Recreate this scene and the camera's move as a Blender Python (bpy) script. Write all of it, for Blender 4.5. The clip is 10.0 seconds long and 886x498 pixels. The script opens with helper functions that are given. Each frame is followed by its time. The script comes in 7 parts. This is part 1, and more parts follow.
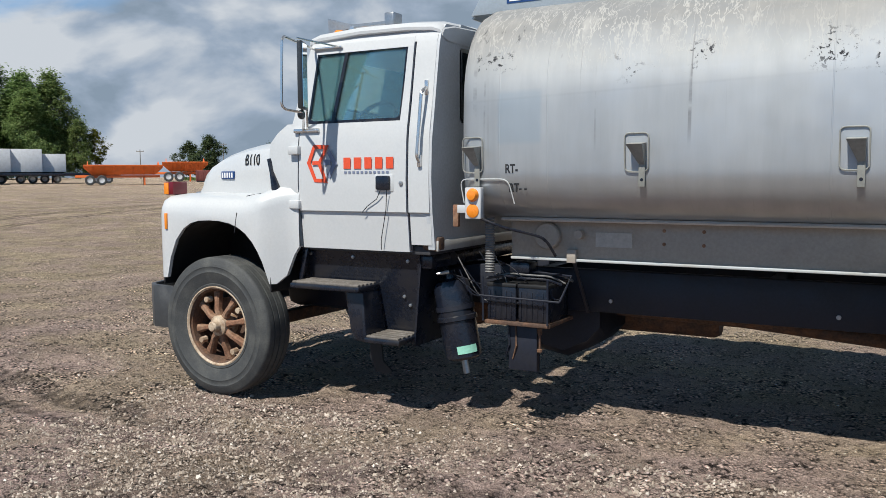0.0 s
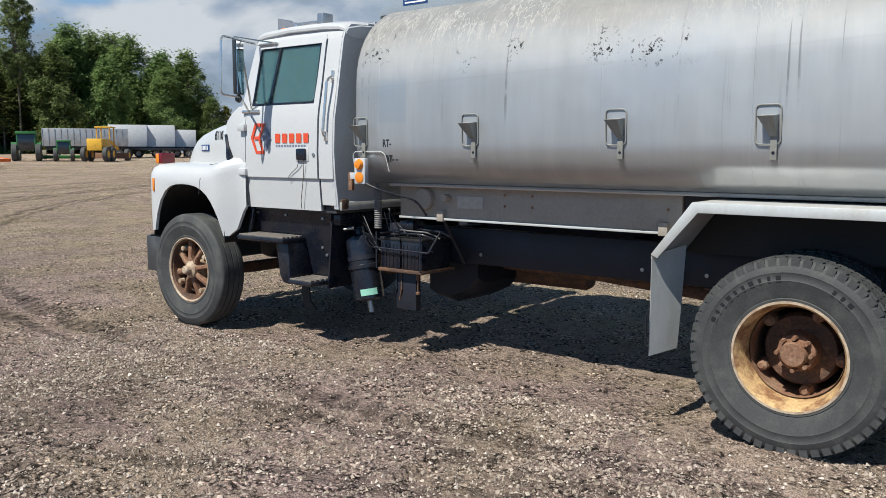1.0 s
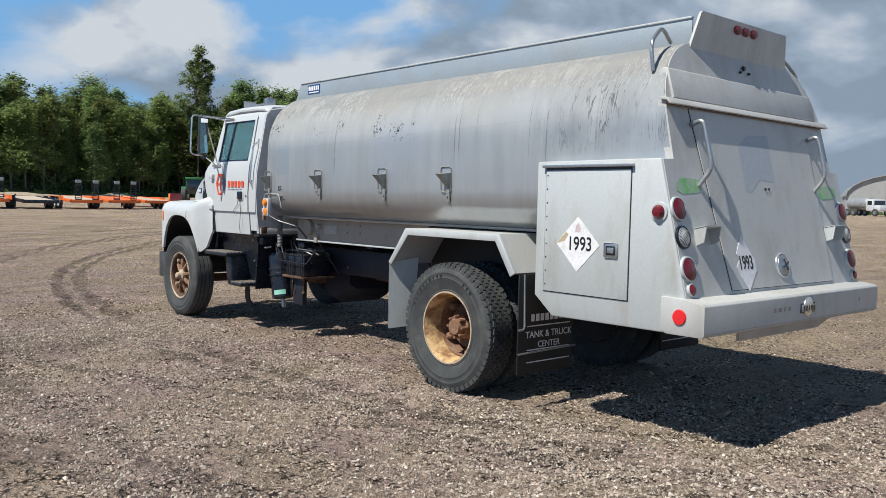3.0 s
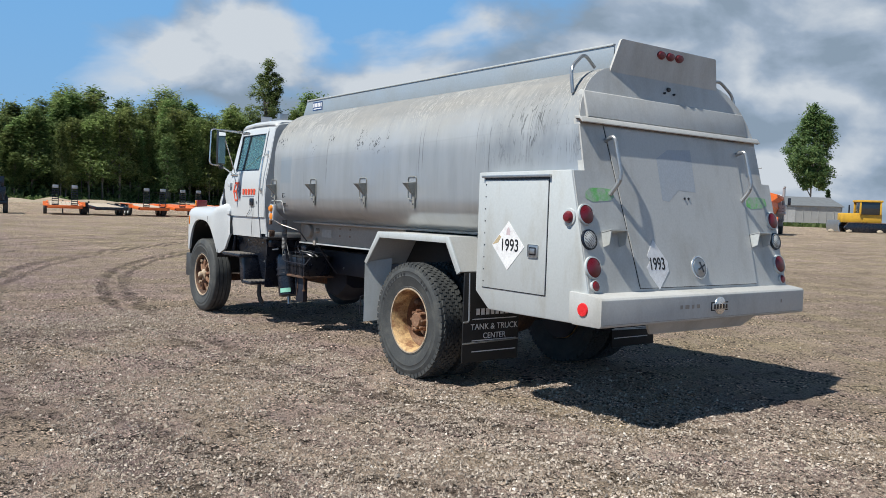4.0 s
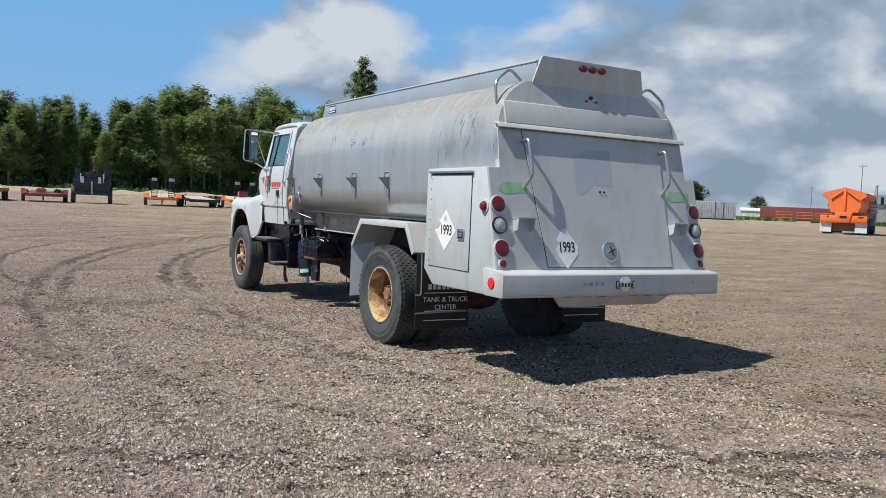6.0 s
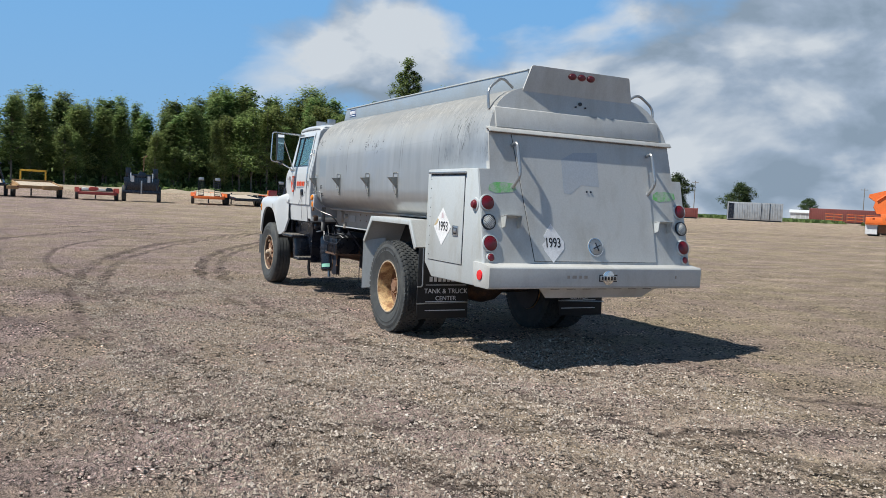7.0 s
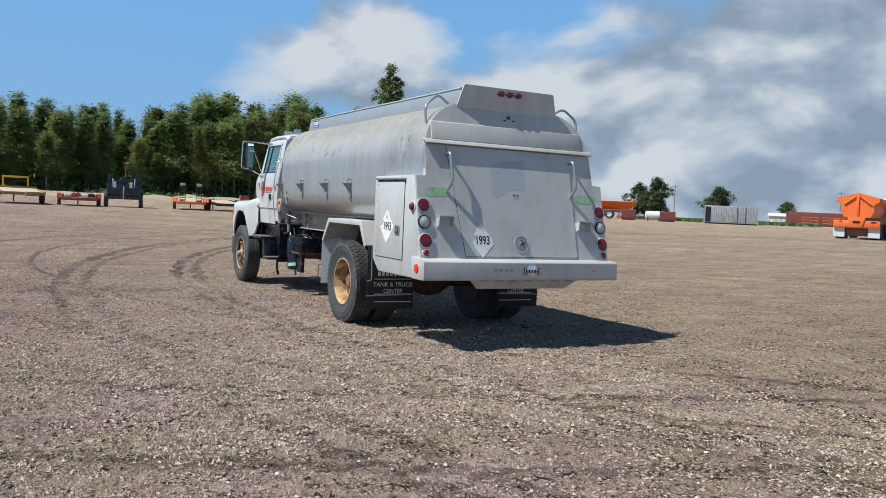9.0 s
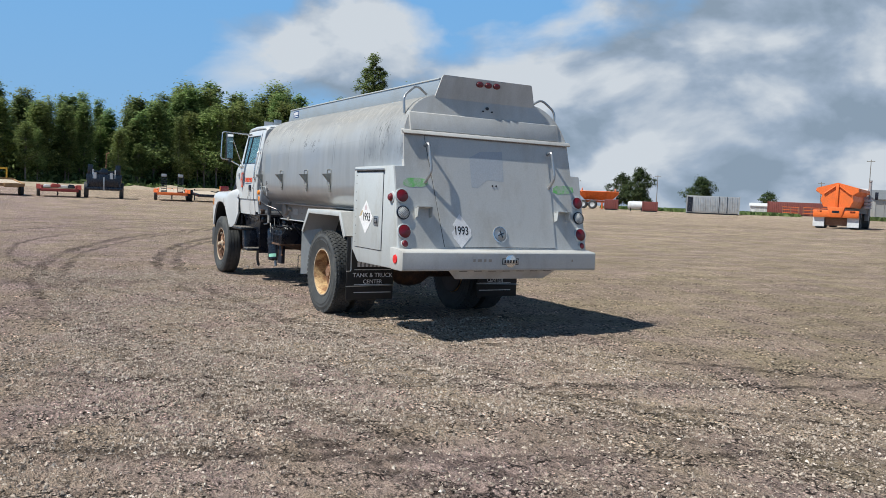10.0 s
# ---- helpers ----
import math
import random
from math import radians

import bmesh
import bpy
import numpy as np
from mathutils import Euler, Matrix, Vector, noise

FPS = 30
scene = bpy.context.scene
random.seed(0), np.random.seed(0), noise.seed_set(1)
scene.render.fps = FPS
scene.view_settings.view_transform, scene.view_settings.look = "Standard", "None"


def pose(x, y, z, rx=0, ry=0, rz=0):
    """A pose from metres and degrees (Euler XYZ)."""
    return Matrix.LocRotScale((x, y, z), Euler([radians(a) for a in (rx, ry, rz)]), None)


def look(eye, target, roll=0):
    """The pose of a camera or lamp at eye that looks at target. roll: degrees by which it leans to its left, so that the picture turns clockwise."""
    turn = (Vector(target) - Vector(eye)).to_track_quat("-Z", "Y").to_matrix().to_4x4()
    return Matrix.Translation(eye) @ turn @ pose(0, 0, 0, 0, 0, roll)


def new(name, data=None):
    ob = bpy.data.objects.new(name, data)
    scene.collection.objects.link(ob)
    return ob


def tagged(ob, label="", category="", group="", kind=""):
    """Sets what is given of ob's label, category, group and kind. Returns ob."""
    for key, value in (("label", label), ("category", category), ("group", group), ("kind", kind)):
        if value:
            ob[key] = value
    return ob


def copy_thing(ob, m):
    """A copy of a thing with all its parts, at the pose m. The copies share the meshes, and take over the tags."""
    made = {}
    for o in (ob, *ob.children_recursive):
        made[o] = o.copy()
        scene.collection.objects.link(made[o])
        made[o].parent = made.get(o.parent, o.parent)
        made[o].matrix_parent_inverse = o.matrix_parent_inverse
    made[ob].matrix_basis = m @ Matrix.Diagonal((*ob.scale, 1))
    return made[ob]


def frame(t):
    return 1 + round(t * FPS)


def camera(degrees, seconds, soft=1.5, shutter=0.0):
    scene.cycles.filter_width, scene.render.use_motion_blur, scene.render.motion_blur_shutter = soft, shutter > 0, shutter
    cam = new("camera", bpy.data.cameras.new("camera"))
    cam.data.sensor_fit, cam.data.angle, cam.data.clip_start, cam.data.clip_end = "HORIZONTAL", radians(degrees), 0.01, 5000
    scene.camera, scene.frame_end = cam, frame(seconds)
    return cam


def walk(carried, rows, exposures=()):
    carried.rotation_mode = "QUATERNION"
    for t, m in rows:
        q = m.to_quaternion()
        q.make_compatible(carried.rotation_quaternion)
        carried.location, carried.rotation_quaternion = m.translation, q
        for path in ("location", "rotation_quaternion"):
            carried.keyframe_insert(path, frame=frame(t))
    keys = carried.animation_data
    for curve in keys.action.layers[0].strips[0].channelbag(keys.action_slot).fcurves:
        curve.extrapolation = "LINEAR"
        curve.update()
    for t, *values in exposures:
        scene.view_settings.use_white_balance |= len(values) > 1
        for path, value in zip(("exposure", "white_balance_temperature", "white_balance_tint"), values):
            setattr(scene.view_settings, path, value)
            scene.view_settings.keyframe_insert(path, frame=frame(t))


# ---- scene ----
from mathutils import bvhtree

cam = camera(56.0, 10.0, soft=0.6)
PATH = [
    (0, (-0.645, -5.738, 1.625), (-1.626, -4.006, 1.449), -0.3),
    (0.5, (0.285, -5.860, 1.620), (-0.819, -4.207, 1.409), -0.3),
    (1, (1.400, -5.794, 1.594), (0.177, -4.228, 1.364), 0.1),
    (1.5, (2.400, -5.856, 1.555), (1.118, -4.336, 1.340), 0.8),
    (2, (3.421, -5.878, 1.562), (2.070, -4.413, 1.386), 1.3),
    (2.5, (4.455, -5.880, 1.558), (3.030, -4.483, 1.421), 1.5),
    (3, (5.315, -5.817, 1.560), (3.813, -4.501, 1.446), 1.3),
    (3.2, (5.603, -5.766, 1.558), (4.070, -4.485, 1.460), 1.8),
    (4.5, (7.018, -5.524, 1.529), (5.390, -4.368, 1.429), 1.4),
    (5, (7.518, -5.418, 1.537), (5.859, -4.305, 1.427), 1.5),
    (5.5, (7.956, -5.304, 1.530), (6.265, -4.242, 1.415), 2.1),
    (6, (8.330, -5.222, 1.532), (6.603, -4.219, 1.423), 2.5),
    (7.5, (9.506, -5.095, 1.535), (7.720, -4.204, 1.419), 2.8),
    (8, (9.857, -5.109, 1.548), (8.072, -4.214, 1.434), 2.8),
    (8.5, (10.194, -5.196, 1.551), (8.418, -4.282, 1.444), 2.8),
    (9, (10.324, -5.193, 1.532), (8.561, -4.255, 1.432), 2.6),
    (9.5, (10.424, -5.194, 1.543), (8.671, -4.237, 1.436), 2.4),
    (10, (10.378, -5.158, 1.536), (8.635, -4.186, 1.415), 2.5),
]
walk(cam, [(t, look(eye, target, roll)) for t, eye, target, roll in PATH], exposures=[(0, 0.22, 6080, 8), (1, 0.27, 6100, 8), (2, 0.25, 6120, 8), (4.5, 0.27, 6000, 7), (10, 0.28, 6000, 7)])

# ---- light ----
SUN_TO = Vector((-0.05, -0.675, 1.0)).normalized()
sun = new("sun", bpy.data.lights.new("sun", "SUN"))
sun.data.energy, sun.data.angle, sun.data.color = 5.0, radians(0.6), (1.0, 0.93, 0.82)
sun.matrix_world = look(SUN_TO * 60, (0, 0, 0))


def nodes_of(tree):
    tree.nodes.clear()

    def add(kind, ins=None, operation="", data_type="", blend=""):
        n = tree.nodes.new(kind)
        if blend:
            n.blend_type = blend
        if operation:
            n.operation = operation
        if data_type:
            n.data_type = data_type
        for k, v in (ins or {}).items():
            if isinstance(v, bpy.types.NodeSocket):
                tree.links.new(v, n.inputs[k])
            else:
                n.inputs[k].default_value = v
        return n
    return add


def sky_world():
    world = bpy.data.worlds.new("sky")
    scene.world = world
    world.use_nodes = True
    add = nodes_of(world.node_tree)
    sky = add("ShaderNodeTexSky")
    sky.sky_type, sky.sun_disc = "NISHITA", False
    sky.sun_elevation, sky.sun_rotation = math.asin(SUN_TO.z), math.atan2(SUN_TO.x, SUN_TO.y)
    sky.air_density, sky.dust_density, sky.ozone_density = 1.2, 0.6, 2.0
    co = add("ShaderNodeTexCoord").outputs["Generated"]
    squash = add("ShaderNodeMapping", {"Vector": co, "Location": (0.37, 0.11, 0.52), "Scale": (1.0, 1.0, 1.75)}).outputs[0]
    above = add("ShaderNodeMapping", {"Vector": co, "Location": (0.36, 0.09, 0.60), "Scale": (1.0, 1.0, 1.75)}).outputs[0]
    body = add("ShaderNodeTexNoise", {"Vector": squash, "Scale": 3.4, "Detail": 10.0, "Roughness": 0.51, "Distortion": 0.25}).outputs["Fac"]
    body_up = add("ShaderNodeTexNoise", {"Vector": above, "Scale": 3.4, "Detail": 10.0, "Roughness": 0.51, "Distortion": 0.25}).outputs["Fac"]
    # more cloud towards +y and low down, clear blue towards -x and overhead
    side = add("ShaderNodeVectorMath", {0: co, 1: (0.0, 0.62, -0.42)}, operation="DOT_PRODUCT").outputs["Value"]
    side = add("ShaderNodeMath", {0: side, 1: 0.178}, operation="SUBTRACT").outputs[0]
    dens = add("ShaderNodeMath", {0: body, 1: side}, operation="ADD").outputs[0]
    high = add("ShaderNodeMapRange", {0: add("ShaderNodeSeparateXYZ", {0: co}).outputs["Z"], 1: 0.32, 2: 0.60, 3: 0.0, 4: 0.34}).outputs[0]
    dens = add("ShaderNodeMath", {0: dens, 1: high}, operation="SUBTRACT").outputs[0]
    cover = add("ShaderNodeMapRange", {0: dens, 1: 0.445, 2: 0.555}).outputs[0]
    lit = add("ShaderNodeMath", {0: body, 1: body_up}, operation="SUBTRACT").outputs[0]
    thick = add("ShaderNodeMapRange", {0: dens, 1: 0.55, 2: 0.90, 3: 0.0, 4: 0.10}).outputs[0]
    l2 = add("ShaderNodeMapRange", {0: lit, 1: -0.10, 2: 0.12, 3: 0.0, 4: 1.0}).outputs[0]
    puff = add("ShaderNodeTexNoise", {"Vector": squash, "Scale": 7.0, "Detail": 10.0, "Roughness": 0.47, "Distortion": 0.3}).outputs["Fac"]
    l2 = add("ShaderNodeMath", {0: l2, 1: add("ShaderNodeMapRange", {0: puff, 1: 0.38, 2: 0.62, 3: -0.58, 4: 0.52}).outputs[0]}, operation="ADD").outputs[0]
    tone_in = add("ShaderNodeMath", {0: l2, 1: thick}, operation="SUBTRACT").outputs[0]
    tone = add("ShaderNodeValToRGB", {0: tone_in})
    els = tone.color_ramp.elements
    els[0].color, els[0].position = (5.6, 6.8, 8.2, 1), 0.0
    els[1].color, els[1].position = (13.4, 13.6, 13.9, 1), 0.95
    e = els.new(0.36)
    e.color = (7.5, 8.7, 10.4, 1)
    blue = add("ShaderNodeMix", {0: 0.75, 6: sky.outputs[0], 7: (3.4, 9.8, 19.0, 1)}, data_type="RGBA")
    low = add("ShaderNodeSeparateXYZ", {0: co}).outputs["Z"]
    deep = add("ShaderNodeMapRange", {0: low, 1: 0.30, 2: 0.62}).outputs[0]
    blue = add("ShaderNodeMix", {0: deep, 6: blue.outputs[2], 7: (0.7, 1.35, 2.7, 1)}, data_type="RGBA")
    pale = add("ShaderNodeMapRange", {0: low, 1: 0.0, 2: 0.42, 3: 0.72, 4: 0.0}).outputs[0]
    base = add("ShaderNodeMix", {0: pale, 6: blue.outputs[2], 7: (6.4, 9.6, 13.2, 1)}, data_type="RGBA")
    mix = add("ShaderNodeMix", {0: cover, 6: base.outputs[2], 7: tone.outputs[0]}, data_type="RGBA")
    bg = add("ShaderNodeBackground", {"Color": mix.outputs[2], "Strength": 0.040})
    add("ShaderNodeOutputWorld", {0: bg.outputs[0]})


sky_world()


# ---- materials ----
def mat(name, color, rough=0.6, metal=0.0, spots=None, amount=0.5, scale=3.0, grain=0.08, grain_scale=60.0, bump=0.0, bump_scale=80.0,
        lo=0.45, hi=0.7, coat=0.0, streak=None, rough_var=0.1):
    """A surface: base colour, a second colour in patches, fine grain, relief and uneven gloss."""
    m = bpy.data.materials.new(name)
    m.use_nodes = True
    add = nodes_of(m.node_tree)
    co = add("ShaderNodeTexCoord").outputs["Object"]
    if streak:
        co2 = add("ShaderNodeMapping", {"Vector": co, "Scale": streak}).outputs[0]
    else:
        co2 = co
    large = add("ShaderNodeTexNoise", {"Vector": co2, "Scale": scale, "Detail": 8.0, "Roughness": 0.62})
    small = add("ShaderNodeTexNoise", {"Vector": co, "Scale": grain_scale, "Detail": 4.0})
    spots = spots or tuple(c * 0.6 for c in color)
    fac = add("ShaderNodeMapRange", {0: large.outputs["Fac"], 1: lo, 2: hi, 3: 0.0, 4: amount})
    mix = add("ShaderNodeMix", {0: fac.outputs[0], 6: (*color, 1), 7: (*spots, 1)}, data_type="RGBA")
    val = add("ShaderNodeMapRange", {0: small.outputs["Fac"], 1: 0.3, 2: 0.7, 3: 1 - grain, 4: 1 + grain})
    hsv = add("ShaderNodeHueSaturation", {"Color": mix.outputs[2], "Value": val.outputs[0]})
    r = add("ShaderNodeMapRange", {0: large.outputs["Fac"], 1: 0.3, 2: 0.7, 3: max(0.02, rough - rough_var), 4: min(1, rough + rough_var)})
    b = add("ShaderNodeBsdfPrincipled", {"Base Color": hsv.outputs[0], "Roughness": r.outputs[0], "Metallic": metal, "Coat Weight": coat, "Coat Roughness": 0.12})
    if bump:
        rel = add("ShaderNodeTexNoise", {"Vector": co, "Scale": bump_scale, "Detail": 5.0})
        bp = add("ShaderNodeBump", {"Height": rel.outputs["Fac"], "Strength": bump, "Distance": 0.01})
        m.node_tree.links.new(bp.outputs[0], b.inputs["Normal"])
    add("ShaderNodeOutputMaterial", {0: b.outputs[0]})
    return m


def glass_mat(name, tint, rough=0.02, ior=1.5, sheen=(1, 1, 1), veil=0.03):
    m = bpy.data.materials.new(name)
    m.use_nodes = True
    add = nodes_of(m.node_tree)
    clear = add("ShaderNodeBsdfTransparent", {"Color": (*tint, 1)})
    gloss = add("ShaderNodeBsdfGlossy", {"Color": (*sheen, 1), "Roughness": rough})
    fr = add("ShaderNodeFresnel", {"IOR": ior})
    mx = add("ShaderNodeMixShader", {0: fr.outputs[0], 1: clear.outputs[0], 2: gloss.outputs[0]})
    # Pale teal veil mixed in to brighten the panes, like sky in the glass.
    film = add("ShaderNodeBsdfDiffuse", {"Color": (0.42, 0.58, 0.58, 1)})
    veiled = add("ShaderNodeMixShader", {0: veil, 1: mx.outputs[0], 2: film.outputs[0]})
    add("ShaderNodeOutputMaterial", {0: veiled.outputs[0]})
    return m


WHITE = mat("white cab paint", (0.55, 0.56, 0.565), 0.38, spots=(0.60, 0.60, 0.59), amount=0.5, scale=2.2, grain=0.03, coat=0.35)


def tank_metal():
    """Bare weathered aluminium: run marks, scuffed shoulder darkened against sun glare, polished belly curve, black
    chips, dark scratches towards the rear.
    """
    m = bpy.data.materials.new("weathered aluminium")
    m.use_nodes = True
    add = nodes_of(m.node_tree)
    co = add("ShaderNodeTexCoord").outputs["Object"]
    sep = add("ShaderNodeSeparateXYZ", {0: co})
    x, z = sep.outputs["X"], sep.outputs["Z"]

    def noise(scale, stretch=None, turn=(0, 0, 0), detail=6.0, rough=0.65):
        v = add("ShaderNodeMapping", {"Vector": co, "Rotation": turn, "Scale": stretch}).outputs[0] if stretch else co
        return add("ShaderNodeTexNoise", {"Vector": v, "Scale": scale, "Detail": detail, "Roughness": rough}).outputs["Fac"]

    def ramp(v, lo, hi, a=0.0, b=1.0):
        return add("ShaderNodeMapRange", {0: v, 1: lo, 2: hi, 3: a, 4: b}).outputs[0]

    def mul(p, q):
        return add("ShaderNodeMath", {0: p, 1: q}, operation="MULTIPLY").outputs[0]

    def top(p, q):
        return add("ShaderNodeMath", {0: p, 1: q}, operation="MAXIMUM").outputs[0]

    def mix(f, p, q):
        return add("ShaderNodeMix", {0: f, 6: p, 7: q}, data_type="RGBA").outputs[2]
    cloud = noise(1.2)
    runs = noise(1.5, (4.0, 3.0, 0.4))
    col = mix(ramp(runs, 0.32, 0.68), (0.405, 0.42, 0.43, 1), (0.485, 0.50, 0.508, 1))
    col = mix(ramp(noise(0.9), 0.47, 0.62, 0.0, 0.6), col, (0.45, 0.485, 0.53, 1))
    # thin dark run lines down the flank
    lines = mul(ramp(noise(3.0, (7.0, 2.0, 0.12), (0, 0.03, 0), 3.0), 0.645, 0.70), ramp(cloud, 0.42, 0.55))
    col = mix(mul(lines, 0.5), col, (0.33, 0.33, 0.335, 1))
    # a repainted bluish square near the front, and faint sheet edges along the flank
    def within(v, lo, hi, soft):
        return mul(ramp(v, lo, lo + soft), ramp(v, hi - soft, hi, 1.0, 0.0))
    col = mix(mul(mul(within(x, -2.88, -2.58, 0.02), within(z, 1.80, 2.14, 0.03)), 0.55), col, (0.36, 0.42, 0.47, 1))
    edge = add("ShaderNodeMath", {0: z, 1: mul(x, 0.03)}, operation="SUBTRACT").outputs[0]
    col = mix(mul(mul(within(edge, 2.155, 2.175, 0.008), ramp(noise(1.3, (1.0, 0.1, 0.1)), 0.40, 0.52)), 0.14), col, (0.30, 0.31, 0.32, 1))
    col = mix(mul(mul(ramp(edge, 2.16, 2.175), ramp(x, 1.0, 0.4)), 0.08), col, (0.58, 0.575, 0.55, 1))
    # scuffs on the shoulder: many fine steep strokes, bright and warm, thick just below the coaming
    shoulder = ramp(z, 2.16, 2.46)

    def strokes(scale, stretch, turn, width, twist):
        """Thin strokes: the level lines of a stretched noise."""
        v = add("ShaderNodeMapping", {"Vector": co, "Rotation": turn, "Scale": stretch}).outputs[0]
        f = add("ShaderNodeTexNoise", {"Vector": v, "Scale": scale, "Detail": 3.5, "Roughness": 0.6, "Distortion": twist}).outputs["Fac"]
        off = add("ShaderNodeMath", {0: add("ShaderNodeMath", {0: f, 1: 0.5}, operation="SUBTRACT").outputs[0]}, operation="ABSOLUTE").outputs[0]
        return ramp(off, width * 0.3, width, 1.0, 0.0)
    s1 = strokes(2.6, (4.2, 1.5, 1.1), (0, 0.42, 0), 0.017, 0.3)
    s2 = top(strokes(3.0, (4.6, 1.5, 1.2), (0, -0.34, 0), 0.016, 0.3), mul(ramp(noise(3.4, (2.4, 1.0, 0.9)), 0.50, 0.66), 0.7))
    worn = mul(top(s1, s2), mul(shoulder, ramp(noise(1.7), 0.40, 0.58, 0.12, 1.0)))
    # Shoulder colour darkened with height, to hold down the sun's highlight.
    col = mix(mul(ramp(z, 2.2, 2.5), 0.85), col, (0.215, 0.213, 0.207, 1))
    col = mix(mul(worn, 0.7), col, (0.49, 0.475, 0.445, 1))
    # warm dull stain along the shoulder
    stain = mul(ramp(noise(2.2, (0.5, 1.0, 2.0)), 0.44, 0.60), mul(ramp(z, 2.2, 2.45), 0.3))
    col = mix(stain, col, (0.36, 0.335, 0.295, 1))
    # soft grey smear and dark steep scratches near the rear
    rear = mul(ramp(x, 0.95, 1.25), mul(ramp(z, 1.90, 2.08), ramp(z, 2.56, 2.34)))
    smear = mul(rear, ramp(noise(1.5, (1.2, 1.0, 0.7), (0, 0.25, 0), 4.0), 0.38, 0.60))
    col = mix(mul(smear, 0.62), col, (0.27, 0.285, 0.30, 1))
    d1 = strokes(2.1, (4.6, 0.6, 0.62), (0, 0.36, 0), 0.013, 0.15)
    d2 = strokes(2.5, (5.0, 0.6, 0.70), (0, -0.20, 0), 0.012, 0.15)
    dark = mul(top(d1, d2), mul(rear, ramp(noise(2.3), 0.40, 0.56, 0.0, 0.9)))
    col = mix(dark, col, (0.11, 0.115, 0.12, 1))
    # a few long thin drips
    drips = mul(ramp(noise(2.2, (9.0, 0.3, 0.10), (0, 0.02, 0), 2.0), 0.665, 0.69), mul(within(z, 1.75, 2.5, 0.2), ramp(noise(0.8, (1.0, 1.0, 2.0)), 0.46, 0.56)))
    col = mix(mul(drips, 0.7), col, (0.20, 0.20, 0.205, 1))
    # scratched black marks near the front shoulder
    nick = mul(mul(within(x, -3.08, -2.45, 0.05), within(z, 2.10, 2.58, 0.08)), mul(strokes(2.4, (3.6, 0.6, 1.2), (0, 0.5, 0), 0.012, 0.3), ramp(noise(3.1), 0.52, 0.58)))
    col = mix(mul(nick, 0.85), col, (0.06, 0.06, 0.065, 1))
    # black chips in loose clusters
    away = add("ShaderNodeMath", {0: add("ShaderNodeMath", {0: z, 1: mul(noise(0.9, None, (0, 0, 0), 2.0), 0.5)}, operation="ADD").outputs[0], 1: 2.51}, operation="SUBTRACT").outputs[0]
    band = ramp(add("ShaderNodeMath", {0: away}, operation="ABSOLUTE").outputs[0], 0.03, 0.10, 1.0, 0.0)
    chips = mul(mul(band, ramp(noise(2.6, None, (0, 0, 0), 2.0), 0.52, 0.57)), ramp(noise(30.0, None, (0, 0, 0), 5.0, 0.7), 0.565, 0.585))
    chips = mul(chips, ramp(x, 0.2, -0.2))
    col = mix(chips, col, (0.03, 0.03, 0.035, 1))
    belly = ramp(z, 1.58, 1.66, 1.0, 0.0)
    rough = add("ShaderNodeMix", {0: belly, 2: add("ShaderNodeMath", {0: ramp(cloud, 0.3, 0.7, 0.50, 0.60), 1: ramp(z, 2.1, 2.4, 0.0, 0.2)}, operation="ADD").outputs[0], 3: 0.28}).outputs[0]
    b = add("ShaderNodeBsdfPrincipled", {"Base Color": col, "Roughness": rough, "Metallic": ramp(z, 2.05, 2.4, 0.66, 0.15), "Specular IOR Level": 0.3})
    dents = noise(3.0, (1.0, 1.0, 0.6), (0, 0, 0), 2.0)
    relief = add("ShaderNodeMath", {0: mul(top(worn, dark), 0.05), 1: dents}, operation="ADD").outputs[0]
    bp = add("ShaderNodeBump", {"Height": relief, "Strength": 0.35, "Distance": 0.03})
    m.node_tree.links.new(bp.outputs[0], b.inputs["Normal"])
    add("ShaderNodeOutputMaterial", {0: b.outputs[0]})
    return m


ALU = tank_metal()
ALU_PANEL = mat("dull painted aluminium", (0.54, 0.535, 0.515), 0.5, metal=0.15, spots=(0.40, 0.385, 0.35), amount=0.75, scale=2.6, grain=0.05, bump=0.04, bump_scale=9, streak=(1.3, 1.3, 0.5), lo=0.47, hi=0.72)
ALU_SIDE = mat("pale grey painted panel", (0.51, 0.53, 0.53), 0.48, metal=0.1, spots=(0.385, 0.37, 0.325), amount=0.8, scale=2.8, grain=0.04, bump=0.03, bump_scale=10, streak=(1.4, 1.4, 0.45), lo=0.50, hi=0.74)
# Blue of the reflected sky is put into the coaming's base colour.
COAMING = mat("aluminium sheet, sky reflection in colour", (0.40, 0.44, 0.47), 0.42, metal=0.35, spots=(0.34, 0.36, 0.37), amount=0.7, scale=2.2, grain=0.05, bump=0.03, bump_scale=8)
BLACK = mat("black painted steel", (0.010, 0.013, 0.022), 0.27, spots=(0.038, 0.032, 0.028), amount=0.45, scale=6, grain=0.2, bump=0.08, bump_scale=90)
RAIL = mat("dark blue black frame steel", (0.009, 0.012, 0.024), 0.55, spots=(0.022, 0.02, 0.018), amount=0.4, scale=5, grain=0.2, bump=0.06)
RUBBER = mat("worn tyre rubber", (0.048, 0.050, 0.051), 0.74, spots=(0.115, 0.115, 0.105), amount=0.6, scale=7, grain=0.15, grain_scale=90, bump=0.1, bump_scale=120)
FLAP = mat("black rubber sheet", (0.010, 0.010, 0.011), 0.6, spots=(0.026, 0.025, 0.024), amount=0.5, scale=9, grain=0.2)
RUST = mat("rusty cast steel", (0.21, 0.105, 0.06), 0.85, spots=(0.30, 0.20, 0.13), amount=0.9, scale=11, grain=0.3, bump=0.4, bump_scale=60)
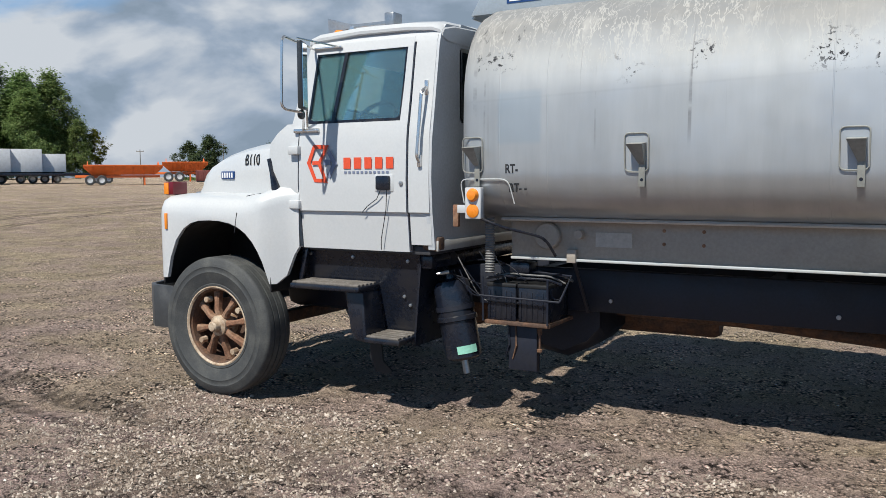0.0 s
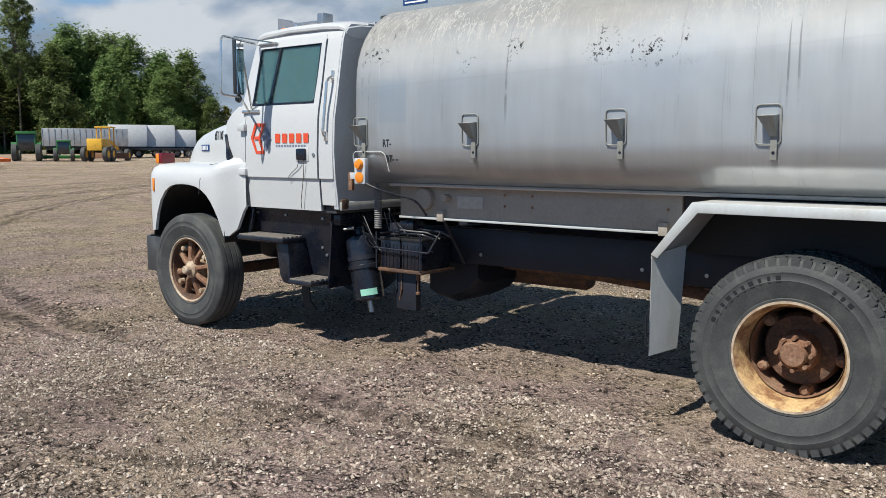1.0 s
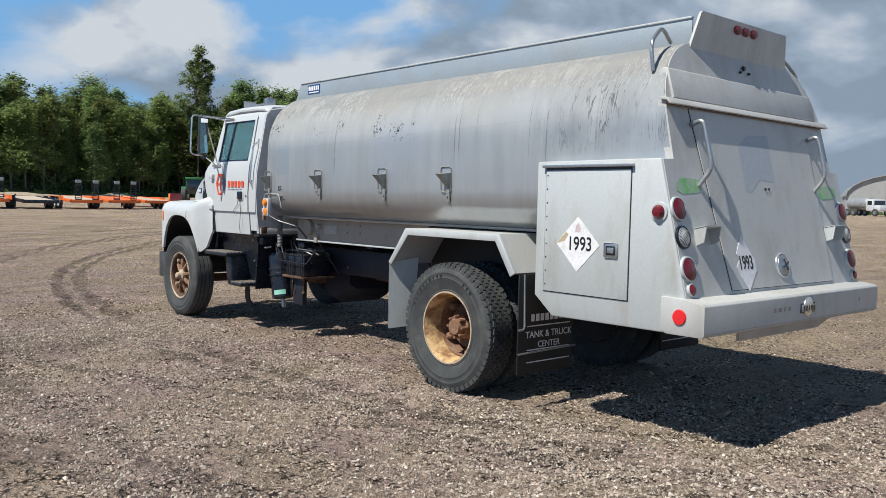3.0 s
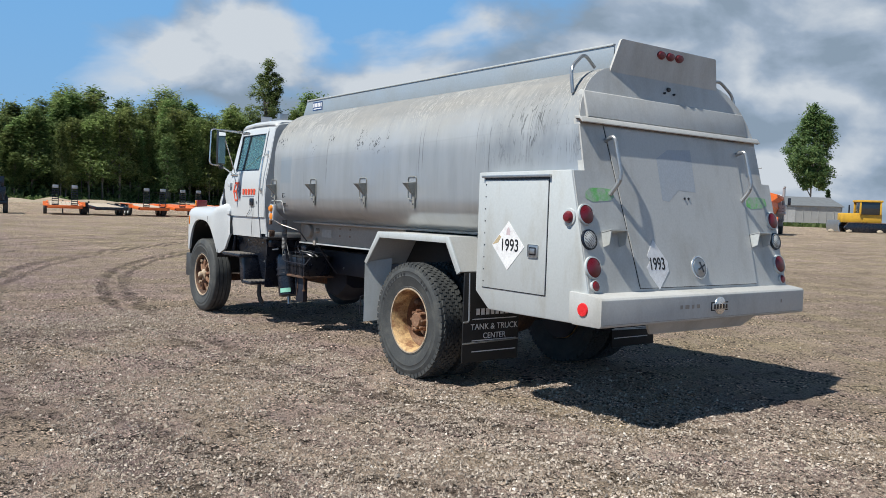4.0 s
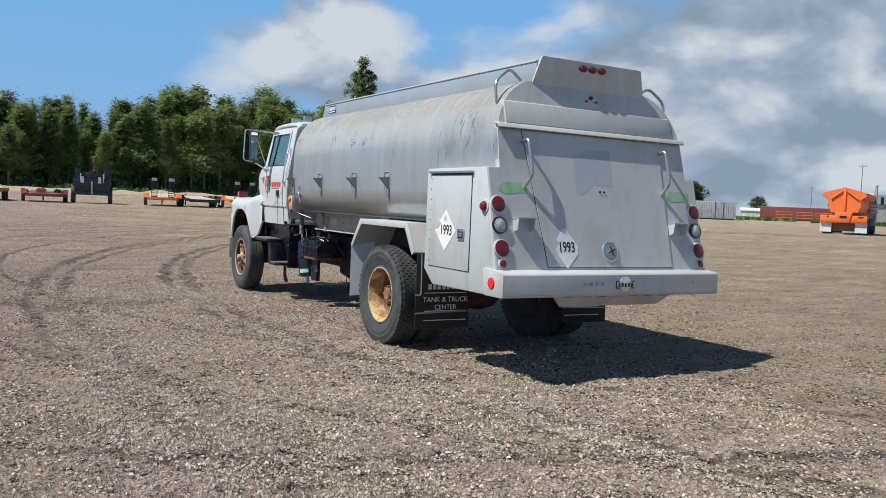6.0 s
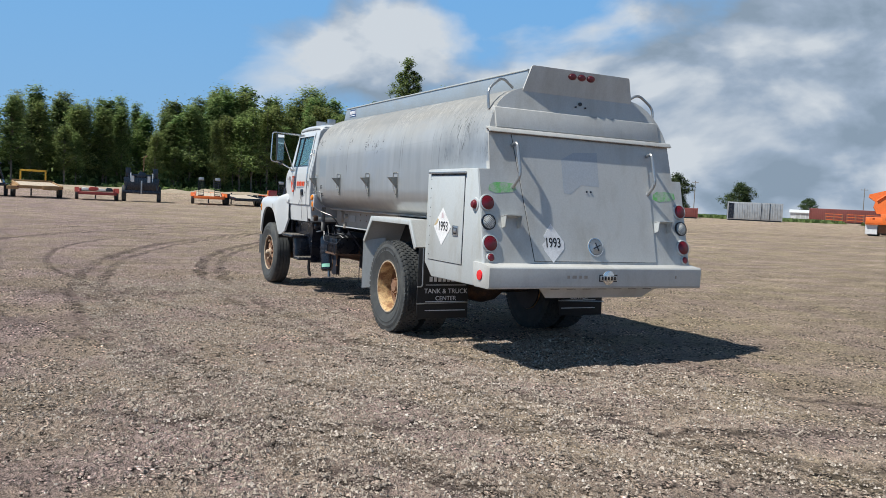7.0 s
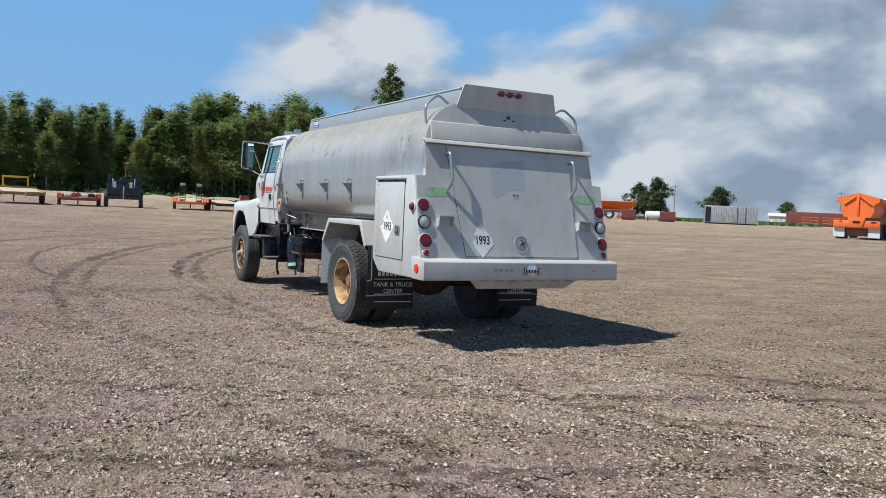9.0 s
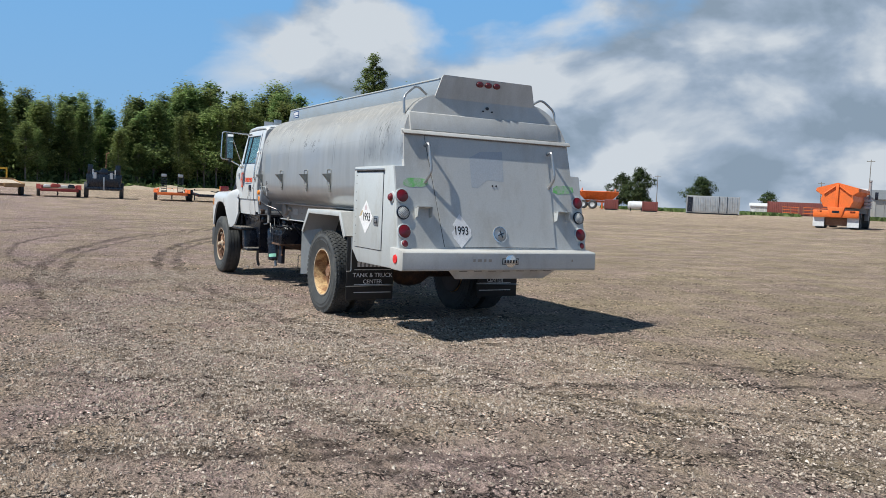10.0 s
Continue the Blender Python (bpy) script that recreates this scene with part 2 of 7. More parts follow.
# Dark rust; on parts under the truck it also carries their shade.
RUST_DARK = mat("dark rust and shade", (0.085, 0.05, 0.034), 0.8, spots=(0.21, 0.105, 0.055), amount=0.8, scale=13, grain=0.3, bump=0.4, bump_scale=60)
RIM = mat("tan wheel paint with rust", (0.56, 0.375, 0.18), 0.7, spots=(0.22, 0.10, 0.045), amount=0.88, scale=8, grain=0.25, bump=0.4, bump_scale=50, lo=0.47, hi=0.62)
RIM_PALE = mat("pale rusty rim lip", (0.50, 0.40, 0.29), 0.6, spots=(0.20, 0.10, 0.05), amount=0.95, scale=14, grain=0.15)
CHROME = mat("chrome", (0.72, 0.715, 0.70), 0.24, metal=0.85, spots=(0.6, 0.6, 0.6), amount=0.4, grain=0.02, rough_var=0.06)
TAN_ALU_PALE = mat("pale tan aluminium", (0.46, 0.425, 0.38), 0.6, spots=(0.34, 0.31, 0.27), amount=0.6, scale=18)
# The skirt's tan and darkness are ground bounce and tank shade, put into colour.
TAN_ALU = mat("tan aluminium, bounce and shade in colour", (0.36, 0.315, 0.265), 0.6, spots=(0.27, 0.235, 0.195), amount=0.7, scale=3.0, grain=0.08)
STEEL = mat("bare grey steel", (0.42, 0.43, 0.44), 0.4, metal=0.8, spots=(0.3, 0.29, 0.28), amount=0.6, scale=9)
TREAD = mat("worn step tread", (0.17, 0.15, 0.13), 0.6, spots=(0.30, 0.27, 0.24), amount=0.7, scale=12, grain=0.2, metal=0.3)
GLASS = glass_mat("green tinted glass", (0.86, 0.95, 0.96), ior=1.6, sheen=(0.85, 1.0, 1.0), veil=0.05)
DARK_GLASS = glass_mat("dark glass", (0.16, 0.19, 0.20))
HEADLINER = mat("pale grey headliner", (0.62, 0.64, 0.63), 0.9, grain=0.1)
INTERIOR = mat("dark cab interior", (0.05, 0.05, 0.055), 0.8, grain=0.15)
SEAT = mat("grey vinyl seat", (0.10, 0.10, 0.11), 0.6, grain=0.1)
RED_LENS = mat("dark red lens", (0.15, 0.008, 0.014), 0.32, spots=(0.11, 0.005, 0.009), amount=0.6, coat=0.12, grain_scale=200)
RED_BRIGHT = mat("bright red reflector", (0.75, 0.02, 0.025), 0.25, coat=0.5, spots=(0.6, 0.015, 0.02), grain_scale=300)
AMBER = mat("amber lens", (0.85, 0.26, 0.015), 0.25, coat=0.5, spots=(0.7, 0.2, 0.01), grain_scale=300)
WHITE_LENS = mat("clear ribbed lens", (0.50, 0.50, 0.48), 0.12, coat=0.6, spots=(0.5, 0.52, 0.52))
DECAL_RED = mat("orange red vinyl", (0.72, 0.085, 0.03), 0.45, spots=(0.62, 0.07, 0.025))
DECAL_GREY = mat("grey blue vinyl", (0.20, 0.23, 0.33), 0.45)
DECAL_BLACK = mat("black vinyl", (0.015, 0.015, 0.017), 0.5)
DECAL_BLUE = mat("dark blue plate", (0.015, 0.05, 0.17), 0.4)
DECAL_WHITE = mat("white vinyl", (0.82, 0.81, 0.81), 0.5, spots=(0.60, 0.57, 0.57), amount=0.6, scale=14)
GREEN_SPRAY = mat("green spray paint", (0.17, 0.50, 0.14), 0.6, spots=(0.42, 0.47, 0.40), amount=0.9, scale=12, lo=0.42, hi=0.60)
PATCH = mat("repainted grey patch", (0.41, 0.44, 0.48), 0.5, spots=(0.45, 0.46, 0.47))
CABLE = mat("grey cable", (0.17, 0.165, 0.16), 0.6, spots=(0.06, 0.055, 0.055), scale=20)


# ---- mesh helpers ----
def part(name, bm, material, parent=None, label="", smooth=35):
    me = bpy.data.meshes.new(name)
    bm.normal_update()
    bm.to_mesh(me)
    bm.free()
    for m in (material if isinstance(material, (list, tuple)) else [material]):
        me.materials.append(m)
    if smooth:
        me.shade_smooth()
        me.set_sharp_from_angle(angle=radians(smooth))
    ob = new(name, me)
    ob.parent = parent
    if label:
        tagged(ob, label)
    return ob


def thing(name, label, category, at=None, group="", kind=""):
    ob = new(name)
    ob.empty_display_size = 0.2
    if at is not None:
        ob.matrix_world = at
    return tagged(ob, label, category, group, kind)


def box(x0, x1, y0, y1, z0, z1, bevel=0.006, bm=None, seg=2):
    bm = bm or bmesh.new()
    vs = bmesh.ops.create_cube(bm, size=1.0, matrix=Matrix.Translation(((x0 + x1) / 2, (y0 + y1) / 2, (z0 + z1) / 2)) @ Matrix.Diagonal((abs(x1 - x0), abs(y1 - y0), abs(z1 - z0), 1)))["verts"]
    if bevel:
        es = list({e for v in vs for e in v.link_edges})
        bmesh.ops.bevel(bm, geom=es, offset=bevel, segments=seg, affect="EDGES", profile=0.5)
    return bm


def prism(pts, axis, lo, hi, bevel=0.0, bm=None):
    """A flat outline pushed along an axis. For axis y the outline is (x, z), for x (y, z), for z (x, y)."""
    bm = bm or bmesh.new()

    def at(p, v):
        return {"y": (p[0], v, p[1]), "x": (v, p[0], p[1]), "z": (p[0], p[1], v)}[axis]
    a = [bm.verts.new(at(p, lo)) for p in pts]
    b = [bm.verts.new(at(p, hi)) for p in pts]
    fs = [bm.faces.new(a), bm.faces.new(b[::-1])]
    n = len(pts)
    for i in range(n):
        fs.append(bm.faces.new((a[i], b[i], b[(i + 1) % n], a[(i + 1) % n])))
    bmesh.ops.recalc_face_normals(bm, faces=fs)
    if bevel:
        bmesh.ops.bevel(bm, geom=list({e for f in fs for e in f.edges}), offset=bevel, segments=2, affect="EDGES", profile=0.5)
    return bm


def tube(pts, r, seg=10, bm=None, closed=False, cap=True):
    """A round bar along a line of points."""
    bm = bm or bmesh.new()
    pts = [Vector(p) for p in pts]
    n = len(pts)
    rings = []
    up = Vector((0.13, 0.31, 0.94)).normalized()
    for i, p in enumerate(pts):
        a = pts[(i - 1) % n] if closed or i else p
        b = pts[(i + 1) % n] if closed or i < n - 1 else p
        d = (b - a).normalized()
        u = d.cross(up)
        if u.length < 0.05:
            u = d.cross(Vector((1, 0, 0)))
        u.normalize()
        v = d.cross(u)
        rr = r[i] if isinstance(r, (list, tuple)) else r
        rings.append([bm.verts.new(p + (u * math.cos(2 * math.pi * k / seg) + v * math.sin(2 * math.pi * k / seg)) * rr) for k in range(seg)])
    for i in range(n if closed else n - 1):
        a, b = rings[i], rings[(i + 1) % n]
        for k in range(seg):
            bm.faces.new((a[k], a[(k + 1) % seg], b[(k + 1) % seg], b[k]))
    if cap and not closed:
        bm.faces.new(rings[0][::-1])
        bm.faces.new(rings[-1])
    bmesh.ops.recalc_face_normals(bm, faces=bm.faces)
    return bm


def arc_path(pts, radius=0.03, n=4):
    """The same line with its inner corners rounded."""
    pts = [Vector(p) for p in pts]
    out = [pts[0]]
    for a, p, b in zip(pts, pts[1:], pts[2:]):
        da, db = (a - p), (b - p)
        r = min(radius, da.length * 0.45, db.length * 0.45)
        s, e = p + da.normalized() * r, p + db.normalized() * r
        for k in range(n + 1):
            t = k / n
            out.append((1 - t) ** 2 * s + 2 * t * (1 - t) * p + t * t * e)
    return out + [pts[-1]]


def lathe(profile, center, axis="y", seg=48, bm=None, close=False):
    """Turns (radius, along) pairs round an axis."""
    bm = bm or bmesh.new()
    cx, cy, cz = center
    rings = []
    for r, a in profile:
        ring = []
        for k in range(seg):
            c, s = math.cos(2 * math.pi * k / seg) * r, math.sin(2 * math.pi * k / seg) * r
            ring.append(bm.verts.new({"y": (cx + c, cy + a, cz + s), "x": (cx + a, cy + c, cz + s), "z": (cx + c, cy + s, cz + a)}[axis]))
        rings.append(ring)
    for a, b in zip(rings, rings[1:] + (rings[:1] if close else [])):
        for k in range(seg):
            bm.faces.new((a[k], a[(k + 1) % seg], b[(k + 1) % seg], b[k]))
    if not close:
        for ring in (rings[0], rings[-1]):
            if (ring[0].co - ring[seg // 2].co).length > 1e-4:
                bm.faces.new(ring)
    bmesh.ops.recalc_face_normals(bm, faces=bm.faces)
    return bm


def loft(rings, bm=None, cap=False, closed=True):
    bm = bm or bmesh.new()
    vs = [[bm.verts.new(p) for p in ring] for ring in rings]
    n = len(vs[0])
    for a, b in zip(vs, vs[1:]):
        for k in range(n if closed else n - 1):
            bm.faces.new((a[k], a[(k + 1) % n], b[(k + 1) % n], b[k]))
    if cap:
        bm.faces.new(vs[0])
        bm.faces.new(vs[-1][::-1])
    bmesh.ops.recalc_face_normals(bm, faces=bm.faces)
    return bm


def lettering(text, size, m, material, parent, name="lettering", squeeze=1.0, bold=0.0, depth=0.0012):
    cu = bpy.data.curves.new(name, "FONT")
    cu.body, cu.size, cu.align_x, cu.align_y, cu.extrude, cu.offset = text, size, "CENTER", "CENTER", depth, bold
    tmp = bpy.data.objects.new(name, cu)
    scene.collection.objects.link(tmp)
    bpy.context.view_layer.update()
    me = bpy.data.meshes.new_from_object(tmp.evaluated_get(bpy.context.evaluated_depsgraph_get()))
    bpy.data.objects.remove(tmp)
    me.transform(m @ Matrix.Diagonal((squeeze, 1, 1, 1)))
    me.materials.clear()
    me.materials.append(material)
    ob = new(name, me)
    ob.parent = parent
    return ob


def smooth01(a, b, v):
    t = min(1.0, max(0.0, (v - a) / (b - a)))
    return t * t * (3 - 2 * t)


def land(x, y):
    """Height of the yard: flat round the truck, rising gently away from it."""
    d = math.hypot(x, y)
    return 0.55 * smooth01(14, 55, d) + 0.5 * smooth01(62, 115, d) + 0.3 * smooth01(115, 190, d)


# ---- ground ----
def ground_mat():
    """Crushed gravel in brown dirt: rounded stones of two sizes, bare dirt, damp stretches and curved tyre marks."""
    m = bpy.data.materials.new("crushed gravel and dirt")
    m.use_nodes = True
    add = nodes_of(m.node_tree)
    co = add("ShaderNodeTexCoord").outputs["Object"]
    sep = add("ShaderNodeSeparateXYZ", {0: co})

    def noise_at(scale, detail=6.0, rough=0.6, stretch=None, turn=0.0):
        v = add("ShaderNodeMapping", {"Vector": co, "Rotation": (0, 0, turn), "Scale": stretch}).outputs[0] if stretch else co
        return add("ShaderNodeTexNoise", {"Vector": v, "Scale": scale, "Detail": detail, "Roughness": rough}).outputs["Fac"]

    def ramp(v, lo, hi, a=0.0, b=1.0):
        return add("ShaderNodeMapRange", {0: v, 1: lo, 2: hi, 3: a, 4: b}).outputs[0]

    def math2(op, p, q=0.0):
        return add("ShaderNodeMath", {0: p, 1: q}, operation=op).outputs[0]

    def mix(f, p, q):
        return add("ShaderNodeMix", {0: f, 6: p, 7: q}, data_type="RGBA").outputs[2]

    def times(p, q):
        return add("ShaderNodeMix", {0: 1.0, 6: p, 7: q}, data_type="RGBA", blend="MULTIPLY").outputs[2]
    warp = add("ShaderNodeTexNoise", {"Vector": co, "Scale": 40.0, "Detail": 2.0})
    cw = add("ShaderNodeVectorMath", {0: co, 1: add("ShaderNodeVectorMath", {0: warp.outputs["Color"], 1: (0.016, 0.016, 0.016)}, operation="MULTIPLY").outputs[0]}, operation="ADD").outputs[0]
    big = add("ShaderNodeTexVoronoi", {"Vector": cw, "Scale": 36.0})
    small = add("ShaderNodeTexVoronoi", {"Vector": cw, "Scale": 88.0})
    wide, mid, close, fine = noise_at(0.30, 8.0, 0.62), noise_at(1.7, 8.0, 0.66), noise_at(11.0, 6.0, 0.72), noise_at(130.0, 4.0, 0.7)

    def stones(v):
        r = add("ShaderNodeValToRGB", {0: add("ShaderNodeSeparateColor", {0: v.outputs["Color"]}).outputs[0]})
        els = r.color_ramp.elements
        els[0].color, els[1].color = (0.15, 0.124, 0.10, 1), (0.80, 0.74, 0.66, 1)
        for pos, c in ((0.25, (0.30, 0.252, 0.205, 1)), (0.70, (0.41, 0.35, 0.288, 1)), (0.93, (0.47, 0.405, 0.338, 1)), (0.98, (0.56, 0.49, 0.42, 1))):
            els.new(pos).color = c
        return r.outputs[0]
    # large stones lie in loose patches, small ones nearly everywhere, bare dirt between
    loose = ramp(math2("ADD", close, math2("MULTIPLY", mid, 0.6)), 0.74, 0.90)
    pebbly = ramp(math2("ADD", close, math2("MULTIPLY", mid, 0.5)), 0.62, 0.84, 0.2, 0.9)
    dirt = mix(fine, (0.33, 0.275, 0.222, 1), (0.56, 0.475, 0.39, 1))
    # Stones darken towards their rims: shade in the gaps is put into colour.
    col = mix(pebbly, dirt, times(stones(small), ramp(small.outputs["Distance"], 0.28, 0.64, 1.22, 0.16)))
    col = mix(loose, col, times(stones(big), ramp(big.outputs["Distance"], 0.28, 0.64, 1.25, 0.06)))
    # pinkish crushed stone on the driver's side, tan and olive dirt beyond the truck, with ragged borders
    side = ramp(math2("ADD", sep.outputs["Y"], math2("MULTIPLY", math2("SUBTRACT", noise_at(0.5, 5.0, 0.6), 0.5), 9.0)), -3.0, 3.0)
    col = times(col, mix(side, (1.045, 0.955, 0.975, 1), (1.12, 1.05, 0.96, 1)))
    # olive and mauve patches a few steps across
    tint = ramp(noise_at(0.62, 4.0, 0.6, (1.0, 1.6, 1.0), 0.5), 0.40, 0.60)
    col = times(col, mix(tint, (1.02, 0.975, 1.03, 1), (1.0, 0.995, 0.90, 1)))
    # curved tyre marks: rings about far points
    def ring(cx, cy, r, w, gap):
        d = add("ShaderNodeVectorMath", {0: co, 1: (cx, cy, 0)}, operation="DISTANCE").outputs["Value"]
        wob = math2("MULTIPLY", math2("SUBTRACT", mid, 0.5), 0.5)
        off = math2("SUBTRACT", math2("ADD", d, wob), r)
        ab = math2("ABSOLUTE", math2("SUBTRACT", math2("ABSOLUTE", off), gap))
        return ramp(ab, w * 0.45, w, 1.0, 0.0)
    marks = None
    for args in ((-2.5, 24.7, 28.9, 0.15, 0.2), (-2.5, 24.7, 26.9, 0.13, 0.18), (-9.0, 14.0, 19.6, 0.10, 1.0), (-4.0, -34.0, 25.0, 0.12, 0.95), (-30.0, 12.0, 38.0, 0.12, 0.95), (-1.0, 21.0, 31.5, 0.14, 1.0)):
        k = ring(*args)
        marks = k if marks is None else math2("MAXIMUM", marks, k)
    lug = add("ShaderNodeTexWave", {"Vector": co, "Scale": 1.7, "Distortion": 2.5, "Detail": 2.0}).outputs["Fac"]
    mk = math2("MULTIPLY", math2("MULTIPLY", marks, ramp(wide, 0.38, 0.54, 0.25, 1.0)), ramp(lug, 0.0, 1.0, 0.45, 1.0))
    # damp earth where vehicles turn: a band along a slanting line
    slant = add("ShaderNodeMapping", {"Vector": co, "Location": (3.9, 3.5, 0.0)}).outputs[0]
    slant = add("ShaderNodeMapping", {"Vector": slant, "Rotation": (0, 0, radians(-8)), "Scale": (0.85, 0.34, 1.0)}).outputs[0]
    reach = add("ShaderNodeVectorMath", {0: slant}, operation="LENGTH").outputs["Value"]
    damp = ramp(math2("ADD", reach, math2("MULTIPLY", mid, 2.2)), 1.45, 1.8, 0.52, 0.0)
    mk = math2("MAXIMUM", mk, damp)
    # long drags left by blades and wheels
    drag = noise_at(1.0, 7.0, 0.66, (1.6, 0.6, 1.0), 0.9)
    v = math2("MULTIPLY", ramp(drag, 0.34, 0.66, 0.80, 1.20), ramp(wide, 0.30, 0.70, 0.84, 1.16))
    v = math2("MULTIPLY", v, ramp(mid, 0.30, 0.70, 0.62, 1.36))
    v = math2("MULTIPLY", v, ramp(close, 0.28, 0.72, 0.48, 1.55))
    v = math2("MULTIPLY", v, math2("SUBTRACT", 1.0, math2("MULTIPLY", mk, 0.64)))
    v = math2("MULTIPLY", v, 1.62)
    hsv = add("ShaderNodeHueSaturation", {"Color": col, "Value": v, "Saturation": 1.0})
    b = add("ShaderNodeBsdfPrincipled", {"Base Color": hsv.outputs[0], "Roughness": 0.93, "Specular IOR Level": 0.15})
    # relief: rounded stones, clods and pressed lugs
    h = math2("MULTIPLY", math2("MULTIPLY", math2("SUBTRACT", 0.8, big.outputs["Distance"]), loose), 0.9)
    h = math2("ADD", h, math2("MULTIPLY", math2("MULTIPLY", math2("SUBTRACT", 0.8, small.outputs["Distance"]), pebbly), 0.42))
    h = math2("ADD", h, math2("MULTIPLY", close, 2.0))
    h = math2("ADD", h, math2("MULTIPLY", mid, 1.6))
    h = math2("ADD", h, math2("MULTIPLY", fine, 0.10))
    h = math2("ADD", h, math2("MULTIPLY", marks, ramp(lug, 0.0, 1.0, -1.4, 0.2)))
    bp = add("ShaderNodeBump", {"Height": h, "Strength": 1.0, "Distance": 0.06})
    m.node_tree.links.new(bp.outputs[0], b.inputs["Normal"])
    add("ShaderNodeOutputMaterial", {0: b.outputs[0]})
    return m


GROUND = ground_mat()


def value_noise(x, y, scale, seed):
    """Smooth noise over arrays, about -1 to 1."""
    rs = np.random.RandomState(seed)
    table = rs.uniform(-1, 1, (256, 256))
    u, v = x * scale, y * scale
    i, j = np.floor(u).astype(int), np.floor(v).astype(int)
    fu, fv = u - i, v - j
    fu, fv = fu * fu * (3 - 2 * fu), fv * fv * (3 - 2 * fv)
    g = lambda a, b: table[a % 256, b % 256]
    return (g(i, j) * (1 - fu) + g(i + 1, j) * fu) * (1 - fv) + (g(i, j + 1) * (1 - fu) + g(i + 1, j + 1) * fu) * fv


def ground_height(x, y):
    """Clods near the truck and the ruts of one turning vehicle."""
    rough = 0.5 + 0.5 * value_noise(x, y, 0.45, 9)
    r = np.hypot(x + 2.5, y - 24.7)
    rut = sum(np.exp(-((r - k + 0.15 * value_noise(x, y, 0.5, 6)) / 0.17) ** 2) for k in (26.9, 28.9)) * np.clip((-1.0 - x) / 2.5, 0, 1)
    lip = sum(np.exp(-((r - k) / 0.10) ** 2) for k in (26.55, 27.25, 28.5, 29.3)) * np.clip((-1.0 - x) / 2.5, 0, 1)
    return (0.010 * value_noise(x, y, 1.1, 1) + 0.014 * rough * value_noise(x, y, 3.1, 2) + 0.018 * rough * value_noise(x, y, 7.7, 3) + 0.013 * value_noise(x, y, 14.0, 4)
            + 0.008 * (0.4 + rough) * value_noise(x, y, 27.0, 5) - 0.026 * rut + 0.016 * lip) - 0.014


def ground():
    """One sheet, fine round the truck and coarser out to the horizon."""
    def axis(a, b, step):
        mid = np.arange(a, b + step / 2, step)
        out = np.cumsum(0.048 * 1.085 ** np.arange(98))
        return np.concatenate([a - out[::-1], mid, b + out])
    gx, gy = axis(-7.0, 8.0, 0.044), axis(-5.2, 1.6, 0.044)
    x, y = np.meshgrid(gx, gy, indexing="ij")
    d = np.hypot(x, y)
    s01 = lambda a, b, v: (lambda t: t * t * (3 - 2 * t))(np.clip((v - a) / (b - a), 0, 1))
    z = 0.55 * s01(14, 55, d) + 0.5 * s01(62, 115, d) + 0.3 * s01(115, 190, d)
    z = z * np.clip(1 - (d - 400) / 1500, 0.2, 1) + ground_height(x, y) * (1 - s01(16, 60, d))
    v = np.stack([x, y, z], -1).reshape(-1, 3)
    nx, ny = len(gx), len(gy)
    k = (np.arange(nx - 1)[:, None] * ny + np.arange(ny - 1)[None]).reshape(-1)
    f = np.stack([k, k + ny, k + ny + 1, k + 1], 1)
    me = bpy.data.meshes.new("ground")
    me.vertices.add(len(v))
    me.vertices.foreach_set("co", v.ravel())
    me.loops.add(len(f) * 4)
    me.loops.foreach_set("vertex_index", f.ravel())
    me.polygons.add(len(f))
    me.polygons.foreach_set("loop_start", np.arange(0, len(f) * 4, 4))
    me.update(calc_edges=True)
    me.validate()
    me.shade_smooth()
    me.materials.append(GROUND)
    tagged(new("ground", me), "grey brown crushed gravel yard with tyre tracks", "gravel yard", kind="structure")


ground()


def pebble_mat():
    m = bpy.data.materials.new("loose crushed stone")
    m.use_nodes = True
    add = nodes_of(m.node_tree)
    ran = add("ShaderNodeNewGeometry").outputs["Random Per Island"]
    r = add("ShaderNodeValToRGB", {0: ran})
    els = r.color_ramp.elements
    els[0].color, els[1].color = (0.14, 0.11, 0.086, 1), (0.78, 0.71, 0.62, 1)
    for pos, c in ((0.40, (0.33, 0.27, 0.215, 1)), (0.88, (0.50, 0.415, 0.34, 1)), (0.97, (0.62, 0.53, 0.45, 1))):
        els.new(pos).color = c
    co = add("ShaderNodeTexCoord").outputs["Object"]
    n = add("ShaderNodeTexNoise", {"Vector": co, "Scale": 120.0, "Detail": 3.0}).outputs["Fac"]
    v = add("ShaderNodeMapRange", {0: n, 3: 0.75, 4: 1.25}).outputs[0]
    c = add("ShaderNodeHueSaturation", {"Color": r.outputs[0], "Value": v}).outputs[0]
    b = add("ShaderNodeBsdfPrincipled", {"Base Color": c, "Roughness": 0.85})
    add("ShaderNodeOutputMaterial", {0: b.outputs[0]})
    return m


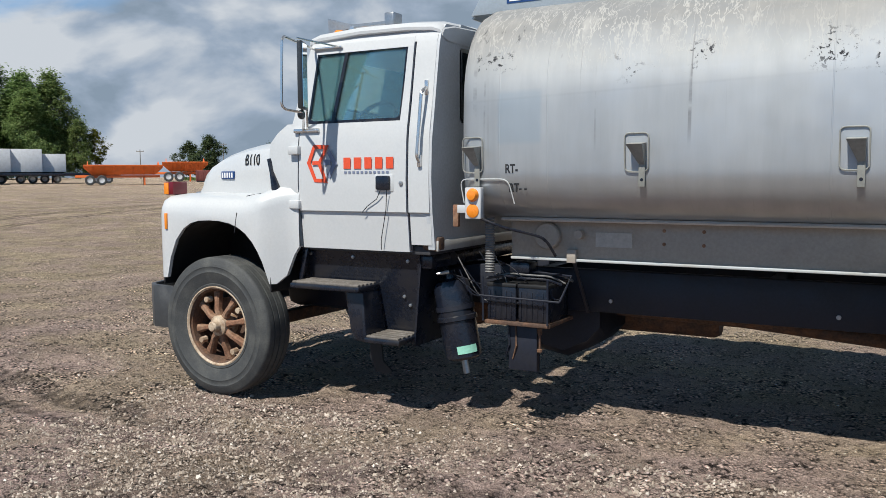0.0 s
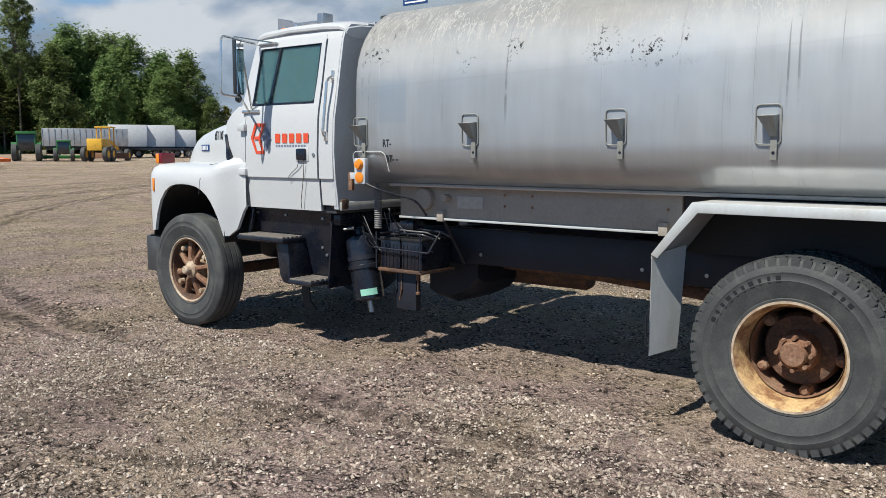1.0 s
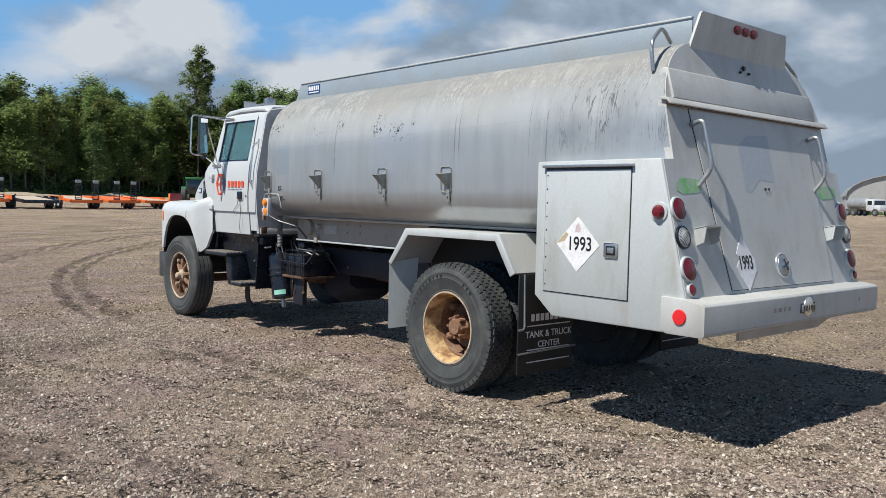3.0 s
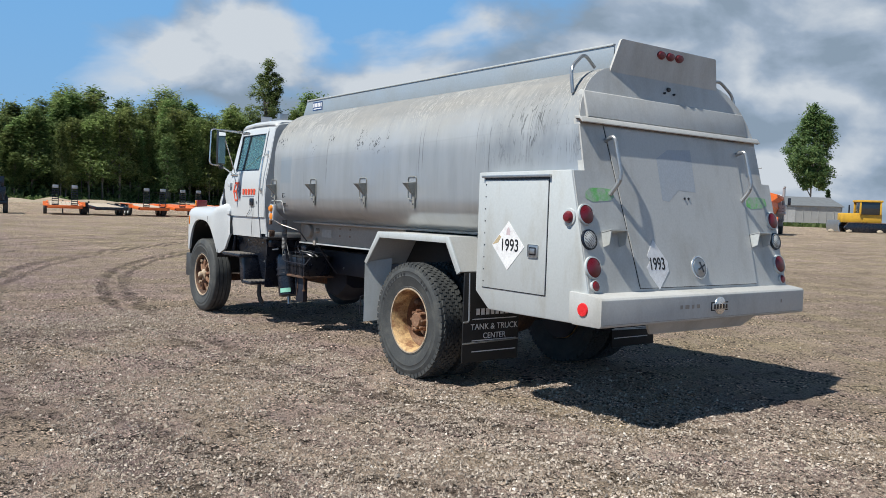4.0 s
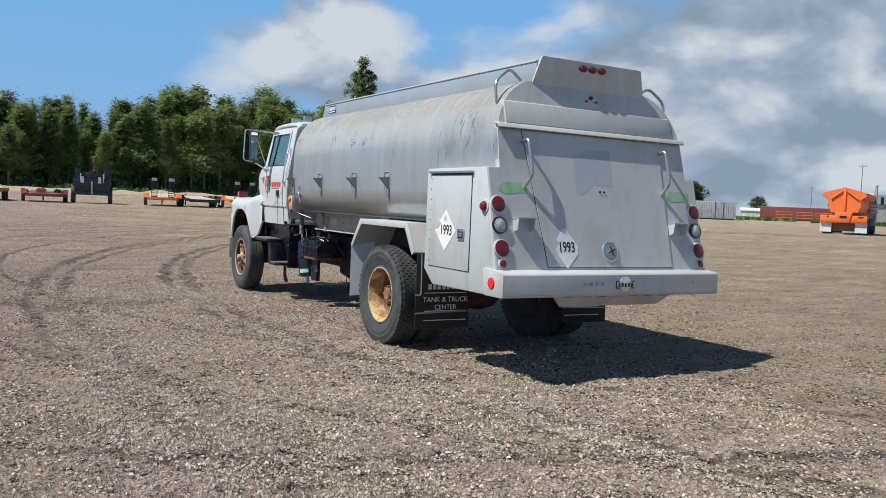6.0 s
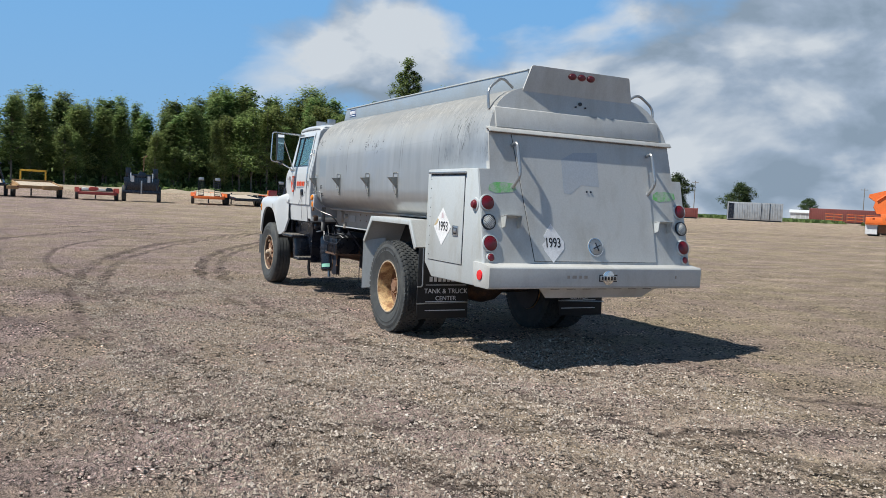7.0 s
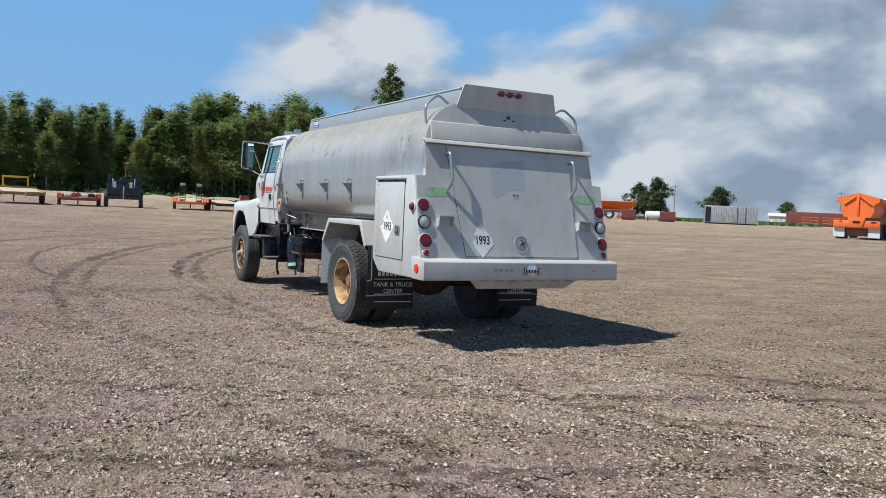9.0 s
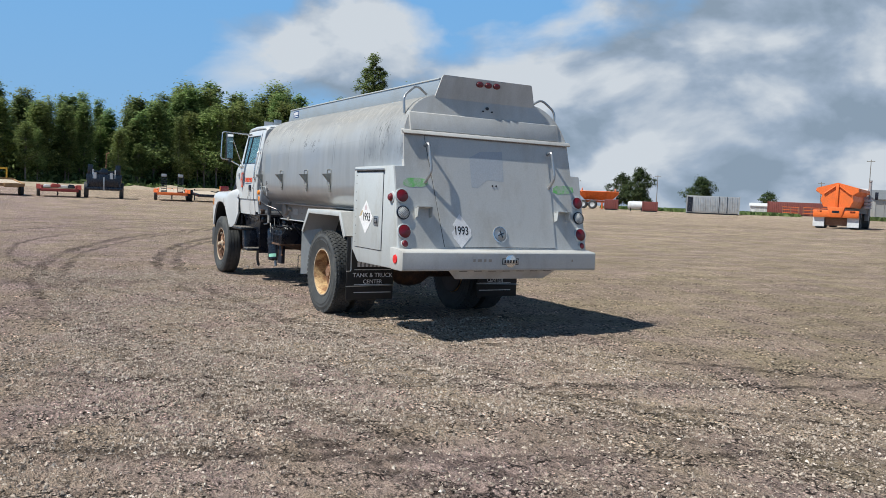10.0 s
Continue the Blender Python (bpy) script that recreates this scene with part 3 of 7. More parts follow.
def pebbles(count, x0, x1, y0, y1, lo, hi, seed, name, label):
    """Loose angular stones strewn over the yard, in one mesh."""
    rs = np.random.RandomState(seed)
    base = np.array([(1, 0, -0.15), (0.3, 0.9, -0.15), (-0.9, 0.4, -0.15), (-0.35, -0.9, -0.15), (0.35, 0.1, 0.75), (-0.3, -0.1, 0.65)])
    tris = np.array([(0, 1, 4), (1, 2, 5), (1, 5, 4), (2, 3, 5), (3, 0, 4), (3, 4, 5)])
    px_ = rs.uniform(x0, x1, count)
    py_ = rs.uniform(y0, y1, count)
    keep = value_noise(px_, py_, 0.9, seed + 40) + 0.8 * value_noise(px_, py_, 4.0, seed + 41) > rs.uniform(-1.2, 1.1, count)
    px_, py_ = px_[keep], py_[keep]
    count = len(px_)
    size = lo + (hi - lo) * rs.uniform(0, 1, count) ** 4
    ang = rs.uniform(0, 6.283, count)
    jit = base[None] + rs.uniform(-0.28, 0.28, (count, 6, 3))
    jit *= np.stack([rs.uniform(0.7, 1.3, count), rs.uniform(0.55, 1.0, count), rs.uniform(0.65, 1.2, count)], 1)[:, None, :]
    c, s = np.cos(ang)[:, None], np.sin(ang)[:, None]
    vx = (jit[..., 0] * c - jit[..., 1] * s) * size[:, None] + px_[:, None]
    vy = (jit[..., 0] * s + jit[..., 1] * c) * size[:, None] + py_[:, None]
    vz = jit[..., 2] * size[:, None] + (ground_height(px_, py_) + 0.2 * size)[:, None]
    v = np.stack([vx, vy, vz], -1).reshape(-1, 3)
    f = (tris[None] + 6 * np.arange(count)[:, None, None]).reshape(-1, 3)
    me = bpy.data.meshes.new(name)
    me.from_pydata(v.tolist(), [], f.tolist())
    me.materials.append(PEBBLE)
    tagged(new(name, me), label, "gravel", kind="stuff")


PEBBLE = pebble_mat()
pebbles(150000, -5.6, 5.5, -4.4, -1.2, 0.0040, 0.016, 1, "loose_gravel", "loose brown crushed stones and clods on the yard")
pebbles(120000, 1.0, 7.6, -5.2, 0.8, 0.0040, 0.016, 3, "loose_gravel", "loose brown crushed stones and clods on the yard")
pebbles(16000, -9.0, 9.5, -5.6, 5.0, 0.008, 0.020, 2, "coarse_gravel", "coarse clods and pale stones scattered on the yard")


# ---- the tank truck: front towards -x, driver's side towards -y ----
truck = thing("tank_truck", "white cab tank truck with weathered aluminium fuel tank on gravel", "truck")
SIDES = (-1, 1)
REAR_AXLE, FRONT_AXLE, WHEEL_Z, WHEEL_R = 0.182, -5.14, 0.515, 0.532


def tyre_profile(width, r, bead):
    w = width / 2
    h = r - bead
    side = [(bead, 0.70), (bead + 0.012, 0.84), (bead + 0.028, 0.86), (bead + 0.032, 0.835), (bead + 0.06, 0.91), (bead + h * 0.48, 0.995), (bead + h * 0.52, 1.02), (bead + h * 0.55, 0.995),
            (bead + h * 0.68, 0.985), (bead + h * 0.70, 1.005), (bead + h * 0.73, 0.985), (r - 0.045, 0.955), (r - 0.040, 0.93), (r - 0.020, 0.90), (r - 0.004, 0.80), (r, 0.72)]
    ribs = [(r, 0.44), (r - 0.012, 0.42), (r - 0.012, 0.38), (r, 0.36), (r, 0.05), (r - 0.012, 0.03), (r - 0.012, 0.0)]
    half = side + ribs
    return [(a, -w * b) for a, b in half] + [(a, w * b) for a, b in half[::-1][1:]]


def tyre(x, y, blocks, parent, radius=WHEEL_R):
    t_ob = part("tyre", lathe(tyre_profile(0.28, radius, 0.288), (x, y, WHEEL_Z), seg=72, close=True), RUBBER, parent)
    if not blocks:
        return t_ob
    bm = bmesh.new()
    rows = (-0.086, -0.052, -0.017, 0.017, 0.052, 0.086)
    n = 54
    for j, a in enumerate(rows):
        for k in range(n):
            t = 2 * math.pi * (k + (0.5 if j % 2 else 0)) / n
            m = Matrix.Translation((x, y + a, WHEEL_Z)) @ Matrix.Rotation(t, 4, "Y") @ Matrix.Translation((0, 0, WHEEL_R - 0.001)) @ Matrix.Rotation(0.25 if j % 2 else -0.25, 4, "Z") @ Matrix.Diagonal((0.049, 0.029, 0.018, 1))
            bmesh.ops.create_cube(bm, size=1.0, matrix=m)
    for k in range(n):
        for side in SIDES:
            t = 2 * math.pi * (k + 0.25) / n
            m = Matrix.Translation((x, y + side * 0.117, WHEEL_Z)) @ Matrix.Rotation(t, 4, "Y") @ Matrix.Translation((0, 0, WHEEL_R - 0.021)) @ Matrix.Diagonal((0.042, 0.026, 0.040, 1))
            bmesh.ops.create_cube(bm, size=1.0, matrix=m)
    tagged(part("tread", bm, RUBBER, parent), "worn black tread blocks", kind="stuff")
    return t_ob


def sidewall_marks(x, y, s, parent, arcs):
    """Raised black bars where the maker's letters stand on the sidewall."""
    for a0, n in arcs:
        for k in range(n):
            a = a0 - 0.115 * k
            m = Matrix.Translation((x, y + s * 0.139, WHEEL_Z)) @ Matrix.Rotation(a, 4, "Y") @ Matrix.Translation((0, 0, 0.425))
            bm = bmesh.new()
            bmesh.ops.create_cube(bm, size=1.0, matrix=m @ Matrix.Diagonal((0.016 if k % 3 else 0.026, 0.005, 0.036, 1)))
            part("sidewall_mark", bm, DECAL_BLACK, parent)


def front_wheel(s):
    """A steer wheel: tyre, open cast spider with eight ribs, narrow worn lip."""
    x, y = FRONT_AXLE, s * 1.12
    w = part("front_wheel", lathe([(0.288, s * 0.07), (0.284, s * 0.10), (0.270, s * 0.09), (0.262, s * 0.02), (0.262, -s * 0.10), (0.288, -s * 0.10)],
                                  (x, y, WHEEL_Z), seg=56, close=True), RUST_DARK, truck, "rusty steel rim with a pale worn lip")
    tyre(x, y, False, w, 0.517)
    part("rim_lip", lathe([(0.284, s * 0.10), (0.302, s * 0.104), (0.305, s * 0.116), (0.292, s * 0.120), (0.280, s * 0.110)], (x, y, WHEEL_Z), seg=56, close=True), RIM_PALE, w, "pale worn rim lip")
    part("hub", lathe([(0.0, s * 0.165), (0.030, s * 0.165), (0.040, s * 0.155), (0.046, s * 0.115), (0.075, s * 0.10), (0.085, s * 0.02), (0.085, -s * 0.1), (0.0, -s * 0.1)], (x, y, WHEEL_Z), seg=28), RIM_PALE, w, "greasy hub cap")
    for k in range(8):
        a = 2 * math.pi * k / 8 + 0.2
        bm = bmesh.new()
        rings = []
        for r, hw, d in ((0.06, 0.030, 0.085), (0.12, 0.019, 0.095), (0.19, 0.022, 0.075), (0.262, 0.034, 0.06)):
            rings.append([(x + math.cos(a) * r - math.sin(a) * u, y + s * v, WHEEL_Z + math.sin(a) * r + math.cos(a) * u)
                          for u, v in ((-hw, d - 0.05), (-hw, d - 0.012), (-hw * 0.5, d), (hw * 0.5, d), (hw, d - 0.012), (hw, d - 0.05))])
        part("spoke", loft(rings, bm, cap=True), RUST, w)
        if k % 2 == 0:
            bm = lathe([(0.0, s * 0.09), (0.022, s * 0.088), (0.026, s * 0.04), (0.0, s * 0.03)], (x + math.cos(a + 0.39) * 0.225, y, WHEEL_Z + math.sin(a + 0.39) * 0.225), seg=8)
            part("lug_clamp", bm, RIM_PALE, w)
    part("brake_drum", lathe([(0.0, -s * 0.03), (0.20, -s * 0.03), (0.21, -s * 0.05), (0.21, -s * 0.2), (0.0, -s * 0.2)], (x, y, WHEEL_Z), seg=36), RUST_DARK, w)


def rear_wheel(s):
    """Twin tyres on a deep dished tan rim with a rusty hub."""
    x, y = REAR_AXLE, s * 1.14
    w = part("rear_wheel", lathe([(0.288, s * 0.085), (0.302, s * 0.105), (0.302, s * 0.118), (0.290, s * 0.118), (0.276, s * 0.095), (0.262, s * 0.03), (0.250, -s * 0.13), (0.250, -s * 0.46), (0.288, -s * 0.46)],
                                  (x, y, WHEEL_Z), seg=64, close=True), RIM, truck, "tan painted rusty dished rim")
    tyre(x, y, True, w)
    sidewall_marks(x, y, s, w, ((-0.15, 10), (0.75, 3)))
    tyre(x, y - s * 0.335, True, w)
    part("rim_barrel", lathe([(0.2475, -s * 0.03), (0.246, -s * 0.05), (0.246, -s * 0.45), (0.2485, -s * 0.45), (0.2485, -s * 0.03)], (x, y, WHEEL_Z), seg=48, close=True), RUST, w, "brown rusty inside of the rim")
    part("rim_lip", lathe([(0.290, s * 0.114), (0.303, s * 0.114), (0.303, s * 0.122), (0.290, s * 0.122)], (x, y, WHEEL_Z), seg=64, close=True), RIM_PALE, w)
    part("brake_drum", lathe([(0.0, -s * 0.12), (0.19, -s * 0.12), (0.205, -s * 0.15), (0.205, -s * 0.30), (0.0, -s * 0.30)], (x, y, WHEEL_Z), seg=36), RUST_DARK, w)
    # Dark disc added over the rim's inner side, standing for the shade there.
    part("inner_drum", lathe([(0.0, -s * 0.455), (0.284, -s * 0.455), (0.284, -s * 0.475), (0.0, -s * 0.475)], (x, y, WHEEL_Z), seg=40), RAIL, w)
    part("hub", lathe([(0.0, s * 0.045), (0.062, s * 0.045), (0.07, s * 0.03), (0.075, -s * 0.02), (0.10, -s * 0.03), (0.115, -s * 0.13), (0.0, -s * 0.13)], (x, y, WHEEL_Z), seg=32), RUST, w, "rusty red brown hub")
    for k in range(8):
        a = 2 * math.pi * k / 8
        part("lug_nut", lathe([(0.0, s * 0.035), (0.012, s * 0.035), (0.013, 0.0), (0.016, -s * 0.02), (0.0, -s * 0.03)], (x + math.cos(a) * 0.088, y, WHEEL_Z + math.sin(a) * 0.088), seg=6), RUST, w)
    for k in range(5):
        a = 2 * math.pi * k / 5 - math.pi / 2 + 0.2
        bm = bmesh.new()
        rings = []
        for r, hw, d in ((0.09, 0.035, -0.10), (0.17, 0.03, -0.135), (0.255, 0.04, -0.14)):
            rings.append([(x + math.cos(a) * r - math.sin(a) * u, y + s * v, WHEEL_Z + math.sin(a) * r + math.cos(a) * u)
                          for u, v in ((-hw, d - 0.06), (-hw, d - 0.01), (-hw * 0.5, d), (hw * 0.5, d), (hw, d - 0.01), (hw, d - 0.06))])
        part("spoke", loft(rings, bm, cap=True), RUST_DARK, w)
        c = Vector((x + math.cos(a) * 0.222, y - s * 0.09, WHEEL_Z + math.sin(a) * 0.222))
        part("rim_clamp", tube([c + Vector((0, s * 0.03, 0)), c + Vector((0, s * 0.015, 0)), c - Vector((0, s * 0.04, 0))], [0.016, 0.032, 0.036], 8), RUST, w)


for s in SIDES:
    front_wheel(s)
    rear_wheel(s)

# frame, axles and drive line
for s in SIDES:
    bm = prism([(-5.95, 0.72), (2.15, 0.72), (2.15, 1.0), (-3.3, 1.0), (-3.6, 0.96), (-5.95, 0.94)], "y", s * 0.42, s * 0.50, 0.008)
    part("frame_rail", bm, RAIL, truck, "dark frame rail")
    for x in (-2.35, -1.0, -0.55, 0.95):
        part("bolt", lathe([(0, 0.0), (0.014, 0.0), (0.014, 0.012), (0, 0.012)], (x, s * 0.5 if s > 0 else -0.512, 0.80), seg=8), STEEL, truck)
for x in (-5.0, -3.0, -1.4, 1.2, 2.1):
    part("cross_member", box(x - 0.05, x + 0.05, -0.43, 0.43, 0.76, 0.95), RAIL, truck)
part("rear_axle", lathe([(0.0, -1.0), (0.075, -1.0), (0.075, -0.3), (0.17, -0.16), (0.2, 0.0), (0.17, 0.16), (0.075, 0.3), (0.075, 1.0), (0.0, 1.0)], (REAR_AXLE, 0, WHEEL_Z), seg=24), RUST_DARK, truck)
part("front_axle", box(FRONT_AXLE - 0.05, FRONT_AXLE + 0.05, -1.0, 1.0, 0.42, 0.52, 0.015), RUST_DARK, truck)
part("drive_shaft", tube([(-3.4, 0.0, 0.70), (-1.6, 0.0, 0.66), (0.1, 0.0, 0.54)], 0.055, 14), RUST_DARK, truck, "rusty drive shaft")
# Unseen dark block, added to darken the shaded space behind the front wheels.
part("engine", box(-5.2, -4.5, -0.38, 0.38, 0.55, 1.30, 0.08), RAIL, truck, "dark engine block")
part("transmission", box(-4.6, -3.4, -0.25, 0.25, 0.5, 0.95, 0.08), RUST_DARK, truck)
part("muffler", lathe([(0.0, -0.5), (0.09, -0.5), (0.11, -0.46), (0.11, 0.46), (0.09, 0.5), (0.0, 0.5)], (-2.3, 0.28, 0.58), "x", 20), RUST_DARK, truck)
for s in SIDES:
    for i in range(5):
        part("spring_leaf", prism([(REAR_AXLE - 0.75 + 0.12 * i, 0.72 - 0.018 * i), (REAR_AXLE, 0.64 - 0.022 * i), (REAR_AXLE + 0.75 - 0.12 * i, 0.72 - 0.018 * i), (REAR_AXLE + 0.75 - 0.12 * i, 0.705 - 0.018 * i), (REAR_AXLE, 0.62 - 0.022 * i), (REAR_AXLE - 0.75 + 0.12 * i, 0.705 - 0.018 * i)],
                                   "y", s * 0.42, s * 0.50), RUST_DARK, truck)
part("pump_box", loft([[(x, y, z) for y, z in ((-0.40, 0.74), (-0.40, b), (-0.30, b - 0.06), (0.2, b - 0.06), (0.22, 0.74))] for x, b in ((-2.95, 0.46), (-2.72, 0.42), (-2.55, 0.50), (-2.46, 0.60))], cap=True), RAIL, truck)


# ---- the tank ----
def tank_half():
    """The half section of the tank, from top middle round the driver's side to the bottom middle, as (y, z) from y = 0."""
    out = [(0.0, 2.735), (0.35, 2.725)]
    for k in range(11):
        a = radians(90 - 9 * k)
        out.append((0.56 + 0.56 * math.cos(a) ** 0.92 if math.cos(a) > 0 else 0.56, 2.12 + 0.59 * math.sin(a)))
    out += [(1.125, 2.0), (1.128, 1.85), (1.126, 1.72), (1.122, 1.635)]
    for k in range(1, 9):
        a = radians(11.25 * k)
        out.append((0.84 + 0.28 * math.cos(a), 1.61 - 0.255 * math.sin(a)))
    out += [(0.5, 1.345), (0.0, 1.34)]
    return out


def tank_ring(x, k=1.0, zc=2.03):
    h = tank_half()
    pts = [(-y, z) for y, z in h] + [(y, z) for y, z in h[::-1][1:-1]]
    return [(x, y * k, zc + (z - zc) * k) for y, z in pts]


xs = [(-3.20, 0.55), (-3.19, 0.75), (-3.165, 0.90), (-3.12, 0.972), (-3.06, 1.0)] + [(-3.06 + 0.25 * i, 1.0) for i in range(1, 20)] + [(1.90, 1.0)]
slant = [((2.128 - (z - 2.2) * 0.26 if z > 2.26 else 2.105 + (2.25 - z) * 0.24), y, z) for x, y, z in tank_ring(0.0)]
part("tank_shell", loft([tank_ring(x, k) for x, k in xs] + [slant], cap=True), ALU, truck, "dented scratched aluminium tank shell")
for x in (-2.86, -2.55, -1.02, -0.10, 1.05):
    part("weld_seam", loft([tank_ring(x - 0.005, 0.9998), tank_ring(x - 0.002, 1.0012), tank_ring(x + 0.002, 1.0012), tank_ring(x + 0.005, 0.9998)]), ALU, truck)
for s in SIDES:
    part("belly_rail", prism([(s * 0.80, 1.335), (s * 0.90, 1.335), (s * 0.91, 1.345), (s * 0.90, 1.358), (s * 0.82, 1.358)], "x", -2.95, 1.15), ALU_PANEL, truck)
    part("skirt_panel", box(-2.92, -0.61, s * 0.785, s * 0.81, 1.085, 1.35, 0.004), TAN_ALU, truck, "dull tan aluminium skirt under tank, ground bounce painted in")
    # Edge strip is paler than the skirt: sunlight on it is put into colour.
    part("skirt_edge", box(-2.92, -0.612, s * 0.78, s * 0.83, 1.083, 1.10, 0.004), ALU_SIDE, truck, "skirt edge paled for sunlight")
    # coaming along the top
    part("coaming", prism([(-3.32, 2.70), (-3.20, 2.895), (1.98, 2.895), (1.98, 2.70)], "y", s * 0.615, s * 0.60, 0.003), COAMING, truck, "aluminium spill coaming, coloured with reflected sky")
    part("coaming_lip", box(-3.2, 1.98, s * 0.595, s * 0.625, 2.885, 2.9, 0.003), ALU_SIDE, truck)
part("coaming_front", prism([(-3.32, 2.68), (-3.20, 2.895), (-3.185, 2.895), (-3.305, 2.68)], "y", -0.6, 0.6), ALU_SIDE, truck)
for x in (-1.9, 0.2):
    part("manhole", lathe([(0.0, 0.10), (0.24, 0.10), (0.27, 0.08), (0.27, 0.0), (0.0, 0.0)], (x, 0, 2.73), "z", 28), ALU, truck)


# Hooks take the dark grey of their shadow side as base colour.
HOOK = mat("olive grey aluminium, shade in colour", (0.27, 0.27, 0.245), 0.5, spots=(0.18, 0.175, 0.16), amount=0.6, scale=14)


def side_bracket(x, s):
    """A folded hose hook in a wire loop, with a strap below it."""
    y, z = s * 1.125, 1.73
    loop = arc_path([(x + 0.0, y + s * 0.007, z - 0.09), (x - 0.066, y + s * 0.007, z - 0.088), (x - 0.068, y + s * 0.009, z + 0.125), (x + 0.068, y + s * 0.009, z + 0.125), (x + 0.068, y + s * 0.007, z - 0.088), (x + 0.001, y + s * 0.007, z - 0.09)], 0.028)
    b = part("hose_hook", tube(loop, 0.0042, 6), HOOK, truck, "folded aluminium hose hook")
    o = y + s * 0.10
    bm = bmesh.new()
    v = [bm.verts.new(p) for p in ((x - 0.035, y, z + 0.072), (x + 0.055, y, z + 0.072), (x + 0.055, o, z + 0.062), (x - 0.035, o, z + 0.062),
                                   (x + 0.015, y, z - 0.045), (x + 0.05, y, z - 0.045), (x + 0.05, y + s * 0.022, z - 0.045), (x + 0.015, y + s * 0.022, z - 0.045))]
    for f in ((0, 1, 2, 3), (3, 2, 6, 7), (1, 5, 6, 2), (0, 3, 7, 4), (4, 7, 6, 5)):
        bm.faces.new([v[i] for i in f])
    bmesh.ops.recalc_face_normals(bm, faces=bm.faces)
    part("hook_plate", bm, HOOK, b)
    part("hook_strap", box(x + 0.015, x + 0.052, min(y, y + s * 0.014), max(y, y + s * 0.014), z - 0.175, z + 0.06, 0.003), HOOK, b)
    part("strap_hole", lathe([(0.0, s * 0.0155), (0.009, s * 0.0155), (0.009, s * 0.010), (0.0, s * 0.010)], (x + 0.034, y, z - 0.135), seg=10), BLACK, b)


for s in SIDES:
    for x in (-3.04, -2.01, -0.915, -0.015):
        side_bracket(x, s)

# ---- rear cabinet of the tank ----


def rear_x(z):
    return 2.12 + (2.25 - z) * (0.30 / 1.25)


for s in SIDES:
    part("side_cabinet", prism([(1.15, 1.865), (2.207, 1.87), (2.428, 0.95), (2.428, 0.755), (1.325, 0.75), (1.15, 0.89)], "y", s * 1.262, s * 0.70, 0.012), ALU_SIDE, truck, "pale grey rear side cabinet")
    # door on the cabinet
    d = part("cabinet_door", box(1.245, 1.985, s * 1.262, s * 1.272, 0.93, 1.80, 0.004), ALU_SIDE, truck, "hinged pale grey cabinet door")
    part("door_seal", box(1.2395, 1.9905, s * 1.258, s * 1.2655, 0.9245, 1.818, 0.0), BLACK, d)
    part("drip_rail", box(1.22, 2.01, s * 1.262, s * 1.292, 1.818, 1.838, 0.004), STEEL, d)
    part("latch", box(1.79, 1.905, s * 1.27, s * 1.281, 1.205, 1.305, 0.012), STEEL, d, "paddle latch")
    part("latch_recess", box(1.81, 1.885, s * 1.278, s * 1.284, 1.225, 1.285, 0.006), BLACK, d)
    part("latch_paddle", box(1.82, 1.875, s * 1.28, s * 1.288, 1.235, 1.275, 0.004), STEEL, d)
    for k in range(9):
        part("rivet", lathe([(0.0, s * 0.004), (0.005, s * 0.003), (0.006, 0.0), (0, 0)], (1.262, s * 1.272, 0.98 + 0.098 * k), seg=8), BLACK, d)
    part("marker_lamp", lathe([(0.0, s * 0.045), (0.03, s * 0.04), (0.045, s * 0.02), (0.047, 0.0), (0, 0)], (2.21, s * 1.262, 1.525), seg=24), RED_LENS, truck, "round red marker lamp")
    part("lamp_ring", lathe([(0.044, s * 0.012), (0.062, s * 0.010), (0.066, 0.0), (0.044, 0.0)], (2.21, s * 1.262, 1.525), seg=28, close=True), ALU_SIDE, truck)
part("cabinet_fill", box(1.9, 2.1, -0.75, 0.75, 0.8, 2.1, 0.0), ALU_PANEL, truck)


bm = bmesh.new()
back = []
for z, y in ((0.95, 1.25), (1.865, 1.245), (1.87, 1.13), (2.26, 1.11)):
    back.append(((rear_x(z), -y, z), (rear_x(z), y, z), (rear_x(z) - 0.06, y, z), (rear_x(z) - 0.06, -y, z)))
part("rear_panel", loft(back, cap=True), ALU_PANEL, truck, "sloping dull aluminium rear panel")
def hood_ring(x, lift=0.0):
    """Upper rear shell above the eave, the same curve as the tank."""
    half = [(y, z) for y, z in tank_half() if z > 2.2]
    pts = [(-y, z) for y, z in half[::-1]] + [(y, z) for y, z in half[1:]]
    return [(x - (z - 2.2) * 0.26, y, z) for y, z in pts]


upper = hood_ring(2.135)
bm = bmesh.new()
vs = [bm.verts.new(p) for p in upper]
ws = [bm.verts.new((x - 0.012, y, z)) for x, y, z in upper]
for a in range(len(vs) - 1):
    bm.faces.new((vs[a], vs[a + 1], ws[a + 1], ws[a]))
bm.faces.new(vs)
bmesh.ops.recalc_face_normals(bm, faces=bm.faces)
part("rear_upper_panel", bm, ALU_PANEL, truck, "dull aluminium upper rear panel")
# hem under the upper panel, an eave, and a step below the light visor
part("eave", prism([(2.09, 2.285), (2.15, 2.272), (2.178, 2.235), (2.168, 2.228), (2.14, 2.255), (2.09, 2.262)], "y", -1.13, 1.13, 0.002), ALU_PANEL, truck, "folded aluminium eave")
part("hem", prism([(2.04, 2.492), (2.078, 2.478), (2.133, 2.285), (2.10, 2.265), (2.0, 2.47)], "y", -1.03, 0.99, 0.004), ALU_PANEL, truck)
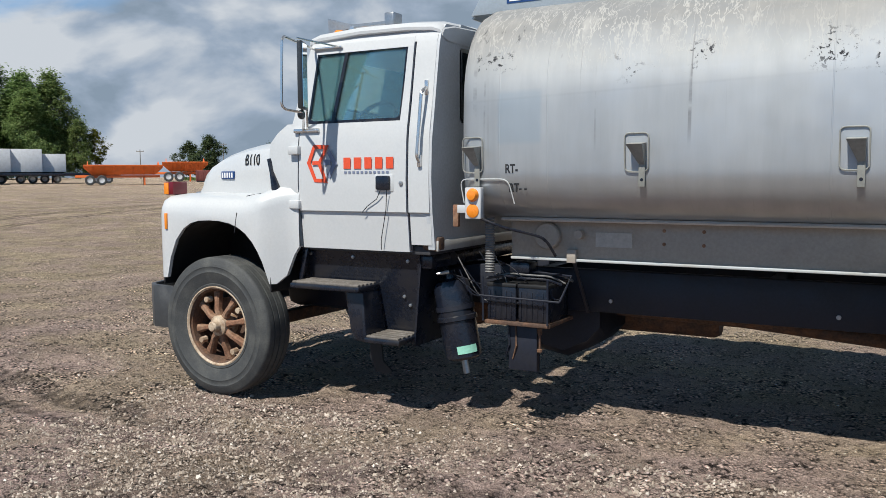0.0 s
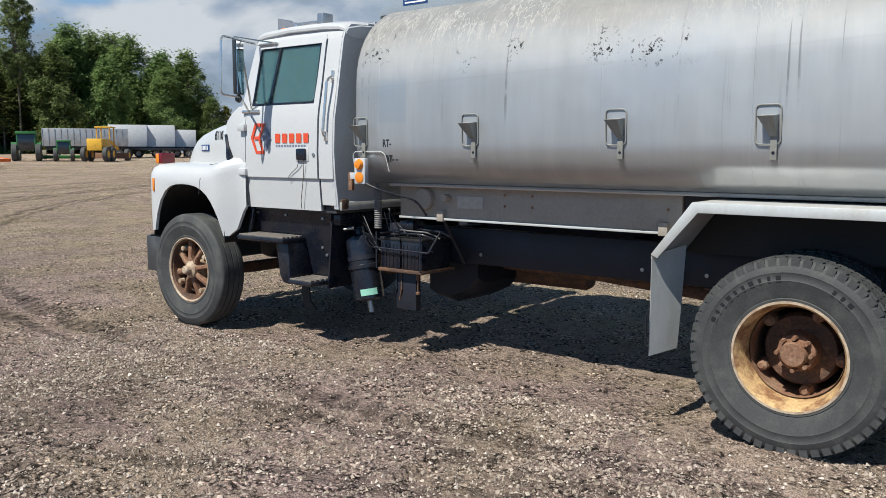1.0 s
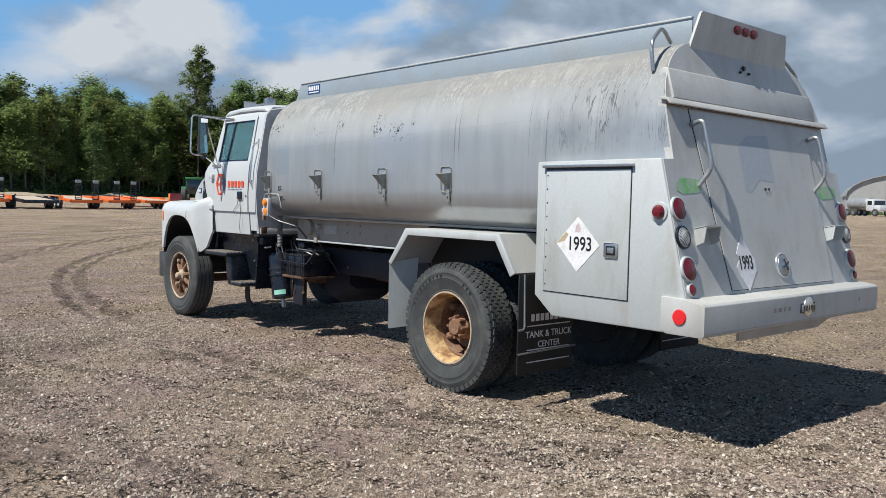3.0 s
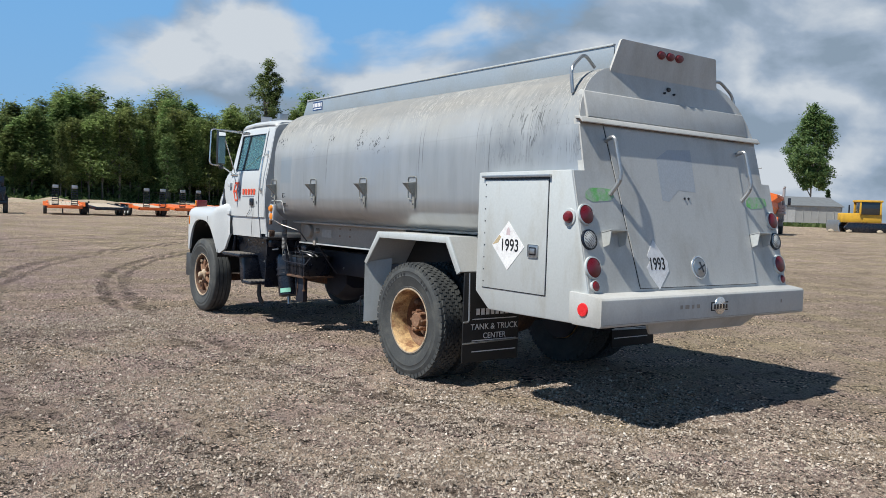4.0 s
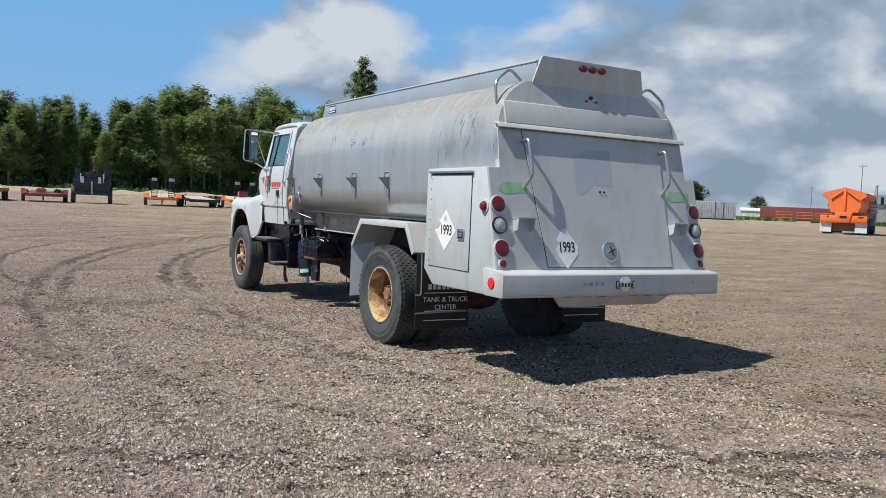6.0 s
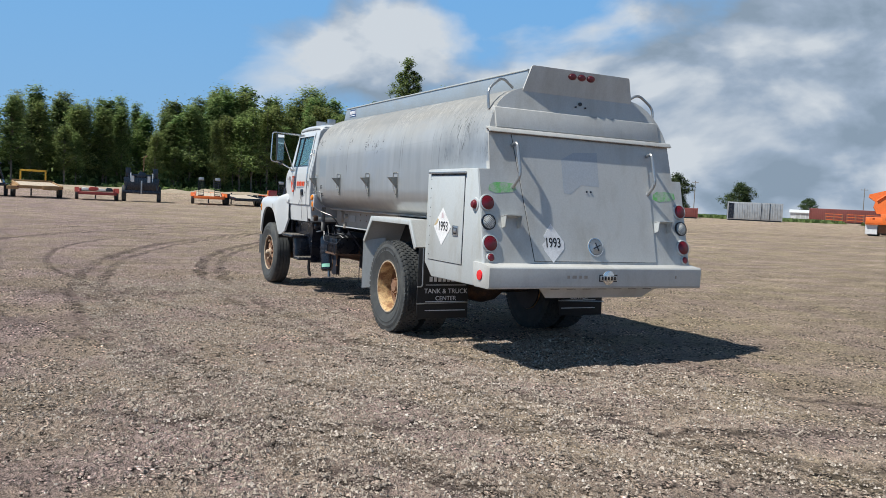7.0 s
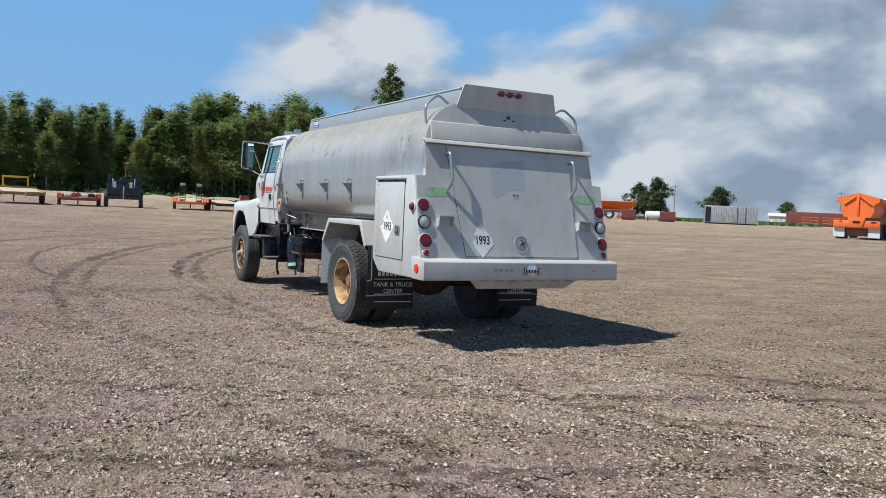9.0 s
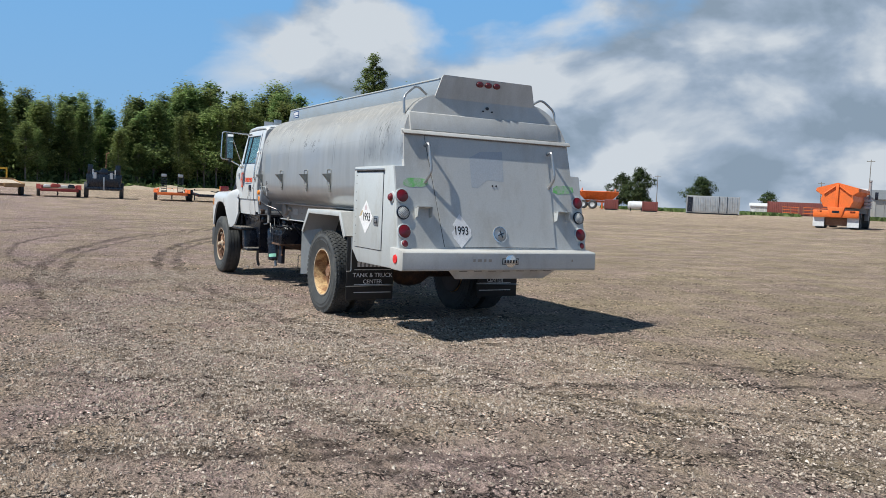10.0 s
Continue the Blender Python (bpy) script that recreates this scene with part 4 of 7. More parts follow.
visor = [(-0.685, 2.665), (-0.61, 2.915), (-0.595, 2.928), (0.595, 2.928), (0.61, 2.915), (0.685, 2.665)]
bm = bmesh.new()
front = [bm.verts.new((2.02 + (z - 2.72) * 0.14, y, z)) for y, z in visor]
rear = [bm.verts.new((2.0 + (z - 2.72) * 0.14, y, z)) for y, z in visor]
bm.faces.new(front)
bm.faces.new(rear[::-1])
for i in range(len(visor)):
    bm.faces.new((front[i], rear[i], rear[(i + 1) % len(visor)], front[(i + 1) % len(visor)]))
bmesh.ops.recalc_face_normals(bm, faces=bm.faces)
part("visor", bm, ALU_PANEL, truck, "upright aluminium light visor")
for y in (-0.115, 0.0, 0.115):
    part("clearance_lamp", lathe([(0.0, 0.025), (0.025, 0.02), (0.035, 0.0), (0, 0)], (0, 0, 0), "x", 20), RED_LENS, truck, "small oval red clearance lamp").matrix_local = Matrix.Translation((2.04, y, 2.868)) @ Matrix.Diagonal((1, 1.55, 1, 1))

for y, z, r in ((0.0, 2.60, 0.018), (-0.06, 2.565, 0.009), (0.06, 2.565, 0.009)):
    part("rusty_bolt", lathe([(0.0, 0.02), (r, 0.018), (r * 1.1, 0.0), (0, 0)], (2.135 - (z - 2.2) * 0.26, y, z), "x", 10), BLACK, truck)
part("eave_stain", prism([(2.100, 2.262), (2.140, 2.252), (2.160, 2.230), (2.154, 2.226), (2.136, 2.246), (2.100, 2.255)], "y", -1.125, 1.125, 0.0), RUST_DARK, truck, "rusty underside of the eave")
# centre door on the sloping back, bumper, lamps, handles
TILT_B = math.atan2(0.30, 1.25)


def on_back(y, z, out=0.0):
    """A place on the sloping back, and its tilt: local x along y, local y up the slope, local z outwards."""
    n = Vector((math.cos(TILT_B), 0, math.sin(TILT_B)))
    up = Vector((-math.sin(TILT_B), 0, math.cos(TILT_B)))
    m = Matrix(((0, up.x, n.x, rear_x(z) + n.x * out), (1, up.y, n.y, y), (0, up.z, n.z, z + n.z * out), (0, 0, 0, 1)))
    return m


def slab(m, pts, t):
    bm = bmesh.new()
    a = [bm.verts.new(m @ Vector((x, y, 0))) for x, y in pts]
    b = [bm.verts.new(m @ Vector((x, y, t))) for x, y in pts]
    bm.faces.new(a[::-1])
    bm.faces.new(b)
    for i in range(len(pts)):
        bm.faces.new((a[i], a[(i + 1) % len(pts)], b[(i + 1) % len(pts)], b[i]))
    bmesh.ops.recalc_face_normals(bm, faces=bm.faces)
    return bm


m = on_back(0, 1.62, 0.001)
rd = part("rear_door", slab(m, [(-0.70, -0.63), (0.80, -0.63), (0.80, 0.615), (-0.86, 0.615)], 0.008), ALU_PANEL, truck, "large flat aluminium rear door")
part("door_gap", slab(on_back(0, 1.62, -0.001), [(-0.704, -0.634), (0.803, -0.634), (0.803, 0.618), (-0.864, 0.618)], 0.004), BLACK, rd)
part("repaint_patch", slab(on_back(-0.10, 1.92, 0.0095), [(-0.20, -0.25), (-0.12, -0.26), (0.02, -0.16), (0.24, -0.17), (0.25, 0.19), (-0.05, 0.17), (-0.20, 0.09)], 0.0003), PATCH, rd, "bluish grey repainted patch")
part("lock_cap", lathe([(0.0, 0.03), (0.03, 0.03), (0.045, 0.018), (0.075, 0.012), (0.078, 0.0), (0, 0)], (0, 0, 0), "z", 28), STEEL, rd, "round steel lock cap").matrix_local = on_back(0.03, 1.15, 0.009)
lc_ring = part("lock_ring", lathe([(0.082, 0.010), (0.094, 0.008), (0.096, 0.0), (0.082, 0.0)], (0, 0, 0), "z", 28, close=True), CHROME, rd)
lc_ring.matrix_local = on_back(0.03, 1.15, 0.009)
for turn in (0.4, 1.97):
    part("lock_slot", box(-0.045, 0.045, -0.006, 0.006, 0.030, 0.036, 0.0), BLACK, rd).matrix_local = on_back(0.03, 1.15, 0.006) @ Matrix.Rotation(turn, 4, "Z")
for y in (-0.02, 0.03):
    part("screw", lathe([(0.0, 0.008), (0.01, 0.008), (0.01, 0), (0, 0)], (0, 0, 0), "z", 8), BLACK, rd).matrix_local = on_back(y, 1.70, 0.009)
part("bumper", prism([(2.26, 0.99), (2.42, 0.985), (2.56, 0.965), (2.575, 0.95), (2.575, 0.77), (2.56, 0.755), (2.30, 0.755), (2.26, 0.78)], "y", -1.285, 1.285, 0.004), ALU_PANEL, truck, "pale grey aluminium rear bumper")
part("bumper_apron", loft([[(x - (0.757 - z) * 0.7, y, z) for y, z in ((-0.66, 0.757), (-0.52, 0.645), (0.66, 0.645), (0.80, 0.757))] for x in (2.44, 2.46)], cap=True), ALU_PANEL, truck, "hinged bumper apron")
for i in range(7):
    y = -0.52 + 0.19 * i
    part("hinge_slot", box(2.449, 2.4575, y, y + 0.10, 0.738, 0.750, 0.0), BLACK, truck)
part("bumper_seam", box(2.5745, 2.5765, -1.27, 1.27, 0.776, 0.779, 0.0), TAN_ALU, truck)
for y, w in ((-0.42, 0.03), (-0.36, 0.05), (-0.28, 0.03), (-0.22, 0.04), (0.93, 0.02)):
    part("scuff", box(2.5752, 2.5758, y, y + w, 0.855, 0.885, 0.0), TAN_ALU, truck)
badge = part("bumper_badge", lathe([(0.0, 0.016), (0.055, 0.014), (0.07, 0.008), (0.072, 0.0), (0, 0)], (2.575, 0.07, 0.865), "x", 24), CHROME, truck, "chrome badge")
part("badge_bar", box(2.576, 2.59, -0.03, 0.17, 0.835, 0.885, 0.004), STEEL, badge)
for i in range(5):
    part("badge_letter_bar", box(2.5895, 2.591, -0.02 + 0.038 * i, 0.0 + 0.038 * i, 0.842, 0.878, 0.0), BLACK, badge)
part("badge_edge", box(2.5745, 2.577, -0.04, 0.18, 0.825, 0.895, 0.0), BLACK, badge)
for s in SIDES:
    for z, mt, r, nm in ((1.545, RED_LENS, 0.07, "tail_lamp"), (1.365, WHITE_LENS, 0.066, "reversing_lamp"), (1.165, RED_LENS, 0.073, "tail_lamp"), (1.035, RED_LENS, 0.037, "side_reflector")):
        lamp = part(nm, lathe([(0.0, 0.030), (r * 0.6, 0.028), (r, 0.014), (r * 1.02, 0.0), (0, 0)], (0, 0, 0), "z", 28), mt, truck)
        lamp.matrix_local = on_back(s * (1.185 if r > 0.05 else 1.19), z, 0.0)
        if mt is WHITE_LENS:
            for k in range(-3, 4):
                h = math.sqrt(max(0.0, (r * 0.9) ** 2 - (k * 0.017) ** 2))
                part("lens_rib", tube([Matrix.Rotation(0.75, 3, "Z") @ Vector(q) for q in ((k * 0.017, -h, 0.022), (k * 0.017, 0, 0.030), (k * 0.017, h, 0.022))], 0.0026, 5), CABLE, lamp)
        ring = part("lamp_ring", lathe([(r, 0.018), (r * 1.13, 0.016), (r * 1.17, 0.0), (r, 0.0)], (0, 0, 0), "z", 28, close=True), BLACK if mt is WHITE_LENS else ALU_SIDE, lamp)
    part("bumper_reflector", lathe([(0.0, s * 0.01), (0.045, s * 0.009), (0.05, 0), (0, 0)], (2.40, s * 1.287, 0.87), seg=24), RED_BRIGHT, truck, "round bright red reflector")
    # grab handles on the back and at the top corners
    y0 = s * 0.83 - 0.03
    p = [on_back(y0, 2.11, 0.0).translation, on_back(y0, 2.12, 0.10).translation, on_back(y0 + 0.01, 1.80, 0.10).translation, on_back(y0 - 0.03, 1.70, 0.0).translation]
    part("grab_handle", tube(arc_path(p, 0.06, 5), 0.017, 10), STEEL, truck, "bent grey tube grab handle")
    p = [(1.96, s * 1.03, 2.47), (1.94, s * 1.04, 2.66), (1.90, s * 0.86, 2.80), (1.88, s * 0.72, 2.71)]
    part("grab_handle", tube(arc_path(p, 0.07, 5), 0.014, 10), STEEL, truck, "bent grey tube top handle")
    bk = on_back(s * 0.93 - 0.02, 1.37, 0.0)
    lc = part("lamp_bracket", slab(bk, [(-0.09, 0.045), (0.09, 0.045), (0.09, 0.055), (-0.09, 0.055)], 0.10), ALU_SIDE, truck, "open folded aluminium bracket")
    for e in (-0.09, 0.082):
        bm = bmesh.new()
        tri = [bm.verts.new(bk @ Vector(p)) for p in ((e, 0.05, 0.0), (e, 0.05, 0.10), (e, -0.05, 0.06), (e, -0.06, 0.0))]
        tr2 = [bm.verts.new(bk @ Vector((p[0] + 0.008, p[1], p[2]))) for p in ((e, 0.05, 0.0), (e, 0.05, 0.10), (e, -0.05, 0.06), (e, -0.06, 0.0))]
        bm.faces.new(tri)
        bm.faces.new(tr2[::-1])
        for i in range(4):
            bm.faces.new((tri[i], tr2[i], tr2[(i + 1) % 4], tri[(i + 1) % 4]))
        bmesh.ops.recalc_face_normals(bm, faces=bm.faces)
        part("bracket_cheek", bm, ALU_SIDE, lc)
    part("green_mark", slab(on_back(s * 1.0, 1.70, 0.0015), [(-0.16, -0.035), (-0.09, -0.06), (0.10, -0.045), (0.15, -0.02), (0.14, 0.04), (0.02, 0.05), (-0.10, 0.045), (-0.15, 0.015)], 0.0003), GREEN_SPRAY, truck, "green spray paint mark")


DECK_TAN = mat("yellowed paper", (0.50, 0.40, 0.25), 0.8, spots=(0.35, 0.26, 0.15), scale=20)
PINK = mat("faded pink ink", (0.62, 0.50, 0.52), 0.6)


def placard(m, parent, curled=False):
    h = 0.193
    if curled:
        # its loose side corner is folded under, so only part of the diamond shows
        c = 0.115
        p = part("hazard_placard", slab(m, [(0, -h), (h * 0.72, -h * 0.28), (h * 0.72, h * 0.1), (0, h), (-c + 0.02, h - c - 0.01), (-c * 0.55, 0.03), (-c, -0.02), (-c * 0.8, -h + c)], 0.002), DECAL_WHITE, parent, "torn white diamond hazard placard")
        lettering("1993", 0.135, m @ Matrix.Translation((0.01, 0, 0.0025)), DECAL_BLACK, p, "numerals", 0.70, 0.0015)
        return p
    p = part("hazard_placard", slab(m, [(0, -h), (h, 0), (0, h), (-h, 0)], 0.002), DECAL_WHITE, parent, "white diamond hazard placard")
    part("torn_corner", slab(m @ Matrix.Translation((0, 0, 0.0022)), [(-h * 0.98, 0.0), (-h * 0.55, h * 0.42), (-h * 0.42, 0.07), (-h * 0.6, 0.02)], 0.001), DECK_TAN, p, "yellowed torn corner")
    part("flame_mark", slab(m @ Matrix.Translation((0, 0.115, 0.0022)), [(-0.022, -0.03), (0.022, -0.03), (0.026, 0.0), (0.004, 0.035), (-0.018, 0.01)], 0.0008), PINK, p, "faded pink symbol")
    lettering("1993", 0.135, m @ Matrix.Translation((0.02, 0, 0.0025)), DECAL_BLACK, p, "numerals", 0.82, 0.0015)
    return p


left_face = Matrix(((1, 0, 0, 0), (0, 0, -1, 0), (0, 1, 0, 0), (0, 0, 0, 1)))
placard(Matrix.Translation((1.555, -1.273, 1.282)) @ left_face, truck)
placard(on_back(-0.49, 1.18, 0.010), truck, curled=True)

# ---- rear mudguards and flaps ----
for s in SIDES:
    line = [(-0.605, 0.985), (-0.600, 1.01), (-0.365, 1.32), (0.78, 1.32), (0.965, 1.03)]
    inner = [(-0.585, 0.985), (-0.580, 1.005), (-0.355, 1.30), (0.77, 1.30), (0.945, 1.02)]
    g = part("mudguard", prism(line + inner[::-1], "y", s * 1.265, s * 0.62, 0.0), ALU_PANEL, truck, "angular aluminium mudguard over the rear wheels")
    inner2 = [(-0.565, 0.97), (-0.560, 0.99), (-0.33, 1.262), (0.745, 1.262), (0.915, 1.0)]
    # Black sheets added for the shade inside the guard and behind the wheel.
    shade_outline = [(-0.12, 1.296), (0.765, 1.296), (0.938, 1.02), (0.925, 1.015), (0.755, 1.282), (-0.12, 1.282)]
    part("guard_lining", prism(shade_outline, "y", s * 1.255, s * 0.60, 0.0), FLAP, g, "black sheet for the shade inside the mudguard")
    part("inner_wall", box(-0.60, 1.14, s * 0.775, s * 0.79, 0.98, 1.335, 0.0), FLAP, g)
    part("mudguard_lip", prism(line[1:] + inner2[1:][::-1], "y", s * 1.262, s * 1.282, 0.003), ALU_SIDE, g, "pale folded lip")
    flange = [[(-0.598, s * 1.272, z0), (-0.592, s * 1.278, z0), (x1 + 0.004, s * y1, z1), (x1 - 0.004, s * y1, z1)] for z0, x1, y1, z1 in ((0.41, -0.515, 1.06, 0.43), (0.70, -0.505, 1.04, 0.70), (1.005, -0.495, 1.02, 1.05))]
    part("guard_flange", loft(flange, cap=True), ALU_SIDE, g, "stained pale front flange", smooth=0)
    part("guard_wire", tube([(-0.605, s * 1.278, 0.475), (-0.60, s * 1.315, 0.485), (-0.60, s * 1.315, 0.66), (-0.605, s * 1.278, 0.67)], 0.006, 6), BLACK, g)
    f = part("mud_flap", prism([(s * 1.25, 1.02), (s * 0.62, 1.02), (s * 0.62, 0.25), (s * 1.25, 0.25)], "x", 0.975, 0.988, 0.003), FLAP, truck, "black rubber mud flap with white lettering")
    part("flap_hanger", tube(arc_path([(0.995, s * 1.20, 1.02), (1.005, s * 1.20, 0.60), (1.005, s * 1.26, 0.60)], 0.03), 0.008, 6), STEEL, f)
    part("flap_bar", tube([(1.005, s * 1.26, 0.415), (1.005, s * 0.60, 0.43)], 0.007, 6), STEEL, f)
    fm = Matrix(((0, 0, 1, 0.9895), (1, 0, 0, s * 0.90), (0, 1, 0, 0), (0, 0, 0, 1)))
    for i in range(8):
        part("name_bar", box(0.988, 0.990, s * 0.90 - 0.21 + 0.054 * i, s * 0.90 - 0.21 + 0.054 * i + 0.038, 0.655, 0.71, 0.0), DECAL_WHITE, f)
    for z in (0.615, 0.43, 0.335):
        part("line", box(0.988, 0.9895, s * 0.90 - 0.25, s * 0.90 + 0.25, z, z + 0.008, 0.0), DECAL_WHITE, f)
    lettering("TANK & TRUCK", 0.075, Matrix.Translation((0, 0, 0.55)) @ fm, DECAL_WHITE, f)
    lettering("CENTER", 0.07, Matrix.Translation((0, 0, 0.47)) @ fm, DECAL_WHITE, f)


# ---- the cab ----
CAB_Y = [(1.10, 1.066), (1.25, 1.080), (1.375, 1.090), (1.385, 1.108), (1.6, 1.112), (1.85, 1.10), (1.97, 1.085), (2.0, 1.072), (2.48, 0.99), (2.56, 0.962), (2.61, 0.90)]


def cab_y(z):
    for (a, ya), (b, yb) in zip(CAB_Y, CAB_Y[1:]):
        if z <= b:
            return ya + (yb - ya) * max(0.0, (z - a) / (b - a))
    return CAB_Y[-1][1]


def skin(s, levels, name, material, parent, label="", out=0.0, thick=0.035):
    """A side panel that follows the cab's flank: rows of (z, x front, x rear)."""
    rings = []
    for z, xa, xb in levels:
        y = cab_y(z) + out
        n = 6
        outer = [(xa + (xb - xa) * k / n, s * y, z) for k in range(n + 1)]
        inner = [(xa + (xb - xa) * k / n, s * (y - thick), z) for k in range(n, -1, -1)]
        rings.append(outer + inner)
    return part(name, loft(rings, cap=True), material, parent, label)


cab = part("cab_floor", box(-4.7, -3.4, -1.04, 1.04, 1.10, 1.16, 0.01), INTERIOR, truck)
LOW = (1.12, 1.25, 1.375, 1.385, 1.5, 1.6, 1.75, 1.85, 1.93, 1.985)
for s in SIDES:
    skin(s, [(z, -4.70, -4.44) for z in (1.12, 1.25, 1.38, 1.5, 1.6, 1.7, 1.80)] + [(1.86, -4.69, -4.44), (1.93, -4.63, -4.435), (1.99, -4.55, -4.43)], "cowl_side", WHITE, truck, "white cowl side panel")
    skin(s, [(z, -3.525, -3.37) for z in (1.17, *LOW[1:], 2.1, 2.25, 2.4, 2.5, 2.57)], "rear_pillar", WHITE, truck, "white cab rear pillar")
    skin(s, [(2.50, -4.41, -3.37), (2.53, -4.405, -3.37), (2.57, -4.40, -3.37), (2.60, -4.39, -3.38)], "roof_rail", WHITE, truck)
    skin(s, [(1.985, -4.505, -4.40), (2.1, -4.485, -4.395), (2.3, -4.45, -4.38), (2.51, -4.41, -4.36)], "windscreen_pillar", WHITE, truck)
    door = skin(s, [(z, -4.425, -3.54) for z in LOW], "door", WHITE, truck, "white cab door with red logo", out=0.006)
    skin(s, [(1.985, -4.425, -4.37), (2.1, -4.41, -4.36), (2.3, -4.39, -4.345), (2.47, -4.37, -4.33)], "door_frame_front", WHITE, door, out=0.005)
    skin(s, [(1.985, -3.60, -3.54), (2.2, -3.592, -3.54), (2.47, -3.585, -3.54)], "door_frame_rear", WHITE, door, out=0.005)
    skin(s, [(2.47, -4.37, -3.54), (2.50, -4.36, -3.54), (2.535, -4.35, -3.545)], "door_frame_top", WHITE, door, out=0.005)
    skin(s, [(1.13, -4.445, -4.42), (1.5, -4.445, -4.42), (1.98, -4.445, -4.42)], "door_gap_front", BLACK, door, out=-0.012, thick=0.01)
    skin(s, [(1.13, -3.548, -3.52), (1.5, -3.548, -3.52), (1.98, -3.548, -3.52), (2.53, -3.55, -3.525)], "door_gap_rear", BLACK, door, out=-0.010, thick=0.012)
    # black rubber round the glass, the divider and the panes
    def rim(z0, z1, xa0, xb0, xa1, xb1, nm):
        skin(s, [(z0, xa0, xb0), ((z0 + z1) / 2, (xa0 + xa1) / 2, (xb0 + xb1) / 2), (z1, xa1, xb1)], nm, BLACK, door, out=0.001, thick=0.02)
    rim(1.985, 2.005, -4.38, -3.595, -4.38, -3.595, "window_rubber")
    rim(2.465, 2.483, -4.345, -3.58, -4.345, -3.58, "window_rubber")
    rim(1.99, 2.475, -4.385, -4.355, -4.35, -4.32, "window_rubber")
    rim(1.99, 2.475, -3.612, -3.592, -3.602, -3.582, "window_rubber")
    rim(1.99, 2.475, -4.165, -4.14, -4.095, -4.07, "window_divider")
    for cx, cz, dx, dz in ((-3.600, 2.003, -1, 1), (-3.590, 2.467, -1, -1), (-4.345, 2.467, 1, -1), (-4.362, 2.003, 1, 1)):
        r = 0.055
        pts = [(cx, cz)] + [(cx + dx * r * (1 - math.cos(a)), cz + dz * r * (1 - math.sin(a))) for a in (radians(90 - 18 * k) for k in range(6))][::-1]
        rings = [[(x, s * (cab_y(z) + o), z) for x, z in pts] for o in (-0.018, 0.002)]
        part("window_corner", loft(rings, cap=True), BLACK, door, smooth=0)
    pane = skin(s, [(1.995, -4.37, -3.60), (2.25, -4.36, -3.59), (2.475, -4.33, -3.585)], "side_window", GLASS, door, "green tinted door glass", out=-0.01, thick=0.004)
    pane.visible_shadow = False
    for z in (1.805, 1.425):
        h = part("door_hinge", box(-4.50, -4.41, s * 1.10, s * 1.145, z - 0.03, z + 0.03, 0.008), WHITE, door)
    part("handle_plate", box(-3.78, -3.635, s * 1.112, s * 1.122, 1.52, 1.635, 0.004), WHITE, door)
    hd = part("door_handle", box(-3.765, -3.655, s * 1.115, s * 1.142, 1.53, 1.625, 0.012), BLACK, door, "black paddle door handle")
    part("lock", lathe([(0.0, s * 0.01), (0.014, s * 0.008), (0.016, 0), (0, 0)], (-3.575, s * 1.118, 1.575), seg=14), STEEL, door)
    part("grab_bar", tube(arc_path([(-3.435, s * 1.10, 1.70), (-3.435, s * 1.15, 1.74), (-3.42, s * 1.11, 2.16), (-3.415, s * 1.06, 2.19)], 0.03), 0.0115, 10), CHROME, truck, "chrome cab grab bar")
    for a, b in (((-3.435, s * 1.112, 1.68), (-3.435, s * 1.118, 1.76)), ((-3.42, s * 1.04, 2.14), (-3.415, s * 1.04, 2.24))):
        part("grab_bar_foot", box(a[0] - 0.014, a[0] + 0.014, min(a[1], b[1]) - 0.01, max(a[1], b[1]) + 0.01, a[2], b[2], 0.006), CHROME, truck)
    # rubber hood latch
    part("hood_latch", tube([(-4.62, s * 1.13, 1.48), (-4.63, s * 1.13, 1.55), (-4.675, s * 1.11, 1.65), (-4.705, s * 1.09, 1.745)], [0.024, 0.032, 0.018, 0.026], 8), BLACK, truck, "black rubber hood latch")
# wires hanging from the broken handle
part("loose_wire", tube([(-3.72, -1.145, 1.53), (-3.76, -1.13, 1.47), (-3.84, -1.126, 1.42), (-3.88, -1.125, 1.38)], 0.003, 5), BLACK, truck)
part("loose_wire", tube([(-3.67, -1.145, 1.53), (-3.69, -1.125, 1.4), (-3.74, -1.11, 1.2), (-3.75, -1.095, 1.13)], 0.003, 5), BLACK, truck)

# back wall with its window, roof, windscreen, dashboard
bm = bmesh.new()
flank = [(cab_y(z) - 0.004, z) for z in (1.14, 1.25, 1.38, 1.6, 1.85, 2.0, 2.25, 2.48, 2.56, 2.61)]
for q in SIDES:
    prism([(q * y, z) for y, z in flank] + [(q * 0.70, 2.62), (q * 0.70, 1.14)], "x", -3.40, -3.352, 0.0, bm)
box(-3.40, -3.352, -0.70, 0.70, 1.14, 1.98, 0.0, bm)
box(-3.40, -3.352, -0.70, 0.70, 2.48, 2.635, 0.0, bm)
# White of the back wall is greyed: its shade is put into the colour.
part("cab_back_wall", bm, mat("cab back white greyed for shade", (0.50, 0.52, 0.54), 0.5, spots=(0.40, 0.41, 0.42), scale=3), truck, "white cab back wall, greyed for shade")
w = part("rear_window", box(-3.385, -3.375, -0.70, 0.70, 2.0, 2.46, 0.0), DARK_GLASS, truck, "black edged cab rear window")
for y in (-0.70, 0.70):
    part("window_rubber", box(-3.37, -3.352, y - 0.02, y + 0.02, 1.99, 2.47, 0.004), BLACK, w)
rings = []
